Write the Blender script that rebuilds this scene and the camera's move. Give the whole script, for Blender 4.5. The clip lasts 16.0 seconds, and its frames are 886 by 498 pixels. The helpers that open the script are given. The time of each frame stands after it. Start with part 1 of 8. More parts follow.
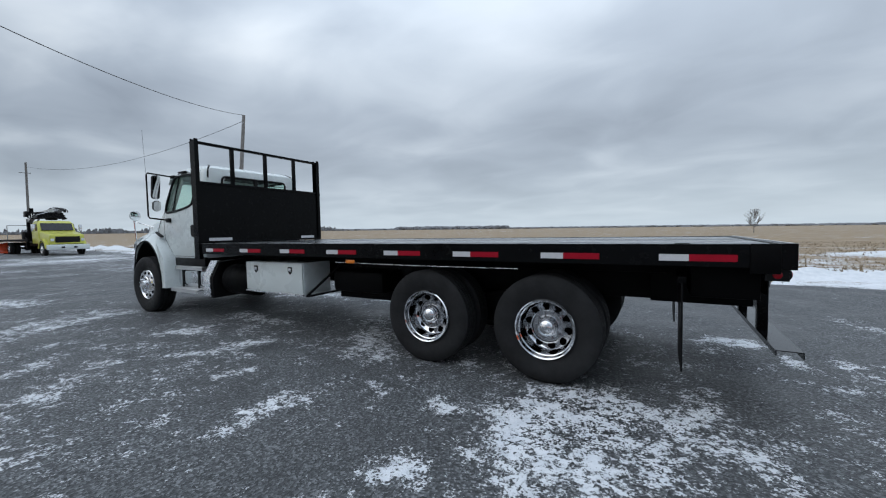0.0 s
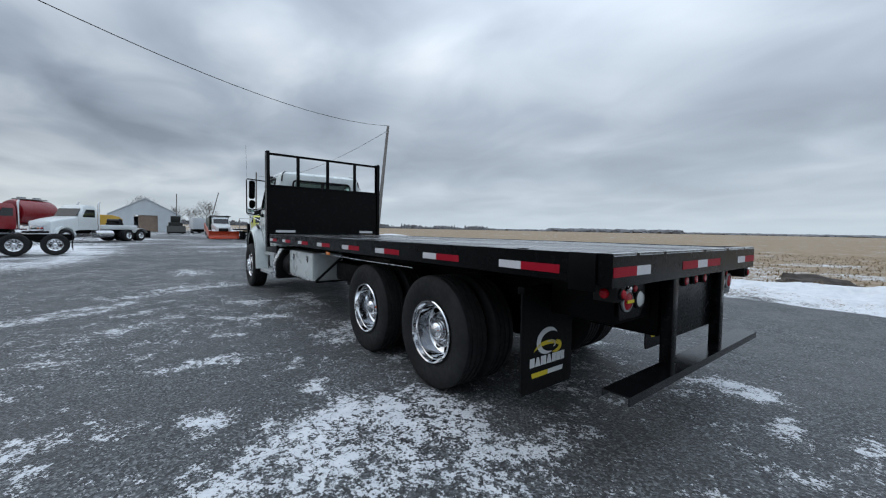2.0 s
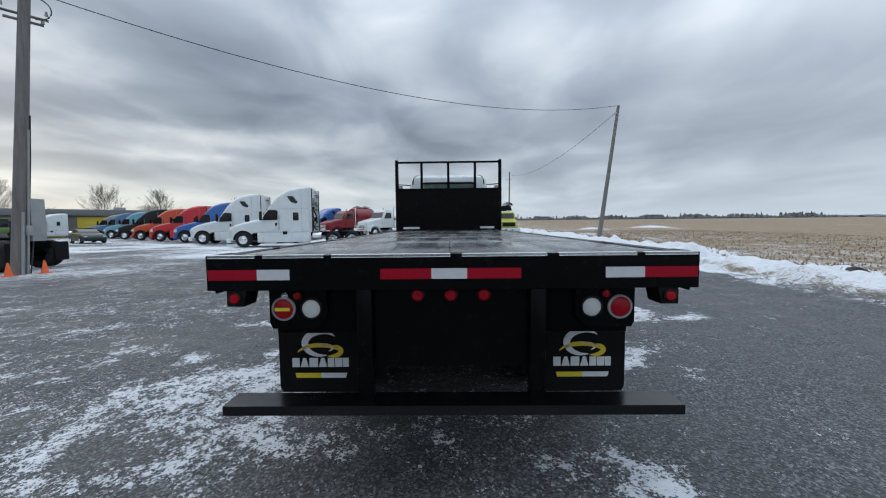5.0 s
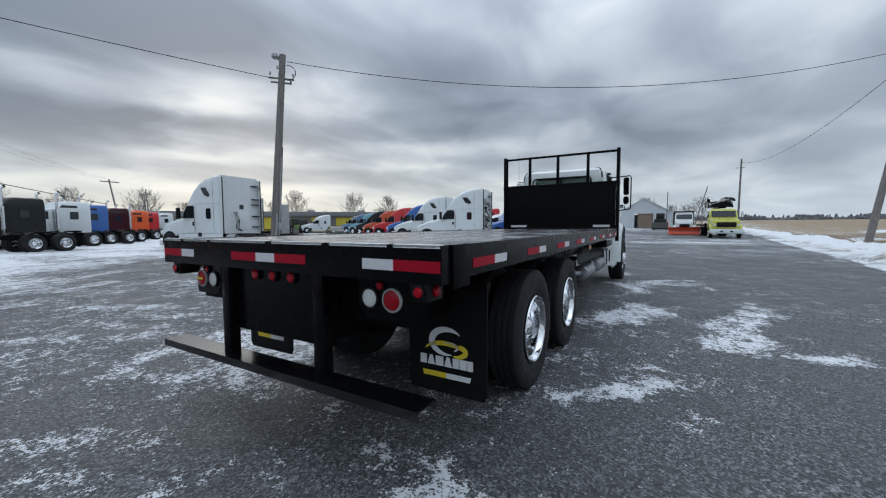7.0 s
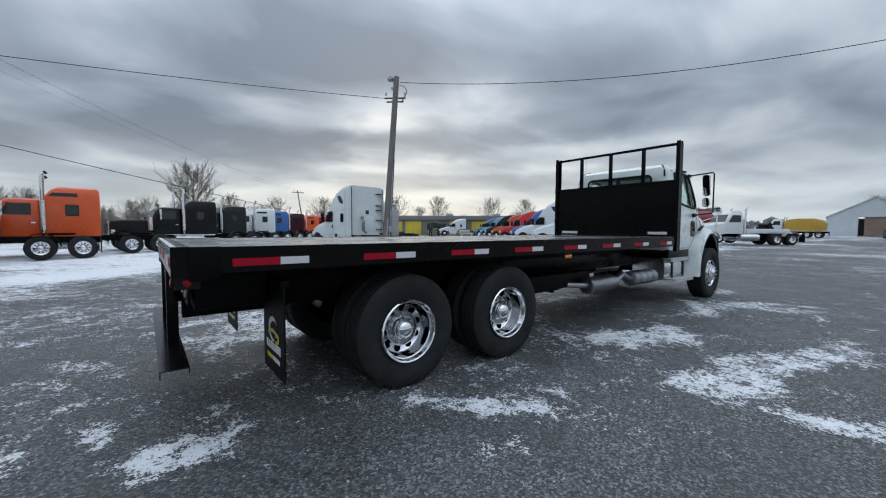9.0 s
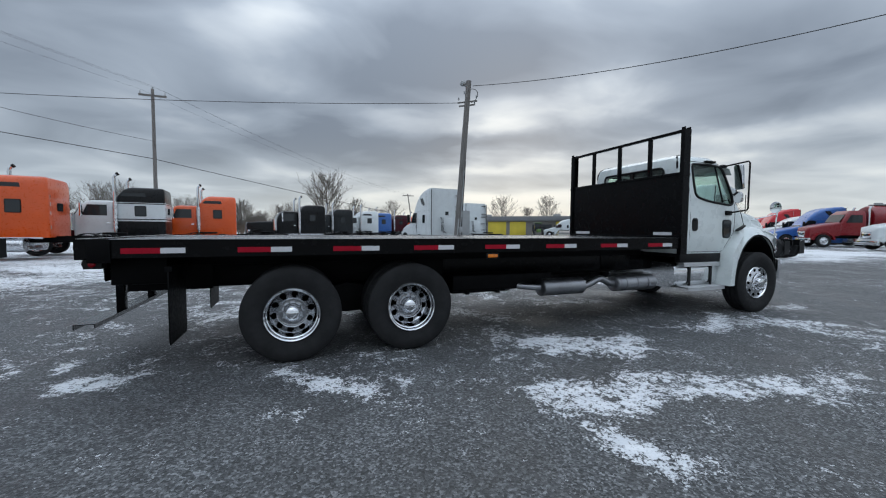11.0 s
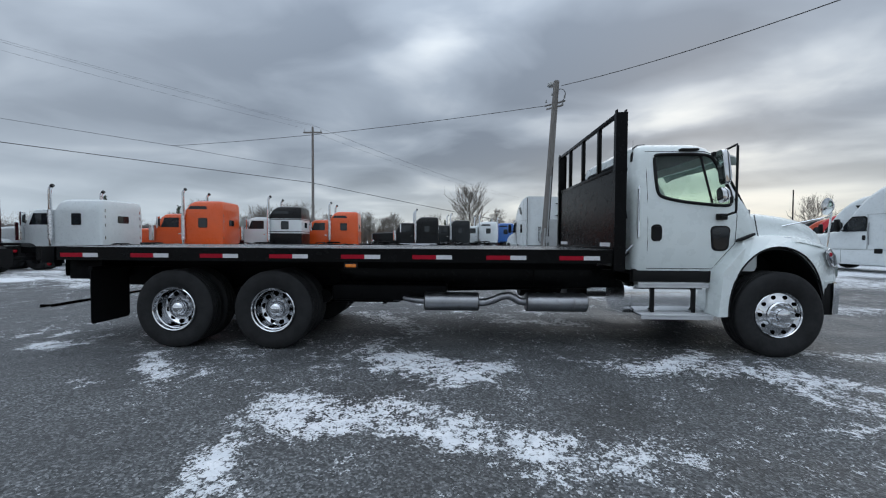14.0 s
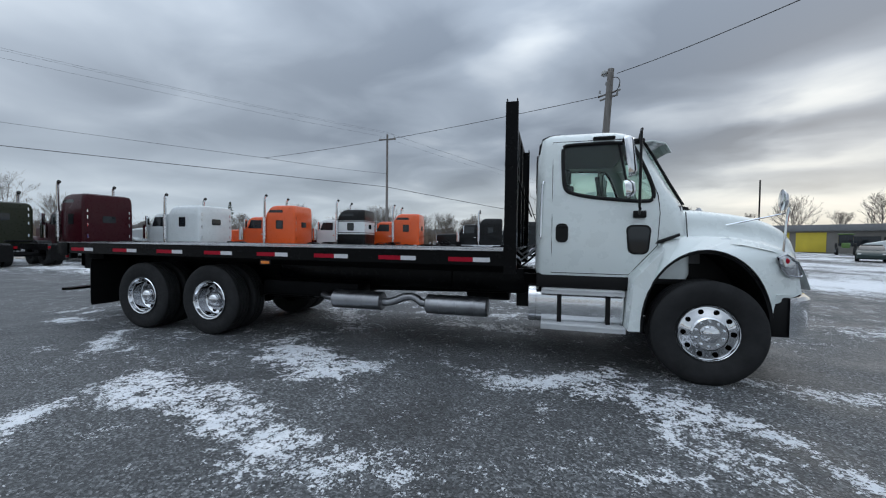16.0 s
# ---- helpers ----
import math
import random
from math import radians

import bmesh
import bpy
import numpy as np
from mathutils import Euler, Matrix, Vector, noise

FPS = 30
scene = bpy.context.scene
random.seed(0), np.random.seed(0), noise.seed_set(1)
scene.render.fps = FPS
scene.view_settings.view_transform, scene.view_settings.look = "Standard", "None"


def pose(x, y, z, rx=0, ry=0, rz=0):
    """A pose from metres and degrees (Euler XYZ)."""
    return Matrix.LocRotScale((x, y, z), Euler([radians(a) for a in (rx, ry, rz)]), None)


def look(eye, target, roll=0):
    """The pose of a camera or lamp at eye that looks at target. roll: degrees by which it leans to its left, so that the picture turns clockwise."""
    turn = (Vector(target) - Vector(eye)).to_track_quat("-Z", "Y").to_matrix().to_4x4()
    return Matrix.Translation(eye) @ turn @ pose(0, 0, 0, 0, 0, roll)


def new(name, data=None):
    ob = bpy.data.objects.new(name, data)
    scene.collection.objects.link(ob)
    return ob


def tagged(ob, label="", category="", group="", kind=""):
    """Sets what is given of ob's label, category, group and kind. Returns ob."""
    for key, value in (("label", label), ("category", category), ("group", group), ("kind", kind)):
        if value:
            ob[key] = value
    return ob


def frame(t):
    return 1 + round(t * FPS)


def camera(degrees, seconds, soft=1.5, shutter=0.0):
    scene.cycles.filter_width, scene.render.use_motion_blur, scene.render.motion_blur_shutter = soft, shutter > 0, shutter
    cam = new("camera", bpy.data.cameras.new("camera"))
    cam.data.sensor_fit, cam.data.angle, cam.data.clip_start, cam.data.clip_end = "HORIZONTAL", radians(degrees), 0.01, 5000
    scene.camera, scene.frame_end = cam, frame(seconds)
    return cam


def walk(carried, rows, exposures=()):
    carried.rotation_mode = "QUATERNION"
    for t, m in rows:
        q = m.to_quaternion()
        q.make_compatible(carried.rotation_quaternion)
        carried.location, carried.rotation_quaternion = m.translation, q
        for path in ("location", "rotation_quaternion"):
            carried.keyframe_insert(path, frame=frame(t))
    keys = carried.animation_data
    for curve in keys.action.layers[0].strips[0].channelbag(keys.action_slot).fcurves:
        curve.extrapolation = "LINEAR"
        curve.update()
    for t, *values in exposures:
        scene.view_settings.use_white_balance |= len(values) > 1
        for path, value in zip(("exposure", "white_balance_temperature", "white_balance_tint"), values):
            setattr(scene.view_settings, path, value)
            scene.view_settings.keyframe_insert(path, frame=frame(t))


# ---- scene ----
cam = camera(98.9, 16.0, soft=1.15)
PATH = [
    (0, (0.798, 4.723, 1.449), (1.8, 2.995, 1.352), -1.1),
    (0.5, (0.261, 4.402, 1.416), (1.418, 2.773, 1.322), -0.7),
    (1, (-0.222, 4.021, 1.387), (1.097, 2.52, 1.295), -0.1),
    (1.5, (-0.653, 3.648, 1.408), (0.807, 2.284, 1.321), 0.6),
    (2, (-1.046, 3.203, 1.421), (0.541, 1.99, 1.328), 0.8),
    (2.5, (-1.293, 2.679, 1.43), (0.398, 1.618, 1.315), 0.7),
    (3, (-1.586, 2.188, 1.431), (0.201, 1.3, 1.301), 0.5),
    (5.5, (-1.956, -0.547, 1.473), (0.02, -0.261, 1.349), -0.5),
    (6, (-1.825, -1.084, 1.447), (0.101, -0.558, 1.328), -0.2),
    (6.5, (-1.705, -1.653, 1.425), (0.136, -0.881, 1.302), -0.2),
    (7, (-1.471, -2.155, 1.407), (0.249, -1.141, 1.282), -0.3),
    (7.5, (-1.171, -2.64, 1.43), (0.413, -1.424, 1.319), -0.3),
    (8, (-0.868, -3.128, 1.442), (0.585, -1.757, 1.342), -0.0),
    (8.5, (-0.467, -3.554, 1.454), (0.868, -2.069, 1.351), 0.3),
    (9, (-0.097, -4.062, 1.433), (1.131, -2.487, 1.327), 0.3),
    (11.5, (2.437, -5.655, 1.424), (3.002, -3.74, 1.319), 0.4),
    (12, (3.044, -5.779, 1.427), (3.472, -3.828, 1.322), 0.4),
    (12.5, (3.639, -5.968, 1.417), (3.944, -3.994, 1.317), 0.5),
    (13, (4.254, -6.021, 1.403), (4.436, -4.031, 1.313), 0.2),
    (13.5, (4.871, -6.02, 1.424), (4.927, -4.022, 1.351), 0.0),
    (14, (5.481, -6.018, 1.447), (5.41, -4.02, 1.39), 0.3),
    (14.5, (6.106, -5.9, 1.467), (5.917, -3.909, 1.42), 0.5),
    (15, (6.751, -5.882, 1.477), (6.455, -3.905, 1.428), 0.6),
    (15.5, (7.331, -5.753, 1.448), (6.92, -3.797, 1.398), 0.7),
    (16, (7.938, -5.615, 1.442), (7.393, -3.692, 1.39), 0.7),
]
walk(cam, [(t, look(eye, target, roll)) for t, eye, target, roll in PATH])

# ---- light ----
SUN_AZ, SUN_EL = 58.0, 16.0     # degrees, azimuth counted from +x to +y


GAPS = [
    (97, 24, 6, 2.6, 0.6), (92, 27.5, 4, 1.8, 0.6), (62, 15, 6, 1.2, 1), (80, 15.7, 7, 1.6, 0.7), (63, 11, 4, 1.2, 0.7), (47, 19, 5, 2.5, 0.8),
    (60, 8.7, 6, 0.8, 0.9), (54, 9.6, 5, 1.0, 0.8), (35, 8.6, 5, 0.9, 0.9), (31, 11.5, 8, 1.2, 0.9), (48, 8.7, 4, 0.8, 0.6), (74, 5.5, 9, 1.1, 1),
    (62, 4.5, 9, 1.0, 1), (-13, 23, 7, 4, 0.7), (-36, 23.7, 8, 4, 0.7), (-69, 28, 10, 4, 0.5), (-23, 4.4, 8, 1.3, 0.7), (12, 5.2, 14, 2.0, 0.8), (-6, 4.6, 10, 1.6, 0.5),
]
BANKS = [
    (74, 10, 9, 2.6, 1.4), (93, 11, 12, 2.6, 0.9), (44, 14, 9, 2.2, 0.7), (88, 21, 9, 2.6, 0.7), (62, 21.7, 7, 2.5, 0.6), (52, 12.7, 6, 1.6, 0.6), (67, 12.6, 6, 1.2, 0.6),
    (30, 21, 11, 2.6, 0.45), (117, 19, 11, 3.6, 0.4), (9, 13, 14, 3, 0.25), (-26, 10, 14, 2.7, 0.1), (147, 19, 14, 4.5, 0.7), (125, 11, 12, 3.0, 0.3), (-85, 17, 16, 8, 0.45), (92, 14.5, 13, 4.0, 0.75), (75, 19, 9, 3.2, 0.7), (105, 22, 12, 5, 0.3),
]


def make_world():
    w = bpy.data.worlds.new("overcast")
    scene.world = w
    w.use_nodes = True
    nt = w.node_tree
    nt.nodes.clear()
    N, L = nt.nodes.new, nt.links.new
    out = N("ShaderNodeOutputWorld")
    bg = N("ShaderNodeBackground")
    bg.inputs["Strength"].default_value = 1.0
    tc = N("ShaderNodeTexCoord")
    sep = N("ShaderNodeSeparateXYZ")
    L(tc.outputs["Generated"], sep.inputs[0])

    def m(op, a, b=None, c=None):
        n = N("ShaderNodeMath")
        n.operation = op
        for i, v in enumerate((a, b, c)):
            if v is None:
                continue
            if isinstance(v, (int, float)):
                n.inputs[i].default_value = v
            else:
                L(v, n.inputs[i])
        return n.outputs[0]

    zup = m("MAXIMUM", sep.outputs["Z"], 0.0)
    # the cloud deck lies flat overhead, so it closes up towards the horizon
    den = m("ADD", zup, 0.16)
    comb = N("ShaderNodeCombineXYZ")
    L(m("DIVIDE", sep.outputs["X"], den), comb.inputs[0]), L(m("DIVIDE", sep.outputs["Y"], den), comb.inputs[1])
    mp = N("ShaderNodeMapping")
    mp.inputs["Rotation"].default_value = (0, 0, radians(25))
    mp.inputs["Scale"].default_value = (0.85, 1.0, 1)
    L(comb.outputs[0], mp.inputs[0])

    def nz(scale, detail, rough, dist, off):
        o = N("ShaderNodeVectorMath")
        o.operation = "ADD"
        o.inputs[1].default_value = off
        L(mp.outputs[0], o.inputs[0])
        n = N("ShaderNodeTexNoise")
        n.inputs["Scale"].default_value, n.inputs["Detail"].default_value = scale, detail
        n.inputs["Roughness"].default_value, n.inputs["Distortion"].default_value = rough, dist
        L(o.outputs[0], n.inputs["Vector"])
        return n.outputs["Fac"]

    big = nz(1.0, 2, 0.4, 0.0, (3.1, 7.7, 0))
    small = nz(1.9, 5, 0.46, 0.5, (11.2, 1.4, 0))
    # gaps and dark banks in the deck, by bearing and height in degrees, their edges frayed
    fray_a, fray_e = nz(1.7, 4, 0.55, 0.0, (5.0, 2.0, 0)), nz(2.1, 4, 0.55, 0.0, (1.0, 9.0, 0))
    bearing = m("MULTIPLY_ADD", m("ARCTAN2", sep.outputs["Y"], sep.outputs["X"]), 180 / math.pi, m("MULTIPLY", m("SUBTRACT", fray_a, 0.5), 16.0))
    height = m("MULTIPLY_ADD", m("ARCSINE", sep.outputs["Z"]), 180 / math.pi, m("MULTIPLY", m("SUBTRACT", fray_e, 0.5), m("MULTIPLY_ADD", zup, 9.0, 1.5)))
    place = N("ShaderNodeCombineXYZ")
    L(bearing, place.inputs[0]), L(height, place.inputs[1])

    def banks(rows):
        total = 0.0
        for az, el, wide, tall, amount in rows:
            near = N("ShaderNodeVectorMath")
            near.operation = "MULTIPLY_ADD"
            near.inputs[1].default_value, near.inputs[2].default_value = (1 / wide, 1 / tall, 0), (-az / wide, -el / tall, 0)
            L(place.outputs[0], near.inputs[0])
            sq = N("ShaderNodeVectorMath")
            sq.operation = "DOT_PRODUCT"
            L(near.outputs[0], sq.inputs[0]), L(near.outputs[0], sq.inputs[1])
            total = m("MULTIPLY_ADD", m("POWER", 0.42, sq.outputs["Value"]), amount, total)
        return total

    sun = Vector((math.cos(radians(SUN_AZ)), math.sin(radians(SUN_AZ)), 0.12)).normalized()
    dot = N("ShaderNodeVectorMath")
    dot.operation = "DOT_PRODUCT"
    dot.inputs[1].default_value = sun
    L(tc.outputs["Generated"], dot.inputs[0])
    side = m("POWER", m("MAXIMUM", dot.outputs["Value"], 0.0), 3.0)
    # the cloud thins out low towards the sun
    thin = m("MULTIPLY", side, m("SUBTRACT", 1.0, m("MINIMUM", m("MULTIPLY", zup, 2.6), 1.0)))
    thick = m("ADD", m("MULTIPLY", big, 0.42), m("MULTIPLY_ADD", small, 0.30, 0.145))
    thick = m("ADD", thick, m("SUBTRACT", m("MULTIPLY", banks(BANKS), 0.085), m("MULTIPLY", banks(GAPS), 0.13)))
    thick = m("SUBTRACT", thick, m("MULTIPLY", thin, 0.10))

    def cloud(stops):
        r = N("ShaderNodeValToRGB")
        e = r.color_ramp.elements
        while len(e) < len(stops):
            e.new(0.5)
        for el, (p, c) in zip(e, stops):
            el.position, el.color = p, (*c, 1)
        L(thick, r.inputs[0])
        return r.outputs[0]

    plain = cloud([(0.35, (0.57, 0.635, 0.715)), (0.45, (0.465, 0.53, 0.61)), (0.53, (0.375, 0.435, 0.515)), (0.63, (0.30, 0.35, 0.42))])
    lit = cloud([(0.26, (0.90, 0.92, 0.92)), (0.34, (0.72, 0.77, 0.80)), (0.42, (0.49, 0.55, 0.62)), (0.49, (0.31, 0.365, 0.44)), (0.58, (0.195, 0.235, 0.295))])
    # paler towards the horizon, warmer on the sun's side
    low = m("POWER", m("SUBTRACT", 1.0, m("MINIMUM", m("MULTIPLY", zup, 3.6), 1.0)), 2.4)
    shade = N("ShaderNodeMix")
    shade.data_type = "RGBA"
    L(m("MINIMUM", m("MULTIPLY", m("MAXIMUM", m("ADD", dot.outputs["Value"], 0.15), 0.0), 1.3), 1.0), shade.inputs["Factor"])
    L(plain, shade.inputs["A"]), L(lit, shade.inputs["B"])
    hz = N("ShaderNodeMix")
    hz.data_type = "RGBA"
    hz.inputs["A"].default_value, hz.inputs["B"].default_value = (0.61, 0.715, 0.805, 1), (0.88, 0.88, 0.79, 1)
    L(side, hz.inputs["Factor"])
    mix = N("ShaderNodeMix")
    mix.data_type = "RGBA"
    L(m("MULTIPLY", low, 0.85), mix.inputs["Factor"])
    L(shade.outputs["Result"], mix.inputs["A"]), L(hz.outputs["Result"], mix.inputs["B"])
    # the sky behind the cloud
    sky = N("ShaderNodeTexSky")
    sky.sky_type, sky.sun_disc = "NISHITA", False
    sky.sun_elevation, sky.sun_rotation = radians(SUN_EL), radians(90 - SUN_AZ)
    veil = N("ShaderNodeVectorMath")
    veil.operation = "SCALE"
    veil.inputs["Scale"].default_value = 0.004
    L(sky.outputs[0], veil.inputs[0])
    # an overcast sky is brightest overhead
    lift = m("ADD", 1.0, m("MULTIPLY", m("POWER", zup, 2.3), ZENITH))
    facing = m("MAXIMUM", dot.outputs["Value"], -0.25)
    lift = m("MULTIPLY", lift, m("SUBTRACT", 0.98, m("MULTIPLY", m("MULTIPLY", facing, 0.08), m("SUBTRACT", 1.0, low))))
    glow = N("ShaderNodeVectorMath")
    glow.operation = "SCALE"
    L(mix.outputs["Result"], glow.inputs[0]), L(lift, glow.inputs["Scale"])
    tot = N("ShaderNodeVectorMath")
    tot.operation = "ADD"
    L(glow.outputs[0], tot.inputs[0]), L(veil.outputs[0], tot.inputs[1])
    L(tot.outputs[0], bg.inputs["Color"])
    L(bg.outputs[0], out.inputs[0])


ZENITH = 3.0
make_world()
lamp = bpy.data.lights.new("sun", "SUN")
lamp.energy, lamp.angle, lamp.color = 0.5, radians(60), (1.0, 0.97, 0.92)
sun = new("sun", lamp)
sun.matrix_world = look((30 * math.cos(radians(SUN_AZ)), 30 * math.sin(radians(SUN_AZ)), 30 * math.tan(radians(SUN_EL + 28))), (0, 0, 0))
scene.view_settings.exposure = 0.0


# ---- materials ----
def material(name):
    mt = bpy.data.materials.new(name)
    mt.use_nodes = True
    nt = mt.node_tree
    b = nt.nodes["Principled BSDF"]
    return mt, nt, b


def noise_node(nt, scale, detail=4.0, rough=0.55, coord="Object", stretch=None):
    tc = nt.nodes.new("ShaderNodeTexCoord")
    n = nt.nodes.new("ShaderNodeTexNoise")
    n.inputs["Scale"].default_value, n.inputs["Detail"].default_value, n.inputs["Roughness"].default_value = scale, detail, rough
    src = tc.outputs[coord]
    if stretch:
        mp = nt.nodes.new("ShaderNodeMapping")
        mp.inputs["Scale"].default_value = stretch
        nt.links.new(src, mp.inputs[0])
        src = mp.outputs[0]
    nt.links.new(src, n.inputs["Vector"])
    return n.outputs["Fac"]


def ramp_node(nt, fac, stops):
    r = nt.nodes.new("ShaderNodeValToRGB")
    e = r.color_ramp.elements
    while len(e) < len(stops):
        e.new(0.5)
    for el, (p, c) in zip(e, stops):
        el.position = p
        el.color = (*c, 1) if len(c) == 3 else c
    nt.links.new(fac, r.inputs[0])
    return r.outputs[0]


def bump_node(nt, b, fac, strength, dist):
    bp = nt.nodes.new("ShaderNodeBump")
    bp.inputs["Strength"].default_value, bp.inputs["Distance"].default_value = strength, dist
    nt.links.new(fac, bp.inputs["Height"])
    nt.links.new(bp.outputs[0], b.inputs["Normal"])


def surface(name, colour, rough=0.5, metal=0.0, vary=0.12, scale=3.0, bump=0.0, bump_scale=60.0, coat=0.0, dirt=None, stretch=None, spec=0.5):
    """A painted, metal or plastic surface with blotches at one scale, grain at another, and dirt if given."""
    mt, nt, b = material(name)
    lo, hi = tuple(c * (1 - vary) for c in colour), tuple(min(1, c * (1 + vary)) for c in colour)
    n = noise_node(nt, scale, 6, 0.6, stretch=stretch)
    col = ramp_node(nt, n, [(0.3, lo), (0.7, hi)])
    if dirt:
        d = noise_node(nt, scale * 2.7, 8, 0.7)
        f = ramp_node(nt, d, [(0.52, (0, 0, 0)), (0.75, (dirt[1],) * 3)])
        mx = nt.nodes.new("ShaderNodeMix")
        mx.data_type = "RGBA"
        nt.links.new(f, mx.inputs["Factor"])
        nt.links.new(col, mx.inputs["A"])
        mx.inputs["B"].default_value = (*dirt[0], 1)
        col = mx.outputs["Result"]
    nt.links.new(col, b.inputs["Base Color"])
    rr = ramp_node(nt, noise_node(nt, scale * 4, 5, 0.6), [(0.3, (max(0.02, rough * 0.8),) * 3), (0.7, (min(1, rough * 1.25),) * 3)])
    nt.links.new(rr, b.inputs["Roughness"])
    b.inputs["Metallic"].default_value = metal
    b.inputs["Coat Weight"].default_value = coat
    b.inputs["Specular IOR Level"].default_value = spec
    b.inputs["Coat Roughness"].default_value = 0.06
    if bump:
        bump_node(nt, b, noise_node(nt, bump_scale, 4, 0.6), bump, 0.01)
    return mt


WHITE = surface("white_paint", (0.67, 0.72, 0.71), 0.28, vary=0.012, scale=1.2, coat=0.6)
BLACK = surface("black_steel_paint", (0.0028, 0.0030, 0.0035), 0.24, vary=0.25, bump=0.012, spec=0.09, dirt=((0.012, 0.012, 0.013), 0.06))
FRAME = surface("black_frame", (0.003, 0.003, 0.0034), 0.5, vary=0.3, bump=0.05, spec=0.07, dirt=((0.008, 0.008, 0.008), 0.25))
PLASTIC = surface("black_plastic", (0.005, 0.005, 0.0054), 0.42, vary=0.2, bump=0.03, bump_scale=200, spec=0.22)
RUBBER = surface("tyre_rubber", (0.017, 0.0172, 0.018), 0.7, vary=0.3, scale=6, bump=0.08, bump_scale=90, spec=0.22, dirt=((0.028, 0.028, 0.029), 0.3))
TANKALLOY = surface("polished_tank", (0.80, 0.81, 0.82), 0.16, metal=1.0, vary=0.05, scale=4, bump=0.02, bump_scale=30)
LAMP = surface("lamp_reflector", (0.50, 0.51, 0.53), 0.12, metal=0.75, vary=0.15, scale=25, coat=0.8)
HUBMETAL = surface("hub_metal", (0.42, 0.43, 0.45), 0.14, metal=1.0, vary=0.15, scale=14)
CHROME = surface("polished_aluminium", (0.74, 0.75, 0.765), 0.07, metal=1.0, vary=0.03, scale=9)
ALLOY = surface("brushed_aluminium", (0.76, 0.77, 0.79), 0.26, metal=1.0, vary=0.05, scale=5, bump=0.008, bump_scale=120)
STEP = surface("step_aluminium", (0.60, 0.61, 0.62), 0.42, metal=0.7, vary=0.05, scale=6)
GLOSSBLACK = surface("gloss_black", (0.003, 0.003, 0.0035), 0.16, vary=0.25, spec=0.6, bump=0.01)
STEEL = surface("aluminised_steel", (0.33, 0.335, 0.35), 0.36, metal=1.0, vary=0.2, scale=4, bump=0.04, dirt=((0.12, 0.10, 0.09), 0.4))
VOID = surface("unlit_hollow", (0.0015, 0.0015, 0.0016), 0.95, spec=0.0)
LINING = surface("grey_lining", (0.12, 0.12, 0.125), 0.8, vary=0.1)
SEAT = surface("seat_cloth", (0.05, 0.052, 0.055), 0.9, vary=0.2, scale=20)
RED_TAPE = surface("red_tape", (0.33, 0.004, 0.018), 0.5, vary=0.08, scale=30, spec=0.15)
WHITE_TAPE = surface("white_tape", (0.60, 0.60, 0.62), 0.35, vary=0.05, scale=30)
RED_LENS = surface("red_lens", (0.34, 0.004, 0.012), 0.2, vary=0.1, scale=40, coat=0.1, spec=0.2)
AMBER = surface("amber_lens", (0.75, 0.20, 0.015), 0.2, vary=0.1, scale=40, coat=0.5)
WHITE_LENS = surface("white_lens", (0.62, 0.64, 0.62), 0.2, vary=0.06, scale=40, coat=0.5)
YELLOW_INK = surface("yellow_print", (0.75, 0.58, 0.03), 0.5, vary=0.05, scale=20)
WHITE_INK = surface("white_print", (0.72, 0.73, 0.74), 0.5, vary=0.05, scale=20)
FLAP = surface("flap_rubber", (0.006, 0.006, 0.0065), 0.5, vary=0.25, scale=8, bump=0.03, spec=0.12, dirt=((0.014, 0.014, 0.014), 0.25))
DARKGLASS = surface("dark_window", (0.012, 0.015, 0.018), 0.06, vary=0.1)
WOOD = surface("weathered_pole", (0.165, 0.155, 0.145), 0.85, vary=0.25, scale=2, bump=0.3, bump_scale=25, stretch=(6, 6, 0.5))
WIRE = surface("wire", (0.02, 0.02, 0.021), 0.6)
CONE = surface("orange_cone", (0.75, 0.13, 0.03), 0.5)
GREY = surface("grey_box", (0.30, 0.31, 0.31), 0.5, vary=0.1)
EARTH = surface("frozen_earth", (0.055, 0.046, 0.04), 0.95, vary=0.35, scale=5, bump=0.5, bump_scale=25)
BARK = surface("bark", (0.13, 0.115, 0.10), 0.9, vary=0.25, scale=2)
TWIG = surface("twigs", (0.15, 0.115, 0.085), 0.9, vary=0.25, scale=1)
CONIFER = surface("conifer", (0.035, 0.05, 0.03), 0.9, vary=0.3, scale=1)
# the haze of distance is mixed into this pale grey-blue
HAZEDWOOD = surface("hazed_wood", (0.145, 0.15, 0.16), 0.95, vary=0.25, scale=0.05)
GARAGEWALL = surface("brown_wall", (0.17, 0.16, 0.145), 0.7, vary=0.15, scale=0.6)
METALWALL = surface("metal_siding", (0.50, 0.53, 0.55), 0.5, vary=0.06, scale=0.6)
YELLOWWALL = surface("yellow_wall", (0.55, 0.43, 0.04), 0.6, vary=0.1, scale=0.7)
FASCIA = surface("dark_fascia", (0.16, 0.165, 0.17), 0.6, vary=0.1)
DOORBROWN = surface("brown_door", (0.22, 0.16, 0.12), 0.7, vary=0.2, scale=0.8)
MUDFLAPGREY = surface("grey_plate", (0.20, 0.205, 0.21), 0.5)


def glass(name, tint, rough=0.02):
    mt, nt, b = material(name)
    b.inputs["Base Color"].default_value = (*tint, 1)
    b.inputs["Roughness"].default_value = rough
    b.inputs["Transmission Weight"].default_value = 1.0
    b.inputs["IOR"].default_value = 1.3
    return mt


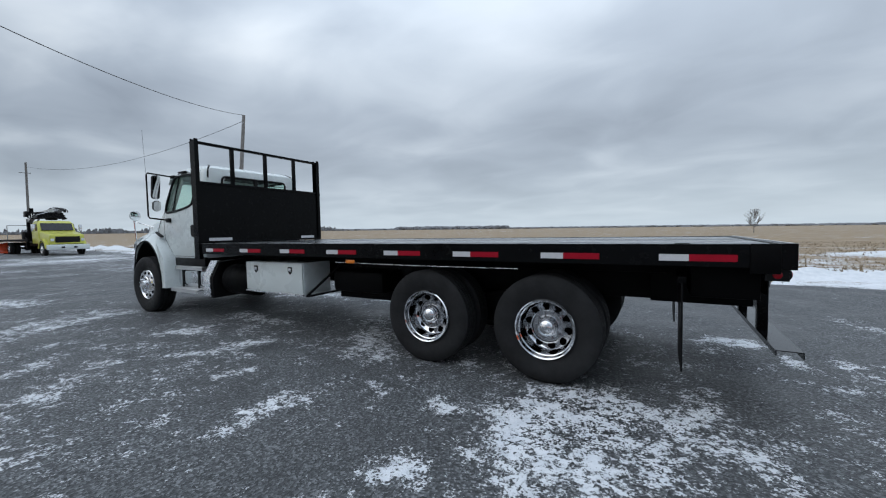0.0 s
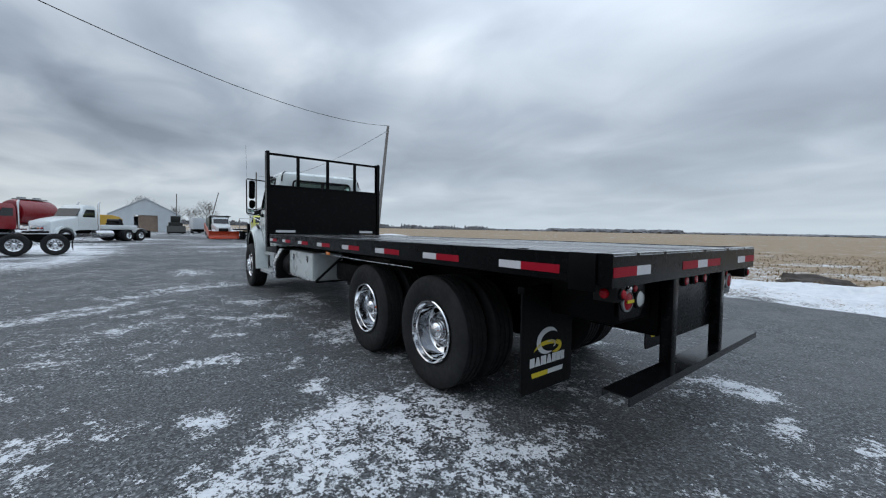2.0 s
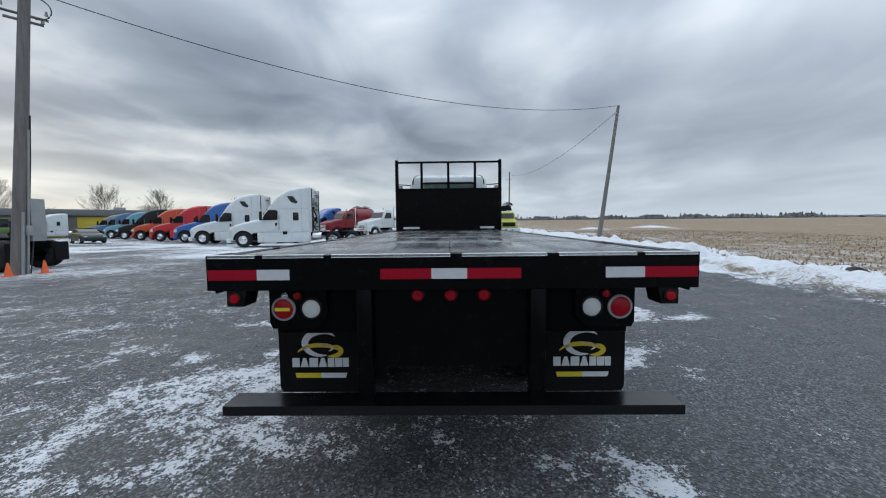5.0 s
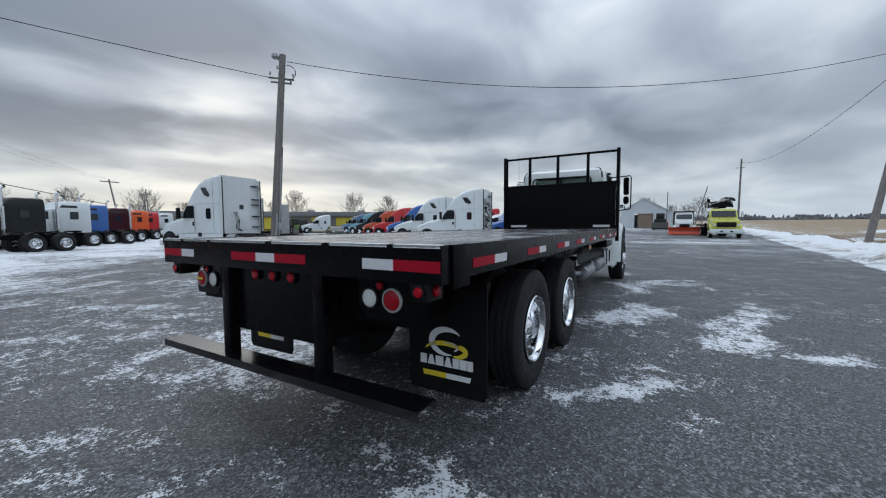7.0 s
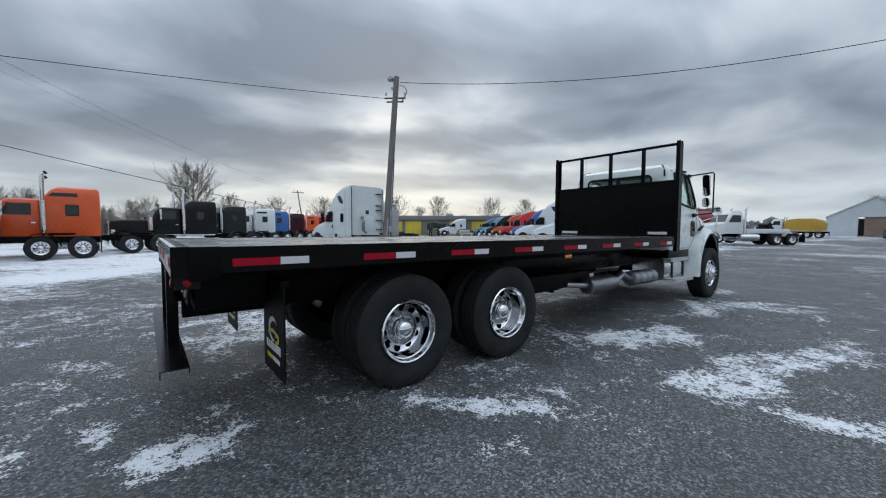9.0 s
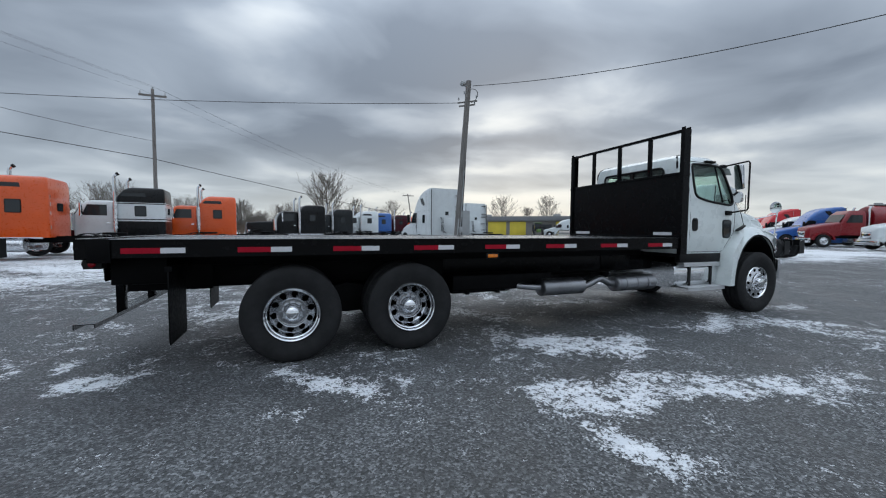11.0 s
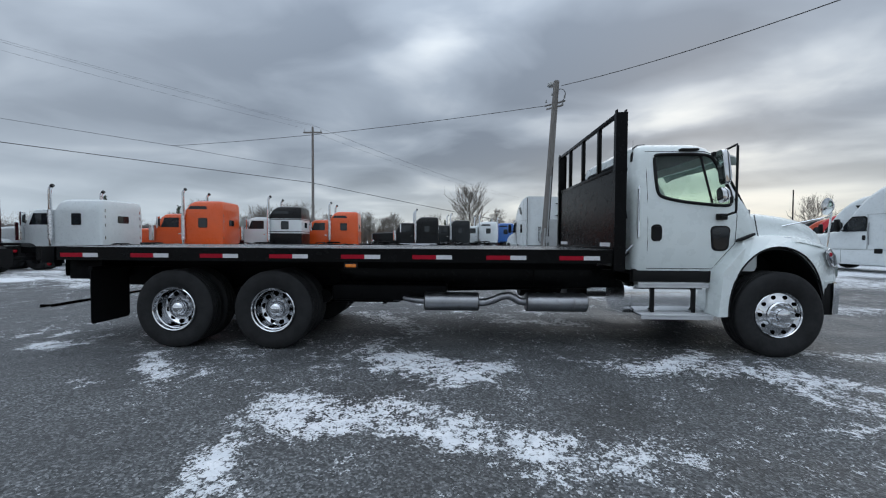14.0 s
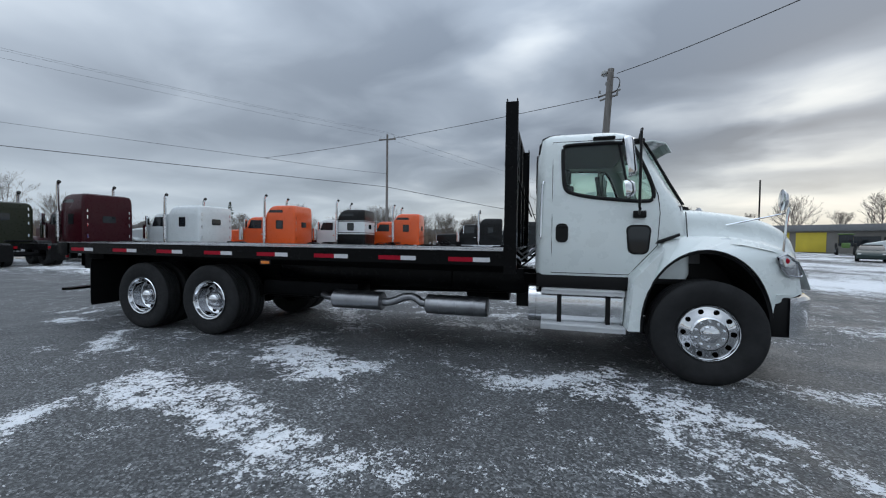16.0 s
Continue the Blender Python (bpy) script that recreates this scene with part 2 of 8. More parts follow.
GLASS = glass("tinted_glass", (0.72, 0.86, 0.80))
MIRROR = surface("mirror", (0.9, 0.9, 0.92), 0.02, metal=1.0, vary=0.01)


def deck_material():
    """Worn black tread plate, rubbed bright in lengthwise streaks."""
    mt, nt, b = material("deck_plate")
    n = noise_node(nt, 1.0, 9, 0.7, stretch=(0.3, 3.0, 1))
    col = ramp_node(nt, n, [(0.34, (0.03, 0.031, 0.033)), (0.46, (0.085, 0.088, 0.092)), (0.58, (0.22, 0.225, 0.23)), (0.72, (0.45, 0.46, 0.47))])
    nt.links.new(col, b.inputs["Base Color"])
    rr = ramp_node(nt, noise_node(nt, 1.6, 7, 0.65, stretch=(0.35, 2.2, 1)), [(0.35, (0.12,) * 3), (0.65, (0.36,) * 3)])
    nt.links.new(rr, b.inputs["Roughness"])
    b.inputs["Metallic"].default_value = 0.5
    ck = nt.nodes.new("ShaderNodeTexVoronoi")
    ck.inputs["Scale"].default_value = 34
    tc = nt.nodes.new("ShaderNodeTexCoord")
    nt.links.new(tc.outputs["Object"], ck.inputs["Vector"])
    bump_node(nt, b, ck.outputs["Distance"], 0.12, 0.003)
    return mt


DECK = deck_material()
PAINTS = {}


def paint(colour):
    key = tuple(colour)
    if key not in PAINTS:
        dark = max(colour) < 0.08
        PAINTS[key] = surface("vehicle_paint", colour, 0.3, vary=0.05, coat=0.1 if dark else 0.4, spec=0.2 if dark else 0.5, dirt=None if min(colour) > 0.3 else (tuple(0.8 * c + 0.01 for c in colour), 0.1))
    return PAINTS[key]


# ---- mesh helpers ----
def part(name, bm, mat, parent=None, label="", smooth=True):
    me = bpy.data.meshes.new(name)
    bmesh.ops.recalc_face_normals(bm, faces=bm.faces[:])
    bm.to_mesh(me)
    bm.free()
    me.materials.append(mat)
    if smooth:
        me.polygons.foreach_set("use_smooth", [True] * len(me.polygons))
        me.set_sharp_from_angle(angle=radians(38))
    ob = new(name, me)
    if parent is not None:
        ob.parent = parent
    if label:
        ob["label"] = label
    return ob


def again(name, ob, parent, m):
    """A further object on the same mesh."""
    o = new(name, ob.data)
    o.parent = parent
    o.matrix_basis = m
    return o


def box(bm, x0, x1, y0, y1, z0, z1, bevel=0.0):
    vs = [bm.verts.new(p) for p in ((x0, y0, z0), (x1, y0, z0), (x1, y1, z0), (x0, y1, z0), (x0, y0, z1), (x1, y0, z1), (x1, y1, z1), (x0, y1, z1))]
    fs = [bm.faces.new([vs[i] for i in q]) for q in ((3, 2, 1, 0), (4, 5, 6, 7), (0, 1, 5, 4), (1, 2, 6, 5), (2, 3, 7, 6), (3, 0, 4, 7))]
    if bevel:
        es = {e for f in fs for e in f.edges}
        bmesh.ops.bevel(bm, geom=list(es), offset=bevel, segments=2, affect="EDGES", profile=0.5)
    return bm


def boxes(*rows, bevel=0.0):
    bm = bmesh.new()
    for r in rows:
        box(bm, *r, bevel=bevel)
    return bm


def prism(bm, pts, axis, a, b, bevel=0.0, segs=2):
    """Polygon pts in the two other axes, drawn out along axis from a to b."""
    def at(p, d):
        return {"x": (d, p[0], p[1]), "y": (p[0], d, p[1]), "z": (p[0], p[1], d)}[axis]
    lo, hi = [bm.verts.new(at(p, a)) for p in pts], [bm.verts.new(at(p, b)) for p in pts]
    n = len(pts)
    fs = [bm.faces.new(lo), bm.faces.new(hi[::-1])]
    fs += [bm.faces.new((lo[i], lo[(i + 1) % n], hi[(i + 1) % n], hi[i])) for i in range(n)]
    if bevel:
        rim = {e for f in fs[:2] for e in f.edges}
        bmesh.ops.bevel(bm, geom=list(rim), offset=bevel, segments=segs, affect="EDGES", profile=0.5)
    return bm


def tube(bm, pts, r, seg=8, r1=None):
    """A round bar along pts."""
    pts = [Vector(p) for p in pts]
    r1 = r if r1 is None else r1
    rings = []
    for i, p in enumerate(pts):
        d = (pts[min(i + 1, len(pts) - 1)] - pts[max(i - 1, 0)]).normalized()
        s = d.cross(Vector((0, 0, 1)) if abs(d.z) < 0.9 else Vector((1, 0, 0))).normalized()
        t = d.cross(s)
        rr = r + (r1 - r) * i / max(1, len(pts) - 1)
        rings.append([bm.verts.new(p + rr * (math.cos(a) * s + math.sin(a) * t)) for a in (2 * math.pi * k / seg for k in range(seg))])
    for a, b in zip(rings, rings[1:]):
        for k in range(seg):
            bm.faces.new((a[k], a[(k + 1) % seg], b[(k + 1) % seg], b[k]))
    bm.faces.new(rings[0][::-1]), bm.faces.new(rings[-1])
    return bm


def lathe(bm, profile, seg=40, centre=(0, 0, 0), side=1, close=False):
    """Profile of (radius, along) turned about the y axis; side -1 mirrors it."""
    rings = []
    for r, a in profile:
        if r < 1e-5:
            rings.append([bm.verts.new((centre[0], centre[1] + side * a, centre[2]))])
        else:
            rings.append([bm.verts.new((centre[0] + r * math.cos(t), centre[1] + side * a, centre[2] + r * math.sin(t))) for t in (2 * math.pi * k / seg for k in range(seg))])
    pairs = list(zip(rings, rings[1:])) + ([(rings[-1], rings[0])] if close else [])
    for a, b in pairs:
        for k in range(seg):
            q = [a[k % len(a)], a[(k + 1) % len(a)], b[(k + 1) % len(b)], b[k % len(b)]]
            q = list(dict.fromkeys(q))
            if len(q) > 2:
                bm.faces.new(q)
    return bm


def loft(bm, rings, cap=True):
    vs = [[bm.verts.new(p) for p in r] for r in rings]
    n = len(vs[0])
    for a, b in zip(vs, vs[1:]):
        for k in range(n):
            bm.faces.new((a[k], a[(k + 1) % n], b[(k + 1) % n], b[k]))
    if cap:
        bm.faces.new(vs[0][::-1]), bm.faces.new(vs[-1])
    return bm


def rounded(x0, x1, y0, y1, r, k=5):
    """A rounded rectangle, counter-clockwise."""
    pts = []
    for cx, cy, a0 in ((x1 - r, y1 - r, 0), (x0 + r, y1 - r, 90), (x0 + r, y0 + r, 180), (x1 - r, y0 + r, 270)):
        for i in range(k + 1):
            a = radians(a0 + 90 * i / k)
            pts.append((cx + r * math.cos(a), cy + r * math.sin(a)))
    return pts


def disc(bm, centre, axis, r, h, seg=20):
    c, a = Vector(centre), Vector(axis).normalized()
    return tube(bm, [c, c + a * h], r, seg)


def torus_tyre(seg=56, R=0.515, w=0.27, inner=0.285):
    """A tyre about the y axis, centred on its own middle, with tread grooves."""
    h = w / 2
    prof = [(inner, -h * 0.72), (inner + 0.03, -h * 0.86), (R * 0.8, -h), (R - 0.05, -h * 0.97), (R - 0.012, -h * 0.86), (R, -h * 0.76)]
    for g in (-0.42, 0.0, 0.42):
        prof += [(R, (g - 0.07) * h), (R - 0.014, (g - 0.05) * h), (R - 0.014, (g + 0.05) * h), (R, (g + 0.07) * h)]
    prof += [(R, h * 0.76), (R - 0.012, h * 0.86), (R - 0.05, h * 0.97), (R * 0.8, h), (inner + 0.03, h * 0.86), (inner, h * 0.72)]
    return lathe(bmesh.new(), prof, seg, close=True)


def empty(name, label, category, group="", kind="", at=None):
    e = new(name)
    e.empty_display_size = 0.3
    if at is not None:
        e.matrix_world = at
    return tagged(e, label, category, group, kind)


# ---- ground ----
def lattice(x, y, seed):
    h = np.sin(x * 127.1 + y * 311.7 + seed * 74.7) * 43758.5453
    return h - np.floor(h)


def value_noise(x, y, seed=0):
    xi, yi = np.floor(x), np.floor(y)
    fx, fy = x - xi, y - yi
    fx, fy = fx * fx * (3 - 2 * fx), fy * fy * (3 - 2 * fy)
    a, b = lattice(xi, yi, seed), lattice(xi + 1, yi, seed)
    c, d = lattice(xi, yi + 1, seed), lattice(xi + 1, yi + 1, seed)
    return (a * (1 - fx) + b * fx) * (1 - fy) + (c * (1 - fx) + d * fx) * fy


def fbm(x, y, octaves=4, seed=0):
    t, amp, tot = 0.0, 0.5, 0.0
    for i in range(octaves):
        t = t + amp * value_noise(x * 2 ** i, y * 2 ** i, seed + i * 13)
        tot += amp
        amp *= 0.55
    return t / tot


def lines(lo, hi, fine_lo, fine_hi, step, grow):
    mid = list(np.arange(fine_lo, fine_hi + 1e-6, step))
    up, s = [fine_hi], step
    while up[-1] < hi:
        s *= grow
        up.append(up[-1] + s)
    dn, s = [fine_lo], step
    while dn[-1] > lo:
        s *= grow
        dn.append(dn[-1] - s)
    return np.array(dn[:0:-1] + mid + up[1:])


# trodden snow lying on the asphalt: ends of each strip, half width, weight
LEFT_SNOW = [
    (1.88, 1.85, 1.31, 2.54, 0.16, 0.6), (1.53, 1.37, 0.99, 2.42, 0.12, 0.54), (1.27, 1.23, 0.71, 2.27, 0.16, 0.5), (0.84, 1.25, 0.48, 2.03, 0.14, 0.46),
    (1.83, 2.5, 1.51, 2.65, 0.12, 0.56), (2.15, 2.8, 2.09, 2.88, 0.09, 0.62), (3.74, 2.97, 3.6, 2.47, 0.1, 0.58), (5.92, 3.64, 6.05, 3.23, 0.13, 0.57),
    (6.4, 3.08, 6.34, 2.84, 0.12, 0.52), (6.89, 3.67, 7.08, 3.33, 0.15, 0.54), (4.82, 2.6, 4.73, 2.32, 0.1, 0.52), (5.96, 2.42, 5.74, 2.07, 0.11, 0.53),
    (5.82, 1.78, 5.54, 1.56, 0.08, 0.6), (9.75, 3.14, 10.33, 2.12, 0.22, 0.54), (10.33, 2.12, 10.17, 1.49, 0.2, 0.5), (14.17, 2.32, 13.08, 2.19, 0.4, 0.56),
]
LEFT_SNOW_A = [
    (7.07, 1.83, 6.85, 1.54, 0.14, 0.5), (6.79, 0.82, 6.54, 0.57, 0.12, 0.5), (3.21, 1.96, 2.98, 1.99, 0.06, 0.52), (0.34, -1.05, -0.08, -1.14, 0.09, 0.58),
    (0.67, 0.79, 0.39, 1.22, 0.12, 0.46), (1.01, 0.14, 0.65, 0.14, 0.12, 0.47), (-1.59, -3.09, -1.77, -2.49, 0.2, 0.48), (-0.83, -0.7, -0.97, -0.2, 0.15, 0.48),
    (0.38, 1.72, 0.25, 1.69, 0.06, 0.52),
]
REAR_LEFT_SNOW = [
    (1.87, 2.02, 1.35, 2.95, 0.14, 0.58), (1.64, 1.62, 1.02, 2.46, 0.13, 0.56), (1.77, 1.31, 0.86, 1.23, 0.14, 0.48), (2.21, 2.96, 2.17, 2.77, 0.07, 0.6),
    (2.52, 4.0, 2.41, 3.51, 0.13, 0.52), (2.15, 3.84, 2.27, 3.66, 0.1, 0.48), (3.69, 3.05, 3.76, 2.84, 0.12, 0.52), (3.64, 2.68, 3.7, 2.44, 0.12, 0.54),
    (5.75, 3.64, 6.01, 3.3, 0.16, 0.54), (7.16, 4.99, 8.1, 3.74, 0.25, 0.56), (8.98, 3.43, 9.89, 1.76, 0.25, 0.52), (5.76, 2.07, 5.58, 1.5, 0.14, 0.52),
    (7.3, 2.01, 7.14, 1.53, 0.14, 0.5), (2.33, 2.1, 2.6, 1.9, 0.07, 0.5), (0.18, -1.23, -0.11, -1.28, 0.08, 0.62), (-0.35, -0.66, -0.45, -0.5, 0.06, 0.56),
]
REAR_LEFT_SNOW_A = [
    (-0.62, 0.18, -0.7, 0.16, 0.06, 0.54), (0.52, 1.25, 0.5, 1.11, 0.07, 0.53), (1.73, 1.74, 1.23, 2.67, 0.12, 0.57), (1.25, 2.7, 1.03, 3.06, 0.13, 0.58),
    (1.46, 1.42, 0.75, 2.28, 0.1, 0.52), (0.56, 1.27, 0.55, 1.13, 0.07, 0.58), (2.23, 3.0, 2.26, 2.8, 0.08, 0.6), (2.65, 4.05, 2.35, 3.3, 0.1, 0.52),
    (3.74, 2.71, 3.77, 2.41, 0.1, 0.56), (3.61, 3.09, 3.62, 2.82, 0.1, 0.5), (6.69, 5.51, 7.69, 3.76, 0.16, 0.56), (5.94, 3.55, 6.04, 3.25, 0.12, 0.5),
    (8.9, 3.85, 9.74, 2.22, 0.25, 0.5), (5.76, 1.86, 5.65, 1.49, 0.1, 0.5), (0.2, -1.22, -0.11, -1.22, 0.08, 0.6), (-0.32, -0.55, -0.43, -0.59, 0.05, 0.56),
]
REAR_LEFT_SNOW_B = [
    (0.35, -0.57, 0.23, -0.71, 0.05, 0.5), (0.44, 0.72, 0.39, 0.7, 0.05, 0.52),
]
REAR_SNOW = [
    (0.54, 2.87, 1.4, 2.45, 0.2, 0.55), (-0.16, 2.42, 0.16, 2.46, 0.1, 0.54), (0.12, 2.19, 0.74, 1.24, 0.14, 0.48), (2.47, 3.99, 2.56, 3.64, 0.14, 0.52),
    (1.32, 4.76, 1.55, 4.51, 0.18, 0.52), (4.22, 8.27, 4.82, 8.1, 0.25, 0.5), (3.2, 5.54, 3.65, 4.95, 0.2, 0.5), (5.94, -3.25, 3.89, -3.06, 0.14, 0.57),
    (3.85, -3.23, 4.01, -3.87, 0.1, 0.54), (1.97, -1.64, 2.35, -2.18, 0.09, 0.55), (0.59, 0.2, 0.56, 0.05, 0.05, 0.54), (0.34, -0.58, 0.26, -0.63, 0.05, 0.52),
    (0.12, -0.97, 0.2, -1.3, 0.07, 0.54), (5.04, -2.78, 6.05, -3.55, 0.22, 0.56), (3.98, -2.71, 4.03, -3.14, 0.14, 0.58), (3.82, -3.36, 3.98, -3.85, 0.09, 0.56),
]
REAR_SNOW_A = [
    (4.9, -1.35, 5.74, -2.03, 0.18, 0.53), (2.01, -1.77, 2.16, -1.85, 0.06, 0.55), (1.66, -1.42, 1.89, -1.56, 0.07, 0.54), (2.15, -2.0, 2.38, -2.18, 0.06, 0.55),
    (1.72, -2.32, 1.82, -2.48, 0.05, 0.5), (0.23, -0.56, 0.31, -0.62, 0.05, 0.54), (0.06, -0.92, 0.21, -1.21, 0.06, 0.54), (-0.29, 4.9, 0.25, 4.42, 0.16, 0.56),
    (-0.89, 1.52, -0.62, 1.23, 0.1, 0.58), (0.58, 5.15, 1.15, 4.13, 0.18, 0.5), (-0.98, 1.04, -0.78, 0.74, 0.07, 0.5),
]
REAR_RIGHT_SNOW = [
    (3.96, -2.69, 5.18, -3.14, 0.18, 0.58), (5.14, -3.01, 6.73, -3.55, 0.18, 0.57), (3.85, -3.41, 4.0, -3.92, 0.12, 0.58), (4.61, -1.42, 5.46, -2.06, 0.2, 0.53),
    (4.48, -0.6, 4.25, -1.14, 0.12, 0.48), (8.9, -1.78, 9.11, -2.57, 0.25, 0.5), (1.87, -1.75, 2.31, -1.9, 0.09, 0.57), (2.12, -1.98, 2.46, -2.17, 0.05, 0.6),
    (1.64, -1.46, 1.85, -1.54, 0.05, 0.54), (-0.15, -1.06, 0.19, -1.15, 0.09, 0.58), (-0.48, -0.4, -0.37, -0.44, 0.06, 0.56), (-0.93, -0.24, -0.78, -0.3, 0.08, 0.52),
    (-0.86, 1.43, -0.57, 1.31, 0.12, 0.54), (-1.56, 2.86, -1.07, 2.85, 0.2, 0.52), (-1.06, 1.01, -0.77, 0.9, 0.1, 0.52), (1.62, -2.28, 1.84, -2.52, 0.06, 0.45),
]
RIGHT_SNOW = [
    (3.73, -2.85, 4.38, -3.16, 0.12, 0.56), (3.81, -3.13, 4.15, -3.18, 0.08, 0.55), (4.69, -2.92, 6.06, -3.21, 0.11, 0.54), (5.26, -3.28, 6.75, -3.55, 0.12, 0.57),
    (5.77, -3.61, 6.28, -3.7, 0.07, 0.55), (6.7, -3.51, 7.2, -3.53, 0.05, 0.56), (3.95, -3.57, 4.19, -3.91, 0.08, 0.6), (4.46, -1.45, 5.01, -1.74, 0.12, 0.51),
    (5.12, -1.65, 5.81, -1.84, 0.18, 0.56), (1.84, -1.71, 2.48, -2.06, 0.09, 0.53), (-0.12, -1.17, 0.15, -1.1, 0.1, 0.58), (1.63, -2.32, 1.83, -2.41, 0.06, 0.49),
    (3.85, 1.26, 4.9, -0.02, 0.25, 0.49), (6.35, 0.72, 7.52, 0.59, 0.2, 0.5), (10.04, -1.0, 10.86, -1.1, 0.15, 0.54), (10.21, -1.03, 10.7, -1.27, 0.2, 0.54),
]
RIGHT_SNOW_A = [
    (8.89, -1.83, 9.25, -2.06, 0.12, 0.55), (8.84, -2.59, 9.04, -2.8, 0.14, 0.53), (7.38, -1.64, 8.69, -1.57, 0.2, 0.47), (1.95, -1.92, 2.46, -2.07, 0.1, 0.53),
    (9.32, -1.78, 9.68, -2.24, 0.09, 0.57), (9.71, -2.19, 9.79, -2.8, 0.08, 0.55), (10.28, -1.05, 10.61, -1.25, 0.09, 0.55), (10.86, -1.01, 11.07, -0.97, 0.08, 0.57),
    (7.5, -1.78, 8.6, -1.08, 0.14, 0.52), (8.68, -1.63, 9.03, -2.07, 0.09, 0.52), (8.39, -3.08, 9.06, -2.91, 0.1, 0.46), (9.23, -2.7, 9.43, -2.85, 0.06, 0.52),
    (4.7, -1.83, 5.98, -1.78, 0.15, 0.55), (6.77, -3.39, 7.26, -3.52, 0.05, 0.56),
]
STREAK_SNOW = [
    (2.64, 12.27, 3.72, 13.12, 0.3, 0.57), (1.46, 9.52, 2.5, 10.26, 0.3, 0.57), (0.27, 8.05, 0.6, 7.95, 0.25, 0.56), (0.92, 6.88, 1.72, 5.45, 0.25, 0.55),
    (0.24, 2.72, 0.63, 2.77, 0.16, 0.54), (0.78, 10.02, 1.46, 10.31, 0.3, 0.55), (0.45, 3.97, 0.98, 3.56, 0.2, 0.53), (0.96, 3.08, 1.5, 2.62, 0.2, 0.52),
]
STRIPS = STREAK_SNOW + LEFT_SNOW + LEFT_SNOW_A + REAR_LEFT_SNOW + REAR_LEFT_SNOW_A + REAR_LEFT_SNOW_B + REAR_SNOW + REAR_SNOW_A + REAR_RIGHT_SNOW + RIGHT_SNOW + RIGHT_SNOW_A


def edge_y(x):
    return -7.0 - 0.085 * np.maximum(0, x - 8) + 0.5 * (value_noise(x * 0.3, x * 0 + 3.3, 5) - 0.5)


PILES = [(84, -45, 8.0), (73, -28, 6.0), (46, -17.5, 2.5), (-8, -19, 3.0)]      # snow heaped in the field


def ground_height(x, y):
    d = edge_y(x) - y                      # metres beyond the edge of the asphalt
    lumps = np.maximum(0, fbm(x * 0.75, y * 0.85, 5, 3) - 0.30) * 1.1 + 0.22 * fbm(x * 3.1, y * 3.1, 3, 5) ** 2
    bank = np.exp(-((d - 2.1) / 1.5) ** 2) * (0.06 + lumps) * (0.55 + 0.45 * np.clip((x - 1) / 6, 0, 1)) * (d > -1.5)
    field = -0.12 * np.clip((d - 2.5) / 3, 0, 1) + 0.09 * (fbm(x * 0.8, y * 0.8, 4, 9) - 0.5) * np.clip((d - 2) / 2, 0, 1)
    far = np.clip((np.hypot(x, y) - 120) / 100, 0, 1)
    s = (x + 2.3) * 0.84 - (y - 20.5) * 0.54
    ridge = 0.16 * np.exp(-((s - 2.0) / 1.6) ** 2) * fbm(x * 0.9, y * 0.9, 4, 21) * (y > 4) * (x > -30)
    for px, py, pw in PILES:
        field = field + 0.15 * pw ** 0.8 * np.exp(-((x - px) / pw) ** 2 - ((y - py) / (0.45 * pw)) ** 2)
    # the lot drains a little, so the land ahead of the truck climbs out of its plane
    rise = 0.0087 * x * np.clip((np.hypot(x, y) - 170) / 200, 0, 1)
    return (bank + field + ridge) * (1 - far) + rise + 0.006 * (fbm(x * 1.5, y * 1.5, 3, 31) - 0.5)


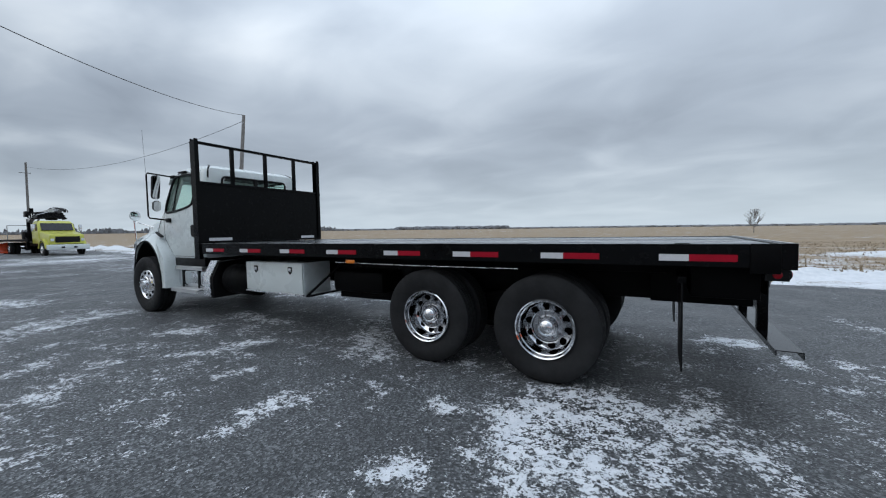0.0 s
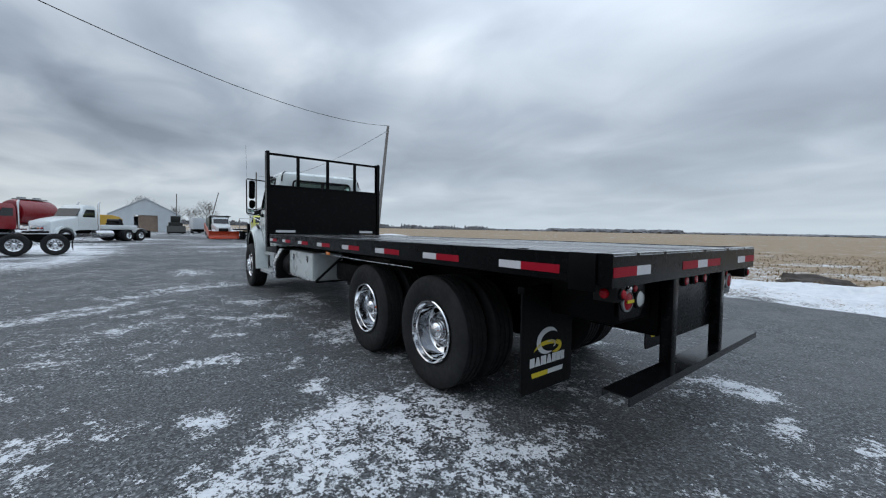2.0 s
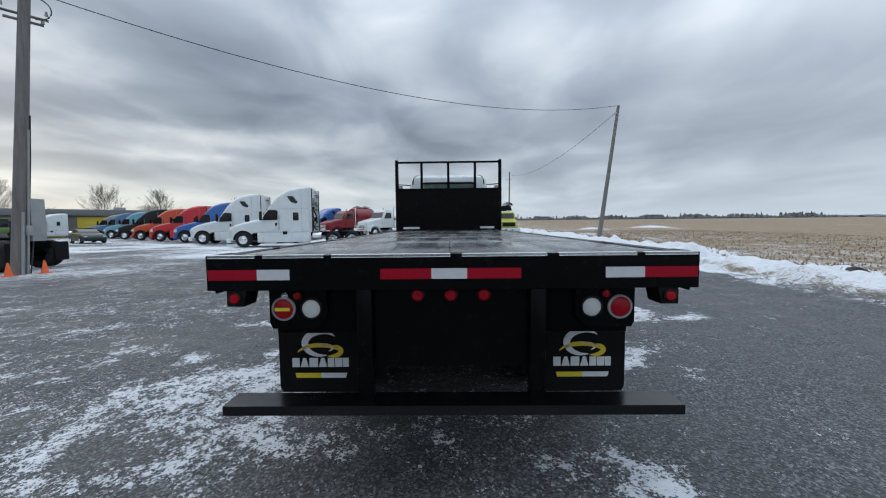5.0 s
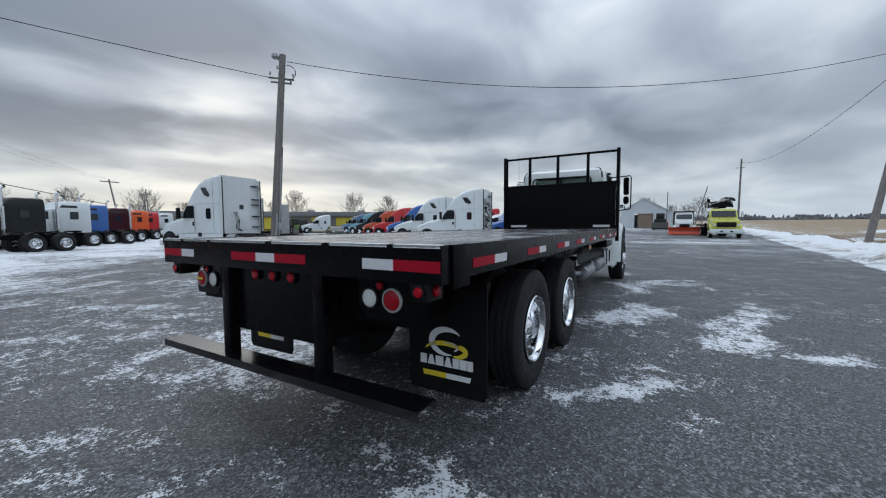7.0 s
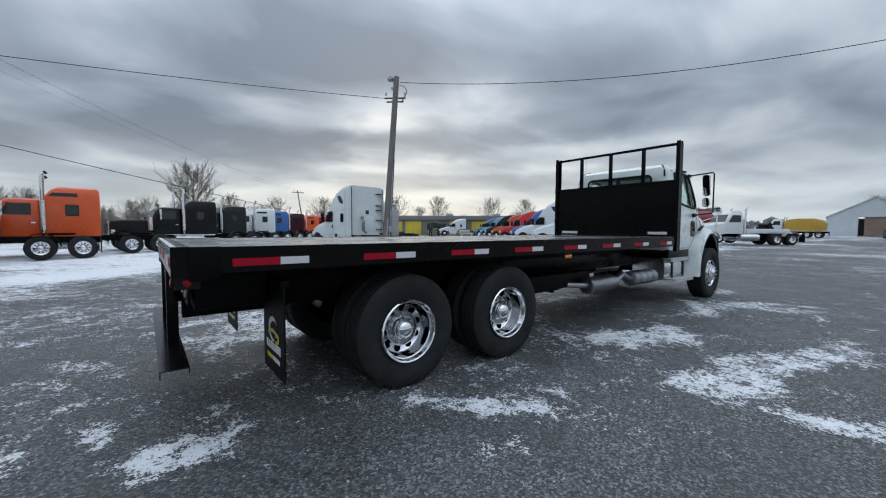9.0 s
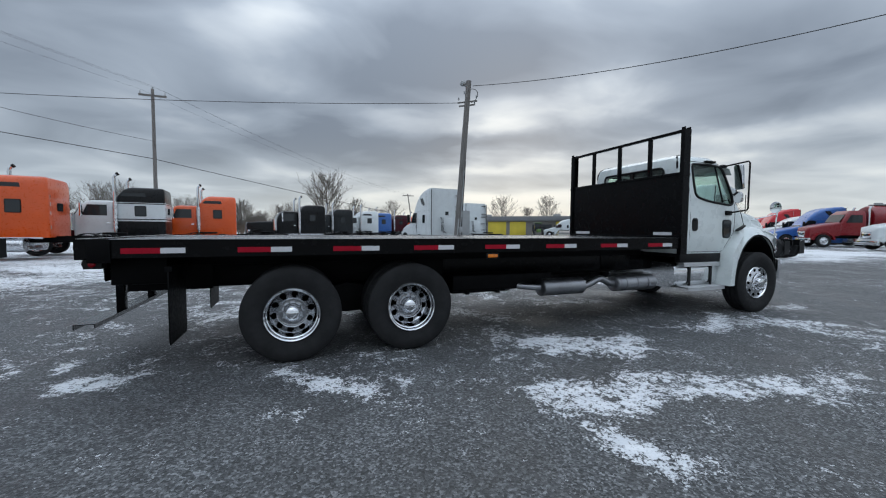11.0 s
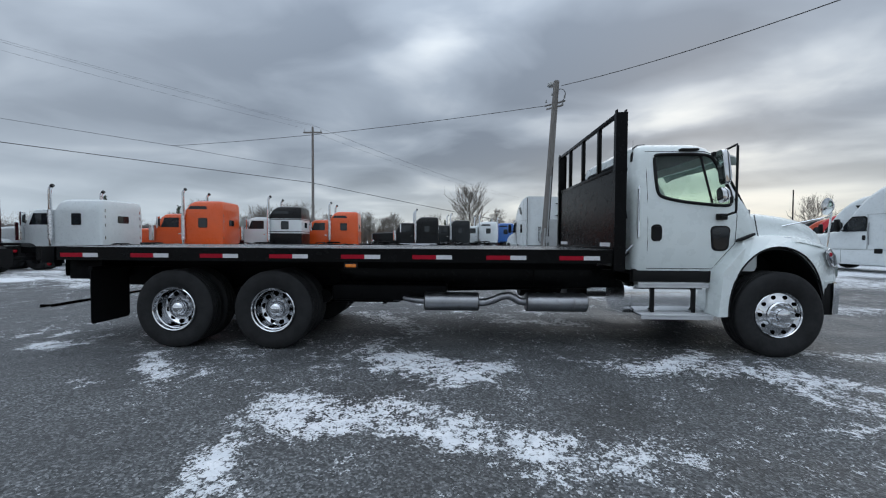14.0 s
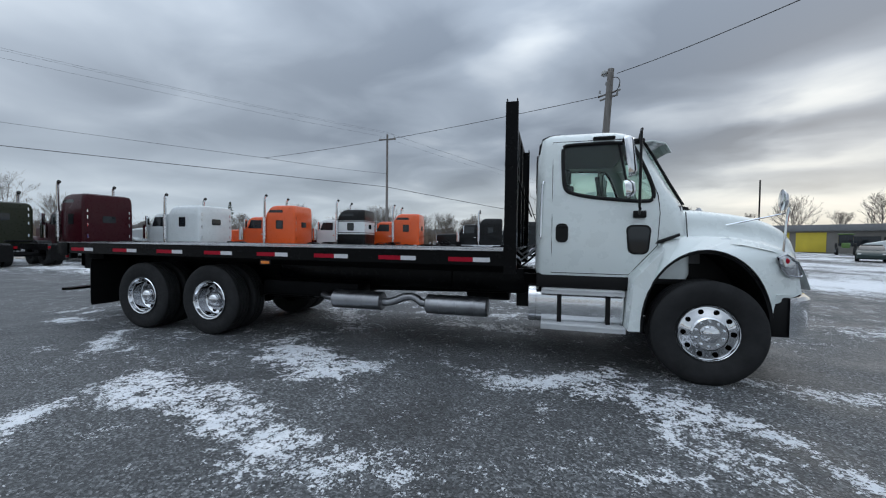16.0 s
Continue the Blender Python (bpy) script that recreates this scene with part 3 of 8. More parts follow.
def build_ground():
    xs = lines(-2600, 2600, -5.0, 18.0, 0.11, 1.04)
    ys = lines(-2600, 2600, -11.5, 7.0, 0.11, 1.045)
    X, Y = np.meshgrid(xs, ys, indexing="ij")
    Z = ground_height(X, Y) - 0.02
    nx, ny = X.shape
    i = np.arange(nx * ny).reshape(nx, ny)
    quads = np.stack([i[:-1, :-1], i[1:, :-1], i[1:, 1:], i[:-1, 1:]], -1).reshape(-1, 4)
    me = bpy.data.meshes.new("ground")
    me.from_pydata(np.stack([X, Y, Z], -1).reshape(-1, 3).tolist(), [], quads.tolist())
    # snow cover
    d = edge_y(X) - Y
    cover = 0.24 * fbm(X * 0.35 + 4, Y * 0.45, 4, 41) + 0.26 * fbm(X * 1.5, Y * 1.2, 3, 51) - 0.035 + 0.05 * np.clip((Y - 1.5) / 2, -0.4, 1) + 0.05 * np.clip((Y - 3) / 2, 0, 1) * np.clip((7 - X) / 3, 0, 1)
    cover = cover - 0.08 * np.clip((-0.3 - Y) / 1.5, 0, 1) * np.clip((3 - X) / 2, 0, 1) + 0.03 * np.clip((-1 - Y) / 1.5, 0, 1) * np.clip((X - 3) / 2, 0, 1)
    warp, warp2 = 0.16 * (fbm(X * 1.9, Y * 1.9, 4, 61) - 0.5), 0.16 * (fbm(X * 1.9 + 40, Y * 1.9, 4, 67) - 0.5)
    for x0, y0, x1, y1, w, k in STRIPS:
        dx, dy = x1 - x0, y1 - y0
        t = np.clip(((X - x0) * dx + (Y - y0) * dy) / (dx * dx + dy * dy), 0, 1)
        r = np.hypot(X - x0 - t * dx + warp, Y - y0 - t * dy + warp2)
        cover = np.maximum(cover, (k - (0.035 if y0 < -1.2 and x0 > 3 else 0.07)) * np.exp(-(r / (w * 2.0)) ** 2))
    cover = cover + 0.09 * np.exp(-((np.abs(Y) - 1.2) / 1.2) ** 2) * (X > -0.5) * (X < 10)
    s = (X + 2.3) * 0.84 - (Y - 20.5) * 0.54
    wavy = s + 3.0 * (fbm(X * 0.25, Y * 0.25, 3, 71) - 0.5)
    left = np.clip((11.5 - wavy) / 5.5, 0, 1) * np.clip((Y - 1.6 - 3.6 * fbm(X * 0.4, Y * 0.4, 3, 75)) / 2.0, 0, 1)
    cover = np.maximum(cover, 0.9 * left * (0.16 + 0.98 * fbm(X * 0.22, Y * 0.55, 5, 81)))
    row = np.clip(1 - np.abs(X - 23.2 - 0.6 * np.maximum(0, Y - 14)) / 3.2, 0, 1) * np.clip((Y - 2.0 - 7 * fbm(X * 0.5, Y * 0.3, 3, 95)) / 2.5, 0, 1) * (Y < 60)
    cover = np.maximum(cover, 0.95 * row * (0.3 + 0.75 * fbm(X * 0.4, Y * 0.4, 3, 91)))
    lot = np.clip((np.hypot(X - 2, Y) - 7) / 12, 0, 1) * (d < 0)
    cover = np.maximum(cover, lot * (0.62 + 0.31 * np.clip((Y - 3) / 8, 0, 1)) * (fbm(X * 0.09, Y * 0.32, 5, 101) + 1.0 * (fbm(X * 0.42, Y * 0.18, 4, 105) - 0.48)))
    bank = np.exp(-((d - 1.9) / np.where(d < 1.9, 1.45, 2.4)) ** 2) * (0.62 + 0.75 * fbm(X * 0.5, Y * 0.5, 4, 111))
    patch = (0.16 + 0.45 * np.exp(-np.maximum(d, 0) / 13.0)) + 0.95 * (fbm(X * 0.42, Y * 0.95, 5, 121) - 0.5)
    for px, py, pw in PILES:
        patch = np.maximum(patch, 1.1 * np.exp(-((X - px) / pw) ** 2 - ((Y - py) / (0.45 * pw)) ** 2))
    cover = np.where(d > 0, np.maximum(bank, patch), np.maximum(cover, bank * (d > -1.0)))
    grass = np.clip(0.5 + (d - 0.6) / 0.8, 0, 1)
    grass = np.maximum(grass, np.clip((np.hypot(X - 20, Y - 10) - 170) / 20, 0, 1))
    grass = np.maximum(grass, np.clip((-s - 10) / 2, 0, 1))
    for nm, arr in (("snow", cover), ("grass", grass)):
        at = me.attributes.new(nm, "FLOAT", "POINT")
        at.data.foreach_set("value", arr.reshape(-1).astype(np.float32))
    me.polygons.foreach_set("use_smooth", [True] * len(me.polygons))
    me.materials.append(ground_material())
    return tagged(new("ground", me), "wet grey asphalt lot with trodden snow beside a stubble field", "ground", kind="structure")


def ground_material():
    mt, nt, b = material("ground")
    L = nt.links.new

    def mixc(f, a, c):
        mx = nt.nodes.new("ShaderNodeMix")
        mx.data_type = "RGBA"
        L(f, mx.inputs["Factor"])
        for s_, v in (("A", a), ("B", c)):
            if isinstance(v, tuple):
                mx.inputs[s_].default_value = (*v, 1)
            else:
                L(v, mx.inputs[s_])
        return mx.outputs["Result"]

    def mth(op, a, c):
        n = nt.nodes.new("ShaderNodeMath")
        n.operation = op
        for i_, v in enumerate((a, c)):
            if isinstance(v, (int, float)):
                n.inputs[i_].default_value = v
            else:
                L(v, n.inputs[i_])
        return n.outputs[0]

    def attr(nm):
        a = nt.nodes.new("ShaderNodeAttribute")
        a.attribute_name = nm
        return a.outputs["Fac"]

    chips = nt.nodes.new("ShaderNodeTexVoronoi")
    chips.inputs["Scale"].default_value = 68
    tc = nt.nodes.new("ShaderNodeTexCoord")
    L(tc.outputs["Object"], chips.inputs["Vector"])
    sep = nt.nodes.new("ShaderNodeSeparateColor")
    L(chips.outputs["Color"], sep.inputs[0])
    coarse = noise_node(nt, 50, 4, 0.65)
    grit = mth("ADD", mth("MULTIPLY", sep.outputs[0], 0.45), mth("MULTIPLY", coarse, 0.55))
    grit2 = chips.outputs["Distance"]
    blot = noise_node(nt, 0.9, 6, 0.6)
    agg = ramp_node(nt, grit, [(0.28, (0.024, 0.0255, 0.0265)), (0.48, (0.059, 0.0625, 0.0655)), (0.62, (0.108, 0.114, 0.119)), (0.76, (0.24, 0.25, 0.258))])
    wet = ramp_node(nt, blot, [(0.35, (0.62, 0.62, 0.62)), (0.65, (1.15, 1.15, 1.15))])
    mul = nt.nodes.new("ShaderNodeVectorMath")
    mul.operation = "MULTIPLY"
    L(agg, mul.inputs[0]), L(wet, mul.inputs[1])
    # stubble field
    st = noise_node(nt, 2.4, 8, 0.75, stretch=(0.35, 1.6, 1))
    field = ramp_node(nt, st, [(0.3, (0.155, 0.102, 0.054)), (0.5, (0.24, 0.165, 0.086)), (0.7, (0.335, 0.238, 0.13))])
    base = mixc(attr("grass"), mul.outputs[0], field)
    # snow broken up by the grain of the surface
    n1 = noise_node(nt, 3.2, 6, 0.55)
    n2 = noise_node(nt, 15, 6, 0.7)
    rough = mth("ADD", mth("MULTIPLY", mth("SUBTRACT", n2, 0.5), 1.3), mth("ADD", mth("MULTIPLY", mth("SUBTRACT", coarse, 0.5), 0.75), mth("MULTIPLY", mth("SUBTRACT", sep.outputs[1], 0.5), 0.2)))
    amount = mth("ADD", attr("snow"), mth("ADD", mth("MULTIPLY", mth("SUBTRACT", n1, 0.5), 0.75), rough))
    mask = ramp_node(nt, amount, [(0.445, (0, 0, 0)), (0.48, (0.45,) * 3), (0.515, (0.85,) * 3), (0.60, (1, 1, 1))])
    white = ramp_node(nt, noise_node(nt, 6, 6, 0.6), [(0.3, (0.60, 0.63, 0.665)), (0.7, (0.76, 0.775, 0.795))])
    L(mixc(mask, base, white), b.inputs["Base Color"])
    rg = mixc(mask, ramp_node(nt, blot, [(0.35, (0.42,) * 3), (0.62, (0.8,) * 3)]), (0.75, 0.75, 0.75))
    L(rg, b.inputs["Roughness"])
    hgt = mth("ADD", mth("MULTIPLY", mth("ADD", grit, grit2), 0.5), mth("MULTIPLY", mask, 0.8))
    bump_node(nt, b, hgt, 0.75, 0.011)
    return mt


build_ground()


# ---- the flatbed truck ----
truck = empty("flatbed_truck", "white tandem-axle truck with a long black steel flatbed, parked on asphalt", "truck", at=pose(0, 0, 0, 0, 0, 0.25))
REAR_AXLES, FRONT_AXLE = (1.762, 3.085), 9.50


def rear_rim(side):
    """Deep-dish polished rim with ten hand holes; outer lip at y 0.135."""
    bm = lathe(bmesh.new(), [(0.286, 0.10), (0.292, 0.125), (0.284, 0.135), (0.272, 0.128), (0.266, 0.10), (0.262, 0.088), (0.252, 0.082), (0.254, 0.074), (0.246, 0.02), (0.238, -0.03), (0.228, -0.042), (0.166, -0.072), (0.150, -0.075), (0.0, -0.075)], 48, side=side)
    return bm


HOLE = {}


def hand_holes(rim, side, y, ring, r, n=10, turn=0.0, tilt=0.0):
    """Dark openings round a rim, tilted to lie on its cone."""
    for k in range(n):
        a = 2 * math.pi * (k + turn) / n
        out = Vector((math.cos(a), 0, math.sin(a)))
        face = Vector((0, side, 0)) * math.cos(radians(tilt)) - out * math.sin(radians(tilt))
        m = Matrix.Translation(out * ring + Vector((0, side * y, 0))) @ Vector((0, side, 0)).rotation_difference(face).to_matrix().to_4x4()
        if (side, r) not in HOLE:
            HOLE[side, r] = part("hand_hole", disc(bmesh.new(), (0, 0, 0), (0, side, 0), r, 0.004, 14), VOID, rim)
            HOLE[side, r].matrix_basis = m
        else:
            again("hand_hole", HOLE[side, r], rim, m)


def holes(side, y, ring, r, n=10, turn=0.0):
    bm = bmesh.new()
    for k in range(n):
        a = 2 * math.pi * (k + turn) / n
        disc(bm, (ring * math.cos(a), side * y, ring * math.sin(a)), (0, side, 0), r, 0.004, 14)
    return bm


def rear_hub(side):
    """Stepped hub with a ring of studs and a polished dome."""
    bm = lathe(bmesh.new(), [(0.168, -0.075), (0.168, -0.012), (0.162, 0.0), (0.154, -0.004), (0.150, -0.028), (0.115, -0.034), (0.098, -0.026), (0.096, 0.012), (0.090, 0.018), (0.0, 0.018)], 40, side=side)
    for k in range(10):
        a = 2 * math.pi * k / 10
        disc(bm, (0.126 * math.cos(a), side * -0.034, 0.126 * math.sin(a)), (0, side, 0), 0.014, 0.03, 8)
    return bm


def hub_dome(side):
    return lathe(bmesh.new(), [(0.089, 0.017), (0.089, 0.042), (0.081, 0.062), (0.060, 0.082), (0.030, 0.094), (0.0, 0.097)], 36, side=side)


def front_rim(side):
    return lathe(bmesh.new(), [(0.286, 0.08), (0.292, 0.125), (0.284, 0.135), (0.274, 0.126), (0.268, 0.112), (0.256, 0.117), (0.20, 0.124), (0.176, 0.142), (0.0, 0.142)], 48, side=side)


def front_cap(side):
    bm = lathe(bmesh.new(), [(0.172, 0.14), (0.170, 0.160), (0.155, 0.172), (0.088, 0.168), (0.084, 0.190), (0.076, 0.205), (0.04, 0.215), (0.0, 0.217)], 40, side=side)
    for k in range(10):
        a = 2 * math.pi * (k + 0.5) / 10
        c = (0.128 * math.cos(a), side * 0.165, 0.128 * math.sin(a))
        tube(bm, [c, (c[0], side * 0.20, c[2]), (c[0], side * 0.212, c[2])], 0.015, 8, 0.007)
    return bm


TYRE = None
for side, sname in ((1, "left"), (-1, "right")):
    rim_r = hub_r = None
    for ax in REAR_AXLES:
        w = new("wheel")
        w.parent = truck
        w.matrix_basis = pose(ax, side * 1.07, 0.50)
        if TYRE is None:
            TYRE = part("tyre", torus_tyre(), RUBBER, w)
        else:
            again("tyre", TYRE, w, Matrix())
        again("inner_tyre", TYRE, w, pose(0, -side * 0.33, 0))
        if rim_r is None:
            rim_r, hub_r = part("rim", rear_rim(side), CHROME, w), part("hub", rear_hub(side), HUBMETAL, w)
            dome_r = part("dome", hub_dome(side), CHROME, hub_r, "polished hub dome")
            this = rim_r
        else:
            this = again("rim", rim_r, w, Matrix())
            again("dome", dome_r, again("hub", hub_r, w, Matrix()), Matrix())
        hand_holes(this, side, -0.0572, 0.197, 0.0345, turn=0.3 if ax < 2 else 0.8, tilt=25.8)
    w = new("wheel")
    w.parent = truck
    w.matrix_basis = pose(FRONT_AXLE, side * 1.085, 0.512)
    again("tyre", TYRE, w, Matrix.Diagonal((1.045, 1.25, 1.045, 1)))
    part("hub_cap", front_cap(side), CHROME, w)
    hand_holes(part("rim", front_rim(side), CHROME, w), side, 0.1235, 0.228, 0.026)

# axles and frame rails
part("frame_rail", boxes((0.45, 10.2, 0.38, 0.46, 0.74, 1.0), bevel=0.006), FRAME, truck)
part("frame_rail", boxes((0.45, 10.2, -0.46, -0.38, 0.74, 1.0), bevel=0.006), FRAME, truck)
for ax in REAR_AXLES:
    bm = tube(bmesh.new(), [(ax, -1.0, 0.515), (ax, 1.0, 0.515)], 0.075, 14)
    lathe(bm, [(0.0, -0.16), (0.16, -0.13), (0.22, 0), (0.16, 0.13), (0.0, 0.16)], 20, (ax, 0.0, 0.515))
    part("axle", bm, FRAME, truck)
part("axle", tube(bmesh.new(), [(FRONT_AXLE, -0.95, 0.47), (FRONT_AXLE, 0.95, 0.47)], 0.06, 10), FRAME, truck)
part("drive_shaft", tube(bmesh.new(), [(3.1, 0, 0.6), (7.6, 0, 0.72)], 0.055, 12), FRAME, truck)
for s in (1, -1):
    part("spring", prism(bmesh.new(), [(8.75, 0.62), (9.45, 0.52), (10.15, 0.64), (10.15, 0.70), (9.45, 0.59), (8.75, 0.68)], "y", s * 0.42 - 0.045, s * 0.42 + 0.045), FRAME, truck)
    part("suspension_beam", prism(bmesh.new(), [(1.6, 0.42), (2.42, 0.36), (3.25, 0.42), (3.25, 0.54), (2.42, 0.74), (1.6, 0.54)], "y", s * 0.5 - 0.06, s * 0.5 + 0.06, 0.01), FRAME, truck)
    part("fuel_box_side", boxes((3.75, 5.35, s * 0.47, s * 0.85, 0.58, 0.80), bevel=0.03), FRAME, truck) if s < 0 else None

# deck: side rails, rear rail, cross members, plate laid in sheets
DT = 1.31
for s in (1, -1):
    prof = [(s * 1.275, 1.14), (s * 1.275, DT), (s * 1.21, DT), (s * 1.21, DT - 0.012), (s * 1.262, DT - 0.012), (s * 1.262, 1.152), (s * 1.20, 1.152), (s * 1.20, 1.14)]
    part("side_rail", prism(bmesh.new(), prof, "x", 0.008, 7.50), BLACK, truck, "glossy black side rail")
    part("sill_beam", boxes((0.35, 7.5, s * 0.40, s * 0.50, 1.0, 1.16), bevel=0.006), FRAME, truck)
prof = [(0.0, 1.13), (0.0, DT + 0.004), (0.10, DT + 0.004), (0.10, DT - 0.01), (0.012, DT - 0.01), (0.012, 1.142), (0.07, 1.142), (0.07, 1.13)]
part("rear_rail", prism(bmesh.new(), prof, "y", -1.277, 1.277), BLACK, truck, "glossy black rear rail")
# sky glare along the rear rail's top edge, added as bright chamfered strips
for y0, y1 in ((-1.27, -1.0), (-0.96, -0.56), (-0.5, -0.06), (0.0, 0.62), (0.66, 0.98), (1.02, 1.27)):
    part("edge_strip", prism(bmesh.new(), [(-0.0015, DT - 0.010), (0.012, DT + 0.0068), (0.03, DT + 0.0068), (0.03, DT + 0.0045), (0.0, DT + 0.0045), (0.0, DT - 0.010)], "y", y0, y1), STEP, truck, "bright strip added for the sky glare on the rear rail's edge")
# thin grey strips on top of the side rails
for s in (1, -1):
    part("edge_strip", boxes((0.03, 7.45, s * 1.270 - 0.004, s * 1.270 + 0.004, DT + 0.0005, DT + 0.002)), MUDFLAPGREY, truck)
cross = part("cross_member", boxes((0.3, 0.36, -1.2, 1.2, 1.15, 1.28)), FRAME, truck)
for k in range(1, 15):
    again("cross_member", cross, truck, pose(0.49 * k, 0, 0))
SHEET = 1.225
for k in range(6):
    x0, x1 = 0.102 + k * SHEET + 0.002, min(0.102 + (k + 1) * SHEET - 0.002, 7.45)
    for j in range(2):
        y0, y1 = (-1.208, -0.002) if j == 0 else (0.002, 1.208)
        part("deck_plate", boxes((x0, x1, y0, y1, 1.285, DT - 0.004), bevel=0.002), DECK, truck)
# stake pockets along the edge of the deck
part("stake_pocket", boxes((0.62, 0.72, 1.2085, 1.2098, DT - 0.03, DT + 0.006), bevel=0.0005), FRAME, truck)
mouth = None
for k in range(7):
    for s in (1, -1):
        if mouth is None:
            mouth = part("pocket_mouth", boxes((-0.055, 0.055, -0.022, 0.022, 0.0, 0.003)), PLASTIC, truck)
        else:
            mouth = again("pocket_mouth", mouth, truck, Matrix())
        mouth.matrix_basis = pose(1.005 + 0.94 * k, s * 1.235, DT)

# reflective tape: eight pairs a side, three groups behind
TAPE_X = (0.628, 1.567, 2.48, 3.385, 4.31, 5.22, 6.15, 7.06)
for x in TAPE_X:
    r_l = min(0.30, x - 0.33) if x < 0.63 else 0.30
    for s in (1, -1):
        y0, y1 = sorted((s * 1.2755, s * 1.2775))
        part("red_tape", boxes((x - r_l, x, y0, y1, 1.180, 1.232)), RED_TAPE, truck)
        part("white_tape", boxes((x + 0.001, x + 0.20, y0, y1, 1.180, 1.232)), WHITE_TAPE, truck)
for y0, y1, mt in ((1.012, 1.27, RED_TAPE), (0.84, 1.011, WHITE_TAPE), (0.10, 0.365, RED_TAPE), (-0.086, 0.099, WHITE_TAPE), (-0.365, -0.087, RED_TAPE), (-1.0, -0.80, WHITE_TAPE), (-1.27, -1.001, RED_TAPE)):
    part("red_tape" if mt is RED_TAPE else "white_tape", boxes((-0.0025, -0.0005, y0, y1, 1.185, 1.24)), mt, truck)

for s in (1, -1):
    part("corner_post", boxes((0.09, 0.26, min(s * 1.279, s * 1.292), max(s * 1.279, s * 1.292), 1.10, DT + 0.004), bevel=0.003), FRAME, truck)
# tail: posts, plate, bumper bar
for s in (1, -1):
    part("bumper_post", boxes((0.0, 0.075, s * 0.455 - 0.04, s * 0.455 + 0.04, 0.50, 1.129), bevel=0.004), BLACK, truck)
part("tail_plate", boxes((0.06, 0.068, -0.412, 0.412, 0.70, 1.129)), BLACK, truck, "black tread plate between the posts")
bm = bmesh.new()
for i in range(26):
    for j in range(11):
        x, z = -0.39 + 0.031 * i, 0.72 + 0.033 * j
        a = 45 if (i + j) % 2 else -45
        ca, sa = math.cos(radians(a)) * 0.012, math.sin(radians(a)) * 0.012
        wa, wb = -sa * 0.25, ca * 0.25
        bm.faces.new([bm.verts.new((0.0594, x + p, z + q)) for p, q in ((ca + wa, sa + wb), (-ca + wa, -sa + wb), (-ca - wa, -sa - wb), (ca - wa, sa - wb))])
part("tread_pattern", bm, BLACK, truck, smooth=False)
bm = prism(bmesh.new(), [(-0.07, 0.49), (-0.07, 0.54), (0.09, 0.54), (0.09, 0.50), (0.083, 0.50), (0.083, 0.533), (-0.063, 0.533), (-0.063, 0.49)], "y", -1.185, 1.185)
part("bumper_bar", bm, GLOSSBLACK, truck, "black channel bumper bar with scuffed top")
for s in (1, -1):
    part("frame_end", boxes((0.10, 0.9, s * 0.42 - 0.05, s * 0.42 + 0.05, 0.72, 1.13), bevel=0.005), FRAME, truck)
part("tail_box", boxes((0.14, 0.60, 0.50, 0.98, 0.86, 1.13), bevel=0.008), FRAME, truck)
part("tail_box", boxes((0.14, 0.60, -0.98, -0.50, 0.86, 1.13), bevel=0.008), FRAME, truck)


def lens(y, z, x, r, mat, name, ring=None):
    bm = lathe(bmesh.new(), [(r, 0.0), (r, 0.010), (r * 0.8, 0.018), (0.0, 0.021)], 28)
    bmesh.ops.transform(bm, matrix=pose(x, y, z, 0, 0, 90), verts=bm.verts[:])
    ob = part(name, bm, mat, truck)
    if ring:
        bm = lathe(bmesh.new(), [(r, -0.004), (r * 1.22, -0.002), (r * 1.22, 0.010), (r * 1.02, 0.014), (r, 0.004)], 28, close=True)
        bmesh.ops.transform(bm, matrix=pose(x, y, z, 0, 0, 90), verts=bm.verts[:])
        part("lamp_ring", bm, ring, ob)
    return ob


for s in (1, -1):
    part("lamp_plate", prism(bmesh.new(), [(s * 0.985, 0.90), (s * 1.0, 0.93), (s * 1.0, 1.128), (s * 0.68, 1.128), (s * 0.68, 0.97), (s * 0.74, 0.90)], "x", 0.10, 0.108), BLACK, truck)
    lens(s * 0.918, 1.012, 0.098, 0.054, RED_LENS, "tail_lamp", GREY)
    lens(s * 0.765, 1.012, 0.098, 0.050, WHITE_LENS, "reverse_lamp", PLASTIC)
    lens(s * 0.84, 1.085, 0.098, 0.024, RED_LENS, "marker_lamp", PLASTIC)
    part("corner_lamp_box", prism(bmesh.new(), [(s * 1.08, 1.13), (s * 1.19, 1.13), (s * 1.19, 1.04), (s * 1.10, 1.04)], "x", 0.02, 0.16, 0.006), PLASTIC, truck)
    lens(s * 1.14, 1.085, 0.018, 0.028, RED_LENS, "marker_lamp", PLASTIC)
    bm = lathe(bmesh.new(), [(0.028, 0.0), (0.028, 0.010), (0.02, 0.018), (0.0, 0.02)], 20, (0.09, s * 1.19, 1.085), side=s)
    part("side_marker", bm, RED_LENS, truck)
part("tape_scrap", boxes((0.070, 0.076, 0.878, 0.958, 1.004, 1.022)), YELLOW_INK, truck, "yellow tape across the tail lamp")
lens(0.905, 1.085, 0.098, 0.022, CHROME, "bolt_head")
for y in (0.177, 0.0, -0.177):
    lens(y, 1.092, 0.052, 0.033, RED_LENS, "centre_lamp", PLASTIC)

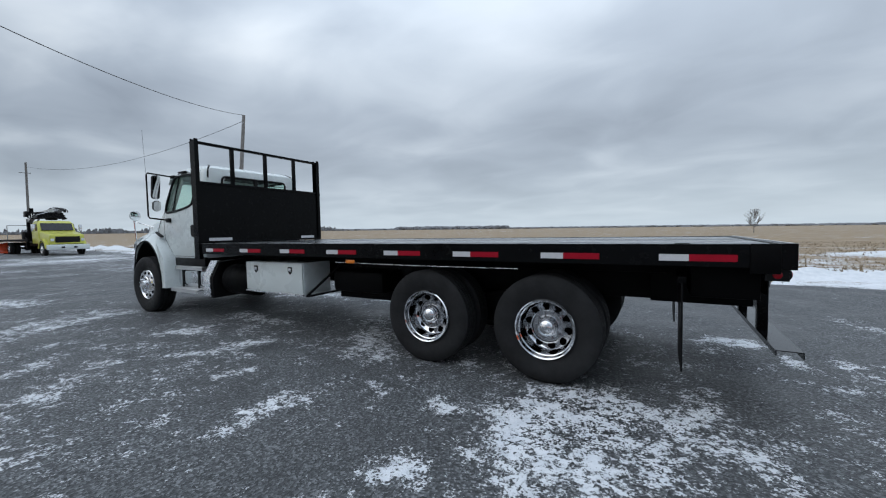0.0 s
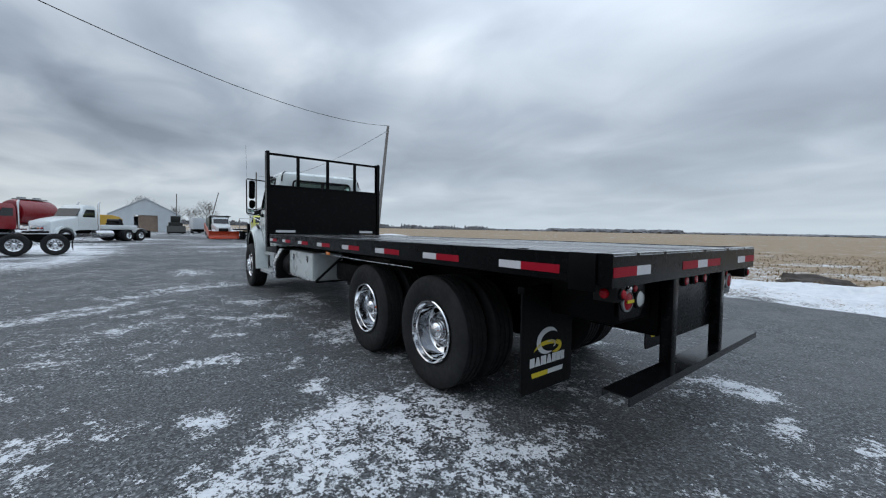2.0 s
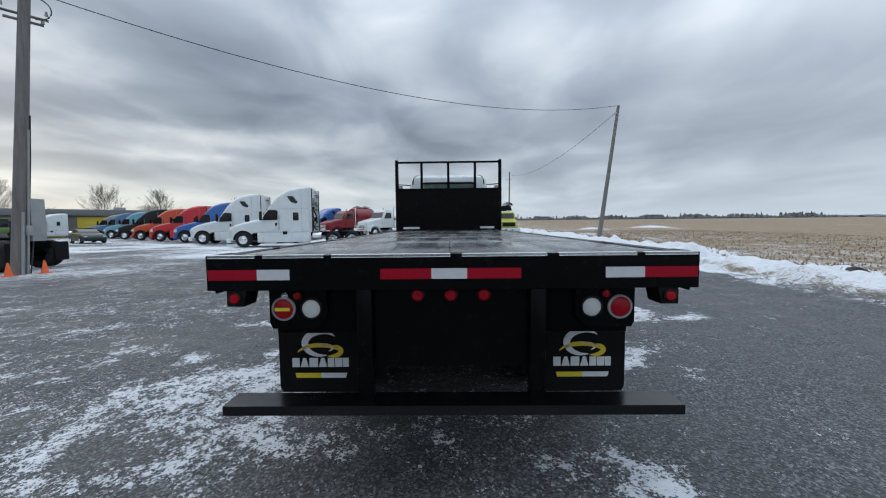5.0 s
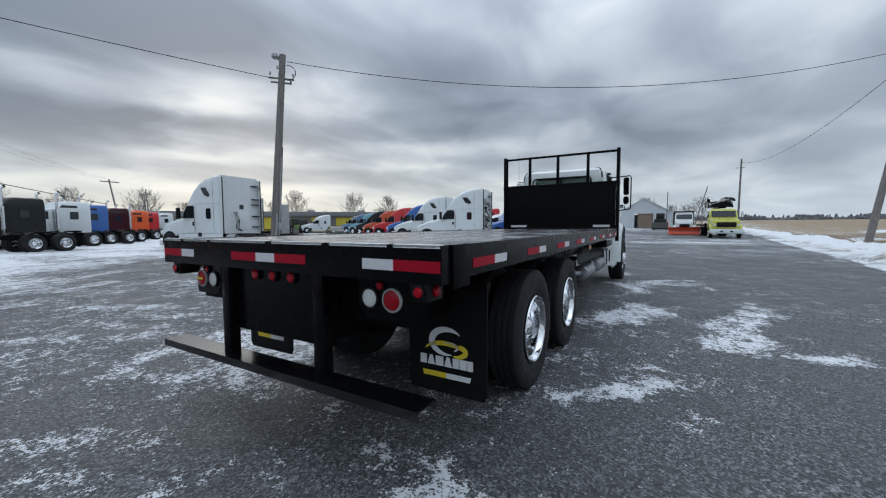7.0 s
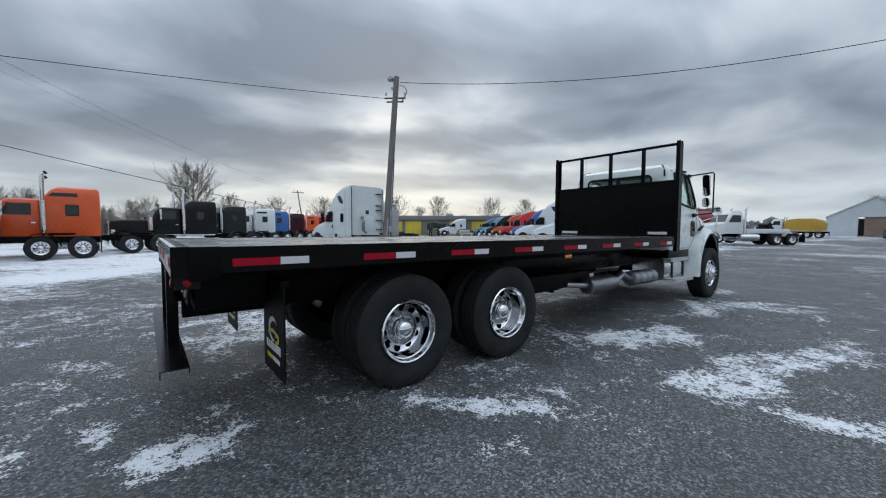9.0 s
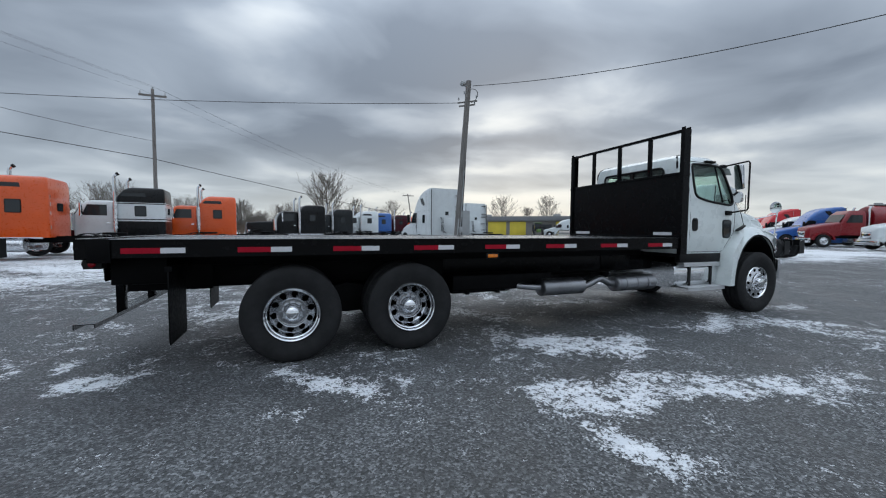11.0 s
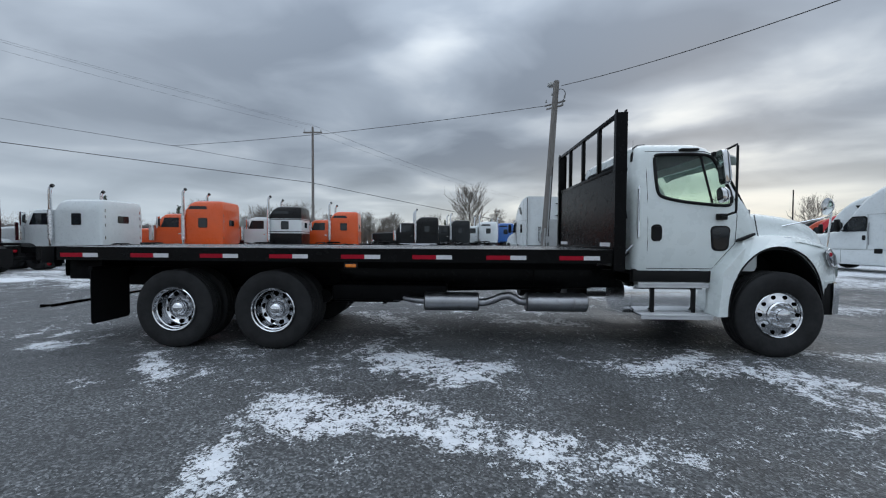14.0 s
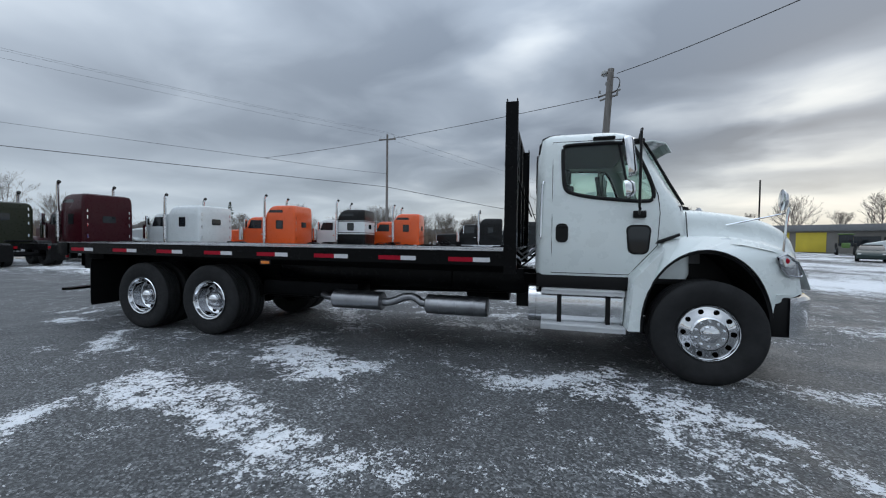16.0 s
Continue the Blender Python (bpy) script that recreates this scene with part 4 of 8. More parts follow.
# mud flaps with a printed emblem in plain shapes
for s in (1, -1):
    flap = part("mud_flap", prism(bmesh.new(), [(-0.295, 0.04), (-0.275, 0.0), (0.275, 0.0), (0.295, 0.04), (0.295, 0.72), (-0.295, 0.72)], "x", 0.0, 0.012), FLAP, truck, "black rubber mud flap with a white and yellow emblem")
    flap.matrix_basis = pose(0.66, s * 0.92, 0.285, 0, 0, 0)
    def band(bm, cu, cz, ru, rz, a0, a1, wide, n=22):
        """A tapering arc; u runs to the right as one looks forward."""
        prev = None
        for i in range(n + 1):
            f = i / n
            a, w = radians(a0 + (a1 - a0) * f), wide * max(0.06, math.sin(math.pi * f)) ** 0.7
            o = bm.verts.new((-0.0022, -(cu + (ru + w) * math.cos(a)), cz + (rz + w) * math.sin(a)))
            q = bm.verts.new((-0.0022, -(cu + (ru - w) * math.cos(a)), cz + (rz - w) * math.sin(a)))
            if prev:
                bm.faces.new((prev[0], o, q, prev[1]))
            prev = (o, q)
        return bm

    part("emblem_arc", band(bmesh.new(), 0.01, 0.350, 0.12, 0.085, 40, 285, 0.024), WHITE_INK, flap, "white printed arc", smooth=False)
    part("emblem_swoosh", band(bmesh.new(), -0.01, 0.265, 0.16, 0.075, 160, 25, 0.016), YELLOW_INK, flap, "yellow printed swoosh", smooth=False)
    part("emblem_hook", band(bmesh.new(), 0.075, 0.30, 0.07, 0.04, 75, -110, 0.018), YELLOW_INK, flap, "yellow printed hook", smooth=False)
    part("emblem_stroke", band(bmesh.new(), 0.01, 0.318, 0.075, 0.028, 110, -50, 0.011), WHITE_INK, flap, "white printed stroke", smooth=False)
    y = 0.205
    for wide, narrow in ((0.056, 0.050), (0.062, 0.022), (0.064, 0.060), (0.062, 0.022), (0.050, 0.044), (0.054, 0.054), (0.044, 0.042)):
        m_ = y - wide / 2
        bm = prism(bmesh.new(), [(m_ + wide / 2 - 0.002, 0.183), (m_ - wide / 2 + 0.002, 0.183), (m_ - narrow / 2, 0.248), (m_ + narrow / 2, 0.248)], "x", -0.003, -0.001)
        part("print_block", bm, WHITE_INK, flap, "white printed block", smooth=False)
        y -= wide + 0.002
    bm = prism(bmesh.new(), [(0.185, 0.14), (0.0, 0.14), (0.0, 0.105), (0.175, 0.105)], "x", -0.003, -0.001)
    part("print_bar", bm, YELLOW_INK, flap, "yellow printed bar", smooth=False)
    bm = prism(bmesh.new(), [(-0.001, 0.14), (-0.185, 0.14), (-0.175, 0.105), (-0.001, 0.105)], "x", -0.003, -0.001)
    part("print_bar", bm, WHITE_INK, flap, "white printed bar", smooth=False)
    part("flap_hanger", boxes((0.64, 0.70, s * 0.60, s * 1.22, 1.0, 1.05), bevel=0.004), FRAME, truck)

# headboard
HX = 7.45
part("headboard_panel", boxes((HX, HX + 0.006, -1.23, 1.23, 1.33, 2.32)), BLACK, truck, "solid black headboard sheet")
for s in (1, -1):
    prof = [(HX - 0.03, s * 1.235), (HX - 0.03, s * 1.30), (HX + 0.11, s * 1.30), (HX + 0.11, s * 1.235), (HX + 0.10, s * 1.235), (HX + 0.10, s * 1.288), (HX - 0.02, s * 1.288), (HX - 0.02, s * 1.235)]
    part("headboard_post", prism(bmesh.new(), prof, "z", 1.05, 3.0), BLACK, truck)
    part("post_collar", boxes((HX - 0.034, HX + 0.114, s * 1.267 - 0.04, s * 1.267 + 0.04, 2.28, 2.32)), BLACK, truck)
for s in (1, -1):
    for x in (HX - 0.022, HX + 0.09):
        part("post_tab", boxes((x, x + 0.012, s * 1.267 - 0.03, s * 1.267 + 0.03, 3.0, 3.035)), BLACK, truck)
    part("stay_rod", tube(bmesh.new(), [(HX + 0.05, s * 1.24, 2.31), (HX + 0.26, s * 0.98, 1.72)], 0.008, 6), FRAME, truck)
for k, (y, z) in enumerate(((-1.0, 1.30), (-0.92, 1.22), (-0.82, 1.36), (0.9, 1.28), (0.8, 1.2))):
    part("air_line", tube(bmesh.new(), [(HX + 0.04, y, z), (HX + 0.14, y + 0.03, z - 0.10), (HX + 0.24, y - 0.02, z - 0.02), (HX + 0.34, y, z + 0.08)], 0.014, 6), PLASTIC if k % 2 else STEEL, truck)
part("headboard_rail", boxes((HX - 0.02, HX + 0.03, -1.24, 1.24, 2.955, 3.0), bevel=0.004), BLACK, truck)
part("headboard_rail", boxes((HX - 0.012, HX + 0.03, -1.24, 1.24, 2.30, 2.345), bevel=0.004), BLACK, truck)
for y in (0.655, 0.0, -0.655):
    part("headboard_bar", boxes((HX - 0.015, HX + 0.035, y - 0.03, y + 0.03, 2.345, 2.955), bevel=0.004), BLACK, truck)
    part("headboard_bar", boxes((HX + 0.008, HX + 0.07, y - 0.03, y + 0.03, 1.33, 2.30), bevel=0.004), BLACK, truck)
part("headboard_sill", boxes((HX - 0.04, HX + 0.09, -1.275, 1.275, 1.312, 1.345), bevel=0.004), BLACK, truck)
for y0, y1 in ((0.72, 1.12), (-1.12, -0.78)):
    part("white_tape", boxes((HX - 0.008, HX - 0.006, y0, y1, 1.35, 1.40)), WHITE_TAPE, truck)

# left side: tool box, tank, battery box
tb = part("tool_box", boxes((5.16, 6.46, 0.60, 1.10, 0.57, 1.03), bevel=0.012), WHITE, truck, "white steel tool box")
part("tool_box_lid", boxes((5.17, 6.45, 1.10, 1.118, 0.60, 1.02), bevel=0.006), WHITE, tb, "white tool box lid")
part("drip_edge", boxes((5.16, 6.46, 1.10, 1.128, 0.565, 0.585), bevel=0.003), ALLOY, tb)
for x in (5.42, 6.20):
    bm = prism(bmesh.new(), [(x - 0.045, 0.97), (x + 0.045, 0.97), (x + 0.045, 0.90), (x, 0.86), (x - 0.045, 0.90)], "y", 1.118, 1.124)
    part("latch", bm, PLASTIC, tb)
    part("latch_handle", boxes((x - 0.03, x + 0.03, 1.124, 1.134, 0.90, 0.95), bevel=0.004), CHROME, tb)
part("frame_plate", boxes((3.75, 7.4, 0.462, 0.475, 0.72, 1.06), bevel=0.003), BLACK, truck)
part("air_tank", boxes((3.95, 4.85, 0.48, 0.86, 0.62, 0.92), bevel=0.06), FRAME, truck)
part("battery_tray", boxes((3.80, 4.95, 0.44, 0.62, 0.50, 0.62), bevel=0.02), FRAME, truck)
part("strap_line", tube(bmesh.new(), [(4.4, 1.235, 1.075), (3.2, 1.235, 1.065), (2.0, 1.235, 1.07)], 0.004, 5), ALLOY, truck)
part("box_bracket", tube(bmesh.new(), [(5.12, 1.08, 0.57), (4.75, 0.75, 1.02)], 0.02, 6), FRAME, truck)
part("box_bracket", boxes((5.06, 5.13, 0.5, 1.1, 0.555, 0.575)), FRAME, truck)
bm = lathe(bmesh.new(), [(0.0, -0.35), (0.24, -0.35), (0.255, -0.33), (0.255, 0.33), (0.24, 0.35), (0.0, 0.35)], 40)
bmesh.ops.transform(bm, matrix=pose(6.95, 0.78, 0.68, 0, 0, 90) , verts=bm.verts[:])
part("fuel_tank", bm, FRAME, truck)
bm = prism(bmesh.new(), [(0.62, 0.37), (1.08, 0.37), (1.115, 0.42), (1.115, 0.72), (0.98, 0.98), (0.62, 1.0)], "x", 7.42, 7.66, 0.015)
part("fluid_tank", bm, PLASTIC, truck, "black fluid tank")
part("tank_cover", prism(bmesh.new(), [(1.118, 0.40), (1.122, 0.72), (0.985, 0.99), (0.93, 0.995), (0.93, 1.0), (0.99, 1.005), (1.135, 0.73), (1.13, 0.40)], "x", 7.46, 7.66), ALLOY, truck, "bent aluminium tank cover")
part("side_lamp", boxes((4.06, 4.20, -1.262, -1.245, 1.068, 1.112), bevel=0.008), AMBER, truck, "amber side lamp in a black frame")
part("lamp_frame", boxes((4.04, 4.22, -1.256, -1.24, 1.055, 1.128), bevel=0.008), PLASTIC, truck)
part("side_lamp", boxes((4.06, 4.20, 1.245, 1.262, 1.068, 1.112), bevel=0.008), AMBER, truck)

# right side: silencers, pipe, aluminium step tank
for x0, x1, nm in ((5.05, 5.78, "silencer"), (6.40, 7.20, "silencer")):
    bm = bmesh.new()
    loft(bm, [[(x, -0.96 + 0.14 * r * math.cos(a), 0.60 + 0.125 * r * math.sin(a)) for a in (2 * math.pi * k / 32 for k in range(32))] for x, r in ((x0, 0.86), (x0 + 0.015, 1), (x0 + 0.03, 0.985), (x1 - 0.03, 0.985), (x1 - 0.015, 1), (x1, 0.86))])
    part(nm, bm, STEEL, truck, "dull aluminised exhaust canister")
    for f in (0.22, 0.5, 0.78):
        xx = x0 + (x1 - x0) * f
        if nm == "silencer" and x0 > 6:
            bm = bmesh.new()
            loft(bm, [[(x, -0.96 + 0.145 * math.cos(a), 0.60 + 0.13 * math.sin(a)) for a in (2 * math.pi * k / 32 for k in range(32))] for x in (xx - 0.012, xx + 0.012)])
            part("strap", bm, STEEL, truck)
part("exhaust_pipe", tube(bmesh.new(), [(5.77, -0.96, 0.585), (5.87, -0.96, 0.59), (5.97, -0.96, 0.62), (6.08, -0.96, 0.67), (6.18, -0.94, 0.68), (6.26, -0.94, 0.65), (6.32, -0.96, 0.61), (6.42, -0.96, 0.60)], 0.052, 16), STEEL, truck)
part("tail_pipe", tube(bmesh.new(), [(5.06, -0.96, 0.60), (4.9, -0.92, 0.61), (4.75, -0.8, 0.62), (4.6, -0.75, 0.60)], 0.045, 14), STEEL, truck)
part("air_tank", boxes((3.75, 4.7, -0.78, -0.50, 0.54, 0.70), bevel=0.04), FRAME, truck)
for x in (3.98, 4.45):
    part("tank_strap", boxes((x, x + 0.05, -0.79, -0.5, 0.525, 0.70)), FRAME, truck)
part("frame_plate", boxes((3.75, 6.6, -0.475, -0.462, 0.76, 1.06), bevel=0.003), BLACK, truck)
part("frame_plate", boxes((6.62, 7.6, -0.475, -0.462, 0.76, 1.06), bevel=0.003), BLACK, truck)
part("brake_chamber", tube(bmesh.new(), [(3.62, -0.55, 0.62), (3.62, -0.75, 0.62)], 0.09, 16), FRAME, truck)

for s in (1, -1):
    bm = bmesh.new()
    ring = rounded(0.40, 1.0, 0.46, 0.88, 0.12, 5)
    loft(bm, [[(x, s * y, z) for y, z in ring] for x in (7.78, 8.74)])
    part("step_tank", bm, TANKALLOY, truck, "brushed aluminium tank behind the cab steps")
    loft_end = [(s * y, z) for y, z in rounded(0.40, 1.0, 0.46, 0.88, 0.12, 5)]
    bm = bmesh.new()
    loft(bm, [[(x, y, z) for y, z in loft_end] for x in (7.69, 7.776)])
    part("tank_end", bm, TANKALLOY, truck)
    for z, yo in ((0.855, 1.06), (0.46, 1.15)):
        y0, y1 = sorted((s * 0.90, s * yo))
        tread = part("cab_step", boxes((7.84, 8.74, y0, y1, z, z + 0.028), bevel=0.006), STEP, truck, "ribbed aluminium cab step")
        y0, y1 = sorted((s * (yo - 0.012), s * yo))
        part("step_lip", boxes((7.84, 8.74, y0, y1, z - 0.035, z)), STEP, tread)
        for k in range(5):
            yy = s * (0.92 + k * (yo - 0.94) / 5)
            part("tread_rib", boxes((7.86, 8.72, min(yy, yy + 0.01), max(yy, yy + 0.01), z + 0.0282, z + 0.034)), STEP, tread)
    for x in (8.02, 8.55):
        y0, y1 = sorted((s * 1.0, s * 1.014))
        part("step_strap", boxes((x, x + 0.05, y0, y1, 0.49, 0.86)), PLASTIC, truck)
    part("sill_panel", boxes((7.78, 8.80, s * 0.98 - 0.05, s * 0.98 + 0.05, 0.89, 1.06), bevel=0.01), PLASTIC, truck)


# ---- cab ----
def cab_ring(z, x0, x1, w, r, rf=None):
    """A plan outline with its own corner radius in front."""
    pts, k = [], 6
    rf = rf or r
    for cx, cy, a0, rr in ((x1 - rf, w - rf, 0, rf), (x0 + r, w - r, 90, r), (x0 + r, -w + r, 180, r), (x1 - rf, -w + rf, 270, rf)):
        for i in range(k + 1):
            a = radians(a0 + 90 * i / k)
            pts.append((cx + rr * math.cos(a), cy + rr * math.sin(a), z))
    return pts


def cut(ob, cutters):
    """Boolean openings, applied."""
    for c in cutters:
        md = ob.modifiers.new("cut", "BOOLEAN")
        md.operation, md.solver, md.object = "DIFFERENCE", "EXACT", c
    bpy.context.view_layer.update()
    me = bpy.data.meshes.new_from_object(ob.evaluated_get(bpy.context.evaluated_depsgraph_get()))
    ob.modifiers.clear()
    old = ob.data
    ob.data = me
    bpy.data.meshes.remove(old)
    for c in cutters:
        m = c.data
        bpy.data.objects.remove(c)
        bpy.data.meshes.remove(m)
    ob.data.set_sharp_from_angle(angle=radians(32))


OUT = [(1.04, 7.78, 9.36, 1.03, 0.07, 0.07), (1.10, 7.765, 9.38, 1.05, 0.08, 0.08), (1.50, 7.76, 9.38, 1.06, 0.10, 0.12), (1.82, 7.76, 9.35, 1.055, 0.11, 0.26), (2.05, 7.765, 9.23, 1.03, 0.11, 0.32), (2.30, 7.77, 9.10, 0.995, 0.11, 0.32),
       (2.48, 7.775, 9.01, 0.97, 0.12, 0.32), (2.58, 7.785, 8.96, 0.95, 0.12, 0.32), (2.65, 7.80, 8.91, 0.925, 0.13, 0.32), (2.70, 7.85, 8.82, 0.87, 0.15, 0.3), (2.722, 7.96, 8.68, 0.74, 0.18, 0.26)]
INN = [(z + (0.05 if i == 0 else 0.0), a + 0.045, b - 0.05, w - 0.045, max(0.04, r - 0.03), max(0.04, rf - 0.03)) for i, (z, a, b, w, r, rf) in enumerate(OUT[:-2])]
bm = bmesh.new()
loft(bm, [cab_ring(*o) for o in OUT])
cab = part("cab", bm, WHITE, truck, "white steel cab")
bm = bmesh.new()
loft(bm, [cab_ring(*o) for o in INN])
hollow = part("hollow", bm, LINING)
WIN = [(8.05, 2.52), (8.10, 2.56), (8.72, 2.56), (8.82, 2.50), (8.995, 2.07), (9.01, 1.92), (8.95, 1.875), (8.40, 1.93), (8.13, 1.99), (8.07, 2.06)]
for _ in range(2):
    WIN = [(p[0] + (q[0] - p[0]) * f, p[1] + (q[1] - p[1]) * f) for p, q in zip(WIN, WIN[1:] + WIN[:1]) for f in (0.2, 0.8)]
side_cut = part("side_cut", prism(bmesh.new(), WIN, "y", -1.6, 1.6), LINING)
ws = part("ws_cut", prism(bmesh.new(), [(-0.84, 1.90), (0.84, 1.90), (0.78, 2.50), (-0.78, 2.50)], "x", 8.98 - 0.25, 9.8), LINING)
rw = part("rw_cut", prism(bmesh.new(), rounded(-0.66, 0.66, 2.05, 2.50, 0.07, 4), "x", 7.3, 7.95), LINING)
cut(cab, [hollow, side_cut, ws, rw])
cab.data.materials.clear()
cab.data.materials.append(WHITE)


def pane(name, rings, mat, label=""):
    bm = bmesh.new()
    loft(bm, rings)
    ob = part(name, bm, mat, truck, label)
    ob.visible_shadow = False
    return ob


def side_w(z):
    """Half width of the cab's skin at a height."""
    zs, ws_ = [o[0] for o in OUT], [o[3] for o in OUT]
    return float(np.interp(z, zs, ws_))


for s in (1, -1):
    bm = bmesh.new()
    a = [bm.verts.new((x, s * (side_w(z) - 0.018), z)) for x, z in WIN]
    b = [bm.verts.new((x, s * (side_w(z) - 0.023), z)) for x, z in WIN]
    n = len(WIN)
    bm.faces.new(a), bm.faces.new(b[::-1])
    for i in range(n):
        bm.faces.new((a[i], a[(i + 1) % n], b[(i + 1) % n], b[i]))
    g = part("side_window", bm, GLASS, truck, "green-tinted side window", smooth=False)
    g.visible_shadow = False
    bm = bmesh.new()
    loop = [Vector((x, s * (side_w(z) + 0.002), z)) for x, z in WIN]
    tube(bm, loop + loop[:2], 0.021, 8)
    part("window_seal", bm, PLASTIC, truck)
    part("window_bar", tube(bmesh.new(), [(8.66, s * (side_w(2.54) - 0.01), 2.54), (8.77, s * (side_w(1.92) - 0.01), 1.92)], 0.014, 6), PLASTIC, truck)
    # door seam, handle, vent, grab rail
    seam = [(7.945, 2.60), (7.945, 1.07), (8.77, 1.07), (9.05, 1.40), (9.07, 1.75), (9.05, 1.95), (8.87, 2.42), (8.80, 2.56), (8.70, 2.60)]
    bm = bmesh.new()
    for (xa, za), (xb, zb) in zip(seam, seam[1:] + seam[:1]):
        steps = 5
        for i in range(steps):
            p, q = [(xa + (xb - xa) * f, za + (zb - za) * f) for f in (i / steps, (i + 1) / steps)]
            tube(bm, [(p[0], s * (side_w(p[1]) - 0.0005), p[1]), (q[0], s * (side_w(q[1]) - 0.0005), q[1])], 0.0045, 4)
    door = part("door_seam", bm, PLASTIC, truck, "dark gap round the door")
    y0, y1 = sorted((s * 1.045, s * 1.068))
    bm = bmesh.new()
    prism(bm, [(x + 8.0, z + 1.42) for x, z in rounded(-0.012, 0.125, 0.0, 0.22, 0.055, 5)], "y", s * 1.04, s * 1.066)
    h = part("door_handle", bm, PLASTIC, truck, "black recessed door handle")
    part("handle_bar", boxes((8.02, 8.10, min(s * 1.066, s * 1.082), max(s * 1.066, s * 1.082), 1.59, 1.615), bevel=0.006), PLASTIC, h)
    bm = prism(bmesh.new(), [(x - 0.02 * (z < 1.42) * (1 if x > 8.85 else -1), z) for x, z in rounded(8.735, 8.99, 1.30, 1.625, 0.065, 5)], "y", s * 1.045, s * 1.064, 0.008)
    v = None if s > 0 else part("peep_window", bm, PLASTIC, truck, "black framed lower door window")
    if v:
        part("pane", prism(bmesh.new(), [(x - 0.02 * (z < 1.42) * (1 if x > 8.85 else -1), z) for x, z in rounded(8.755, 8.97, 1.32, 1.605, 0.055, 5)], "y", s * 1.0645, s * 1.068), DARKGLASS, v)
    part("grab_rail", tube(bmesh.new(), [(7.83, s * 1.03, 1.45), (7.82, s * 1.075, 1.48), (7.83, s * 1.05, 2.10), (7.85, s * 1.02, 2.13)], 0.013, 8), CHROME, truck)
    # mirrors on a black tube arm
    arm = part("mirror_arm", tube(bmesh.new(), [(8.86, s * 0.97, 2.56), (8.80, s * 1.40, 2.58), (8.79, s * 1.425, 2.55), (8.79, s * 1.425, 1.80), (8.80, s * 1.40, 1.775), (8.86, s * 1.07, 1.74)], 0.014, 8), PLASTIC, truck)
    part("arm_foot", boxes((8.80, 8.93, min(s * 1.05, s * 1.10), max(s * 1.05, s * 1.10), 1.70, 1.78), bevel=0.012), PLASTIC, truck)
    part("arm_foot", boxes((8.80, 8.92, min(s * 0.93, s * 0.99), max(s * 0.93, s * 0.99), 2.53, 2.59), bevel=0.012), PLASTIC, truck)
    bm = bmesh.new()
    ring = rounded(s * 1.33 - 0.063, s * 1.33 + 0.063, 2.11, 2.535, 0.04, 4)
    loft(bm, [[(x, 1.0 * (y - s * 1.33) * k + s * 1.33, (z - 2.32) * k + 2.32) for y, z in ring] for x, k in ((8.67, 0.97), (8.69, 1.0), (8.73, 0.95), (8.75, 0.8))])
    part("mirror_shell", bm, CHROME if s < 0 else PLASTIC, truck, "mirror housing").matrix_basis = Matrix.Translation((8.68, 0, 2.32)) @ pose(0, 0, 0, 0, -8, 0) @ Matrix.Translation((-8.68, 0, -2.32))
    part("mirror_glass", prism(bmesh.new(), [(s * 1.33 + (y - s * 1.33) * 0.93, 2.32 + (z - 2.32) * 0.95) for y, z in ring], "x", 8.664, 8.669), MIRROR, truck).matrix_basis = Matrix.Translation((8.68, 0, 2.32)) @ pose(0, 0, 0, 0, -8, 0) @ Matrix.Translation((-8.68, 0, -2.32))
    bm = bmesh.new()
    ring = rounded(s * 1.33 - 0.063, s * 1.33 + 0.063, 1.89, 2.085, 0.06, 5)
    loft(bm, [[(x, (y - s * 1.33) * k + s * 1.33, (z - 1.99) * k + 1.99) for y, z in ring] for x, k in ((8.67, 0.96), (8.69, 1.0), (8.73, 0.9), (8.76, 0.6))])
    part("convex_shell", bm, CHROME if s < 0 else PLASTIC, truck).matrix_basis = Matrix.Translation((8.68, 0, 1.99)) @ pose(0, 0, 0, 0, -8, 0) @ Matrix.Translation((-8.68, 0, -1.99))
    part("convex_glass", prism(bmesh.new(), [(s * 1.33 + (y - s * 1.33) * 0.9, 1.99 + (z - 1.99) * 0.9) for y, z in ring], "x", 8.662, 8.669), MIRROR, truck).matrix_basis = Matrix.Translation((8.68, 0, 1.99)) @ pose(0, 0, 0, 0, -8, 0) @ Matrix.Translation((-8.68, 0, -1.99))
    part("dome_lamp", boxes((8.38, 8.62, min(s * 0.88, s * 1.0), max(s * 0.88, s * 1.0), 2.60, 2.635), bevel=0.016), PLASTIC, truck)

pane("windshield", [[(9.30, -0.86, 1.88), (9.30, 0.86, 1.88), (9.305, 0.86, 1.88), (9.305, -0.86, 1.88)], [(8.975, -0.80, 2.52), (8.975, 0.80, 2.52), (8.98, 0.80, 2.52), (8.98, -0.80, 2.52)]], GLASS, "raked windshield")
pane("rear_window", [[(7.79, -0.68, 2.04), (7.79, 0.68, 2.04), (7.795, 0.68, 2.04), (7.795, -0.68, 2.04)], [(7.80, -0.68, 2.51), (7.80, 0.68, 2.51), (7.805, 0.68, 2.51), (7.805, -0.68, 2.51)]], GLASS, "rear cab window")
rl = [(7.765, y, z) for y, z in rounded(-0.67, 0.67, 2.04, 2.51, 0.08, 5)]
part("rear_window_seal", tube(bmesh.new(), rl + rl[:2], 0.02, 8), PLASTIC, truck)
part("rear_pillar", boxes((7.755, 7.80, -0.03, 0.03, 2.05, 2.50)), PLASTIC, truck)
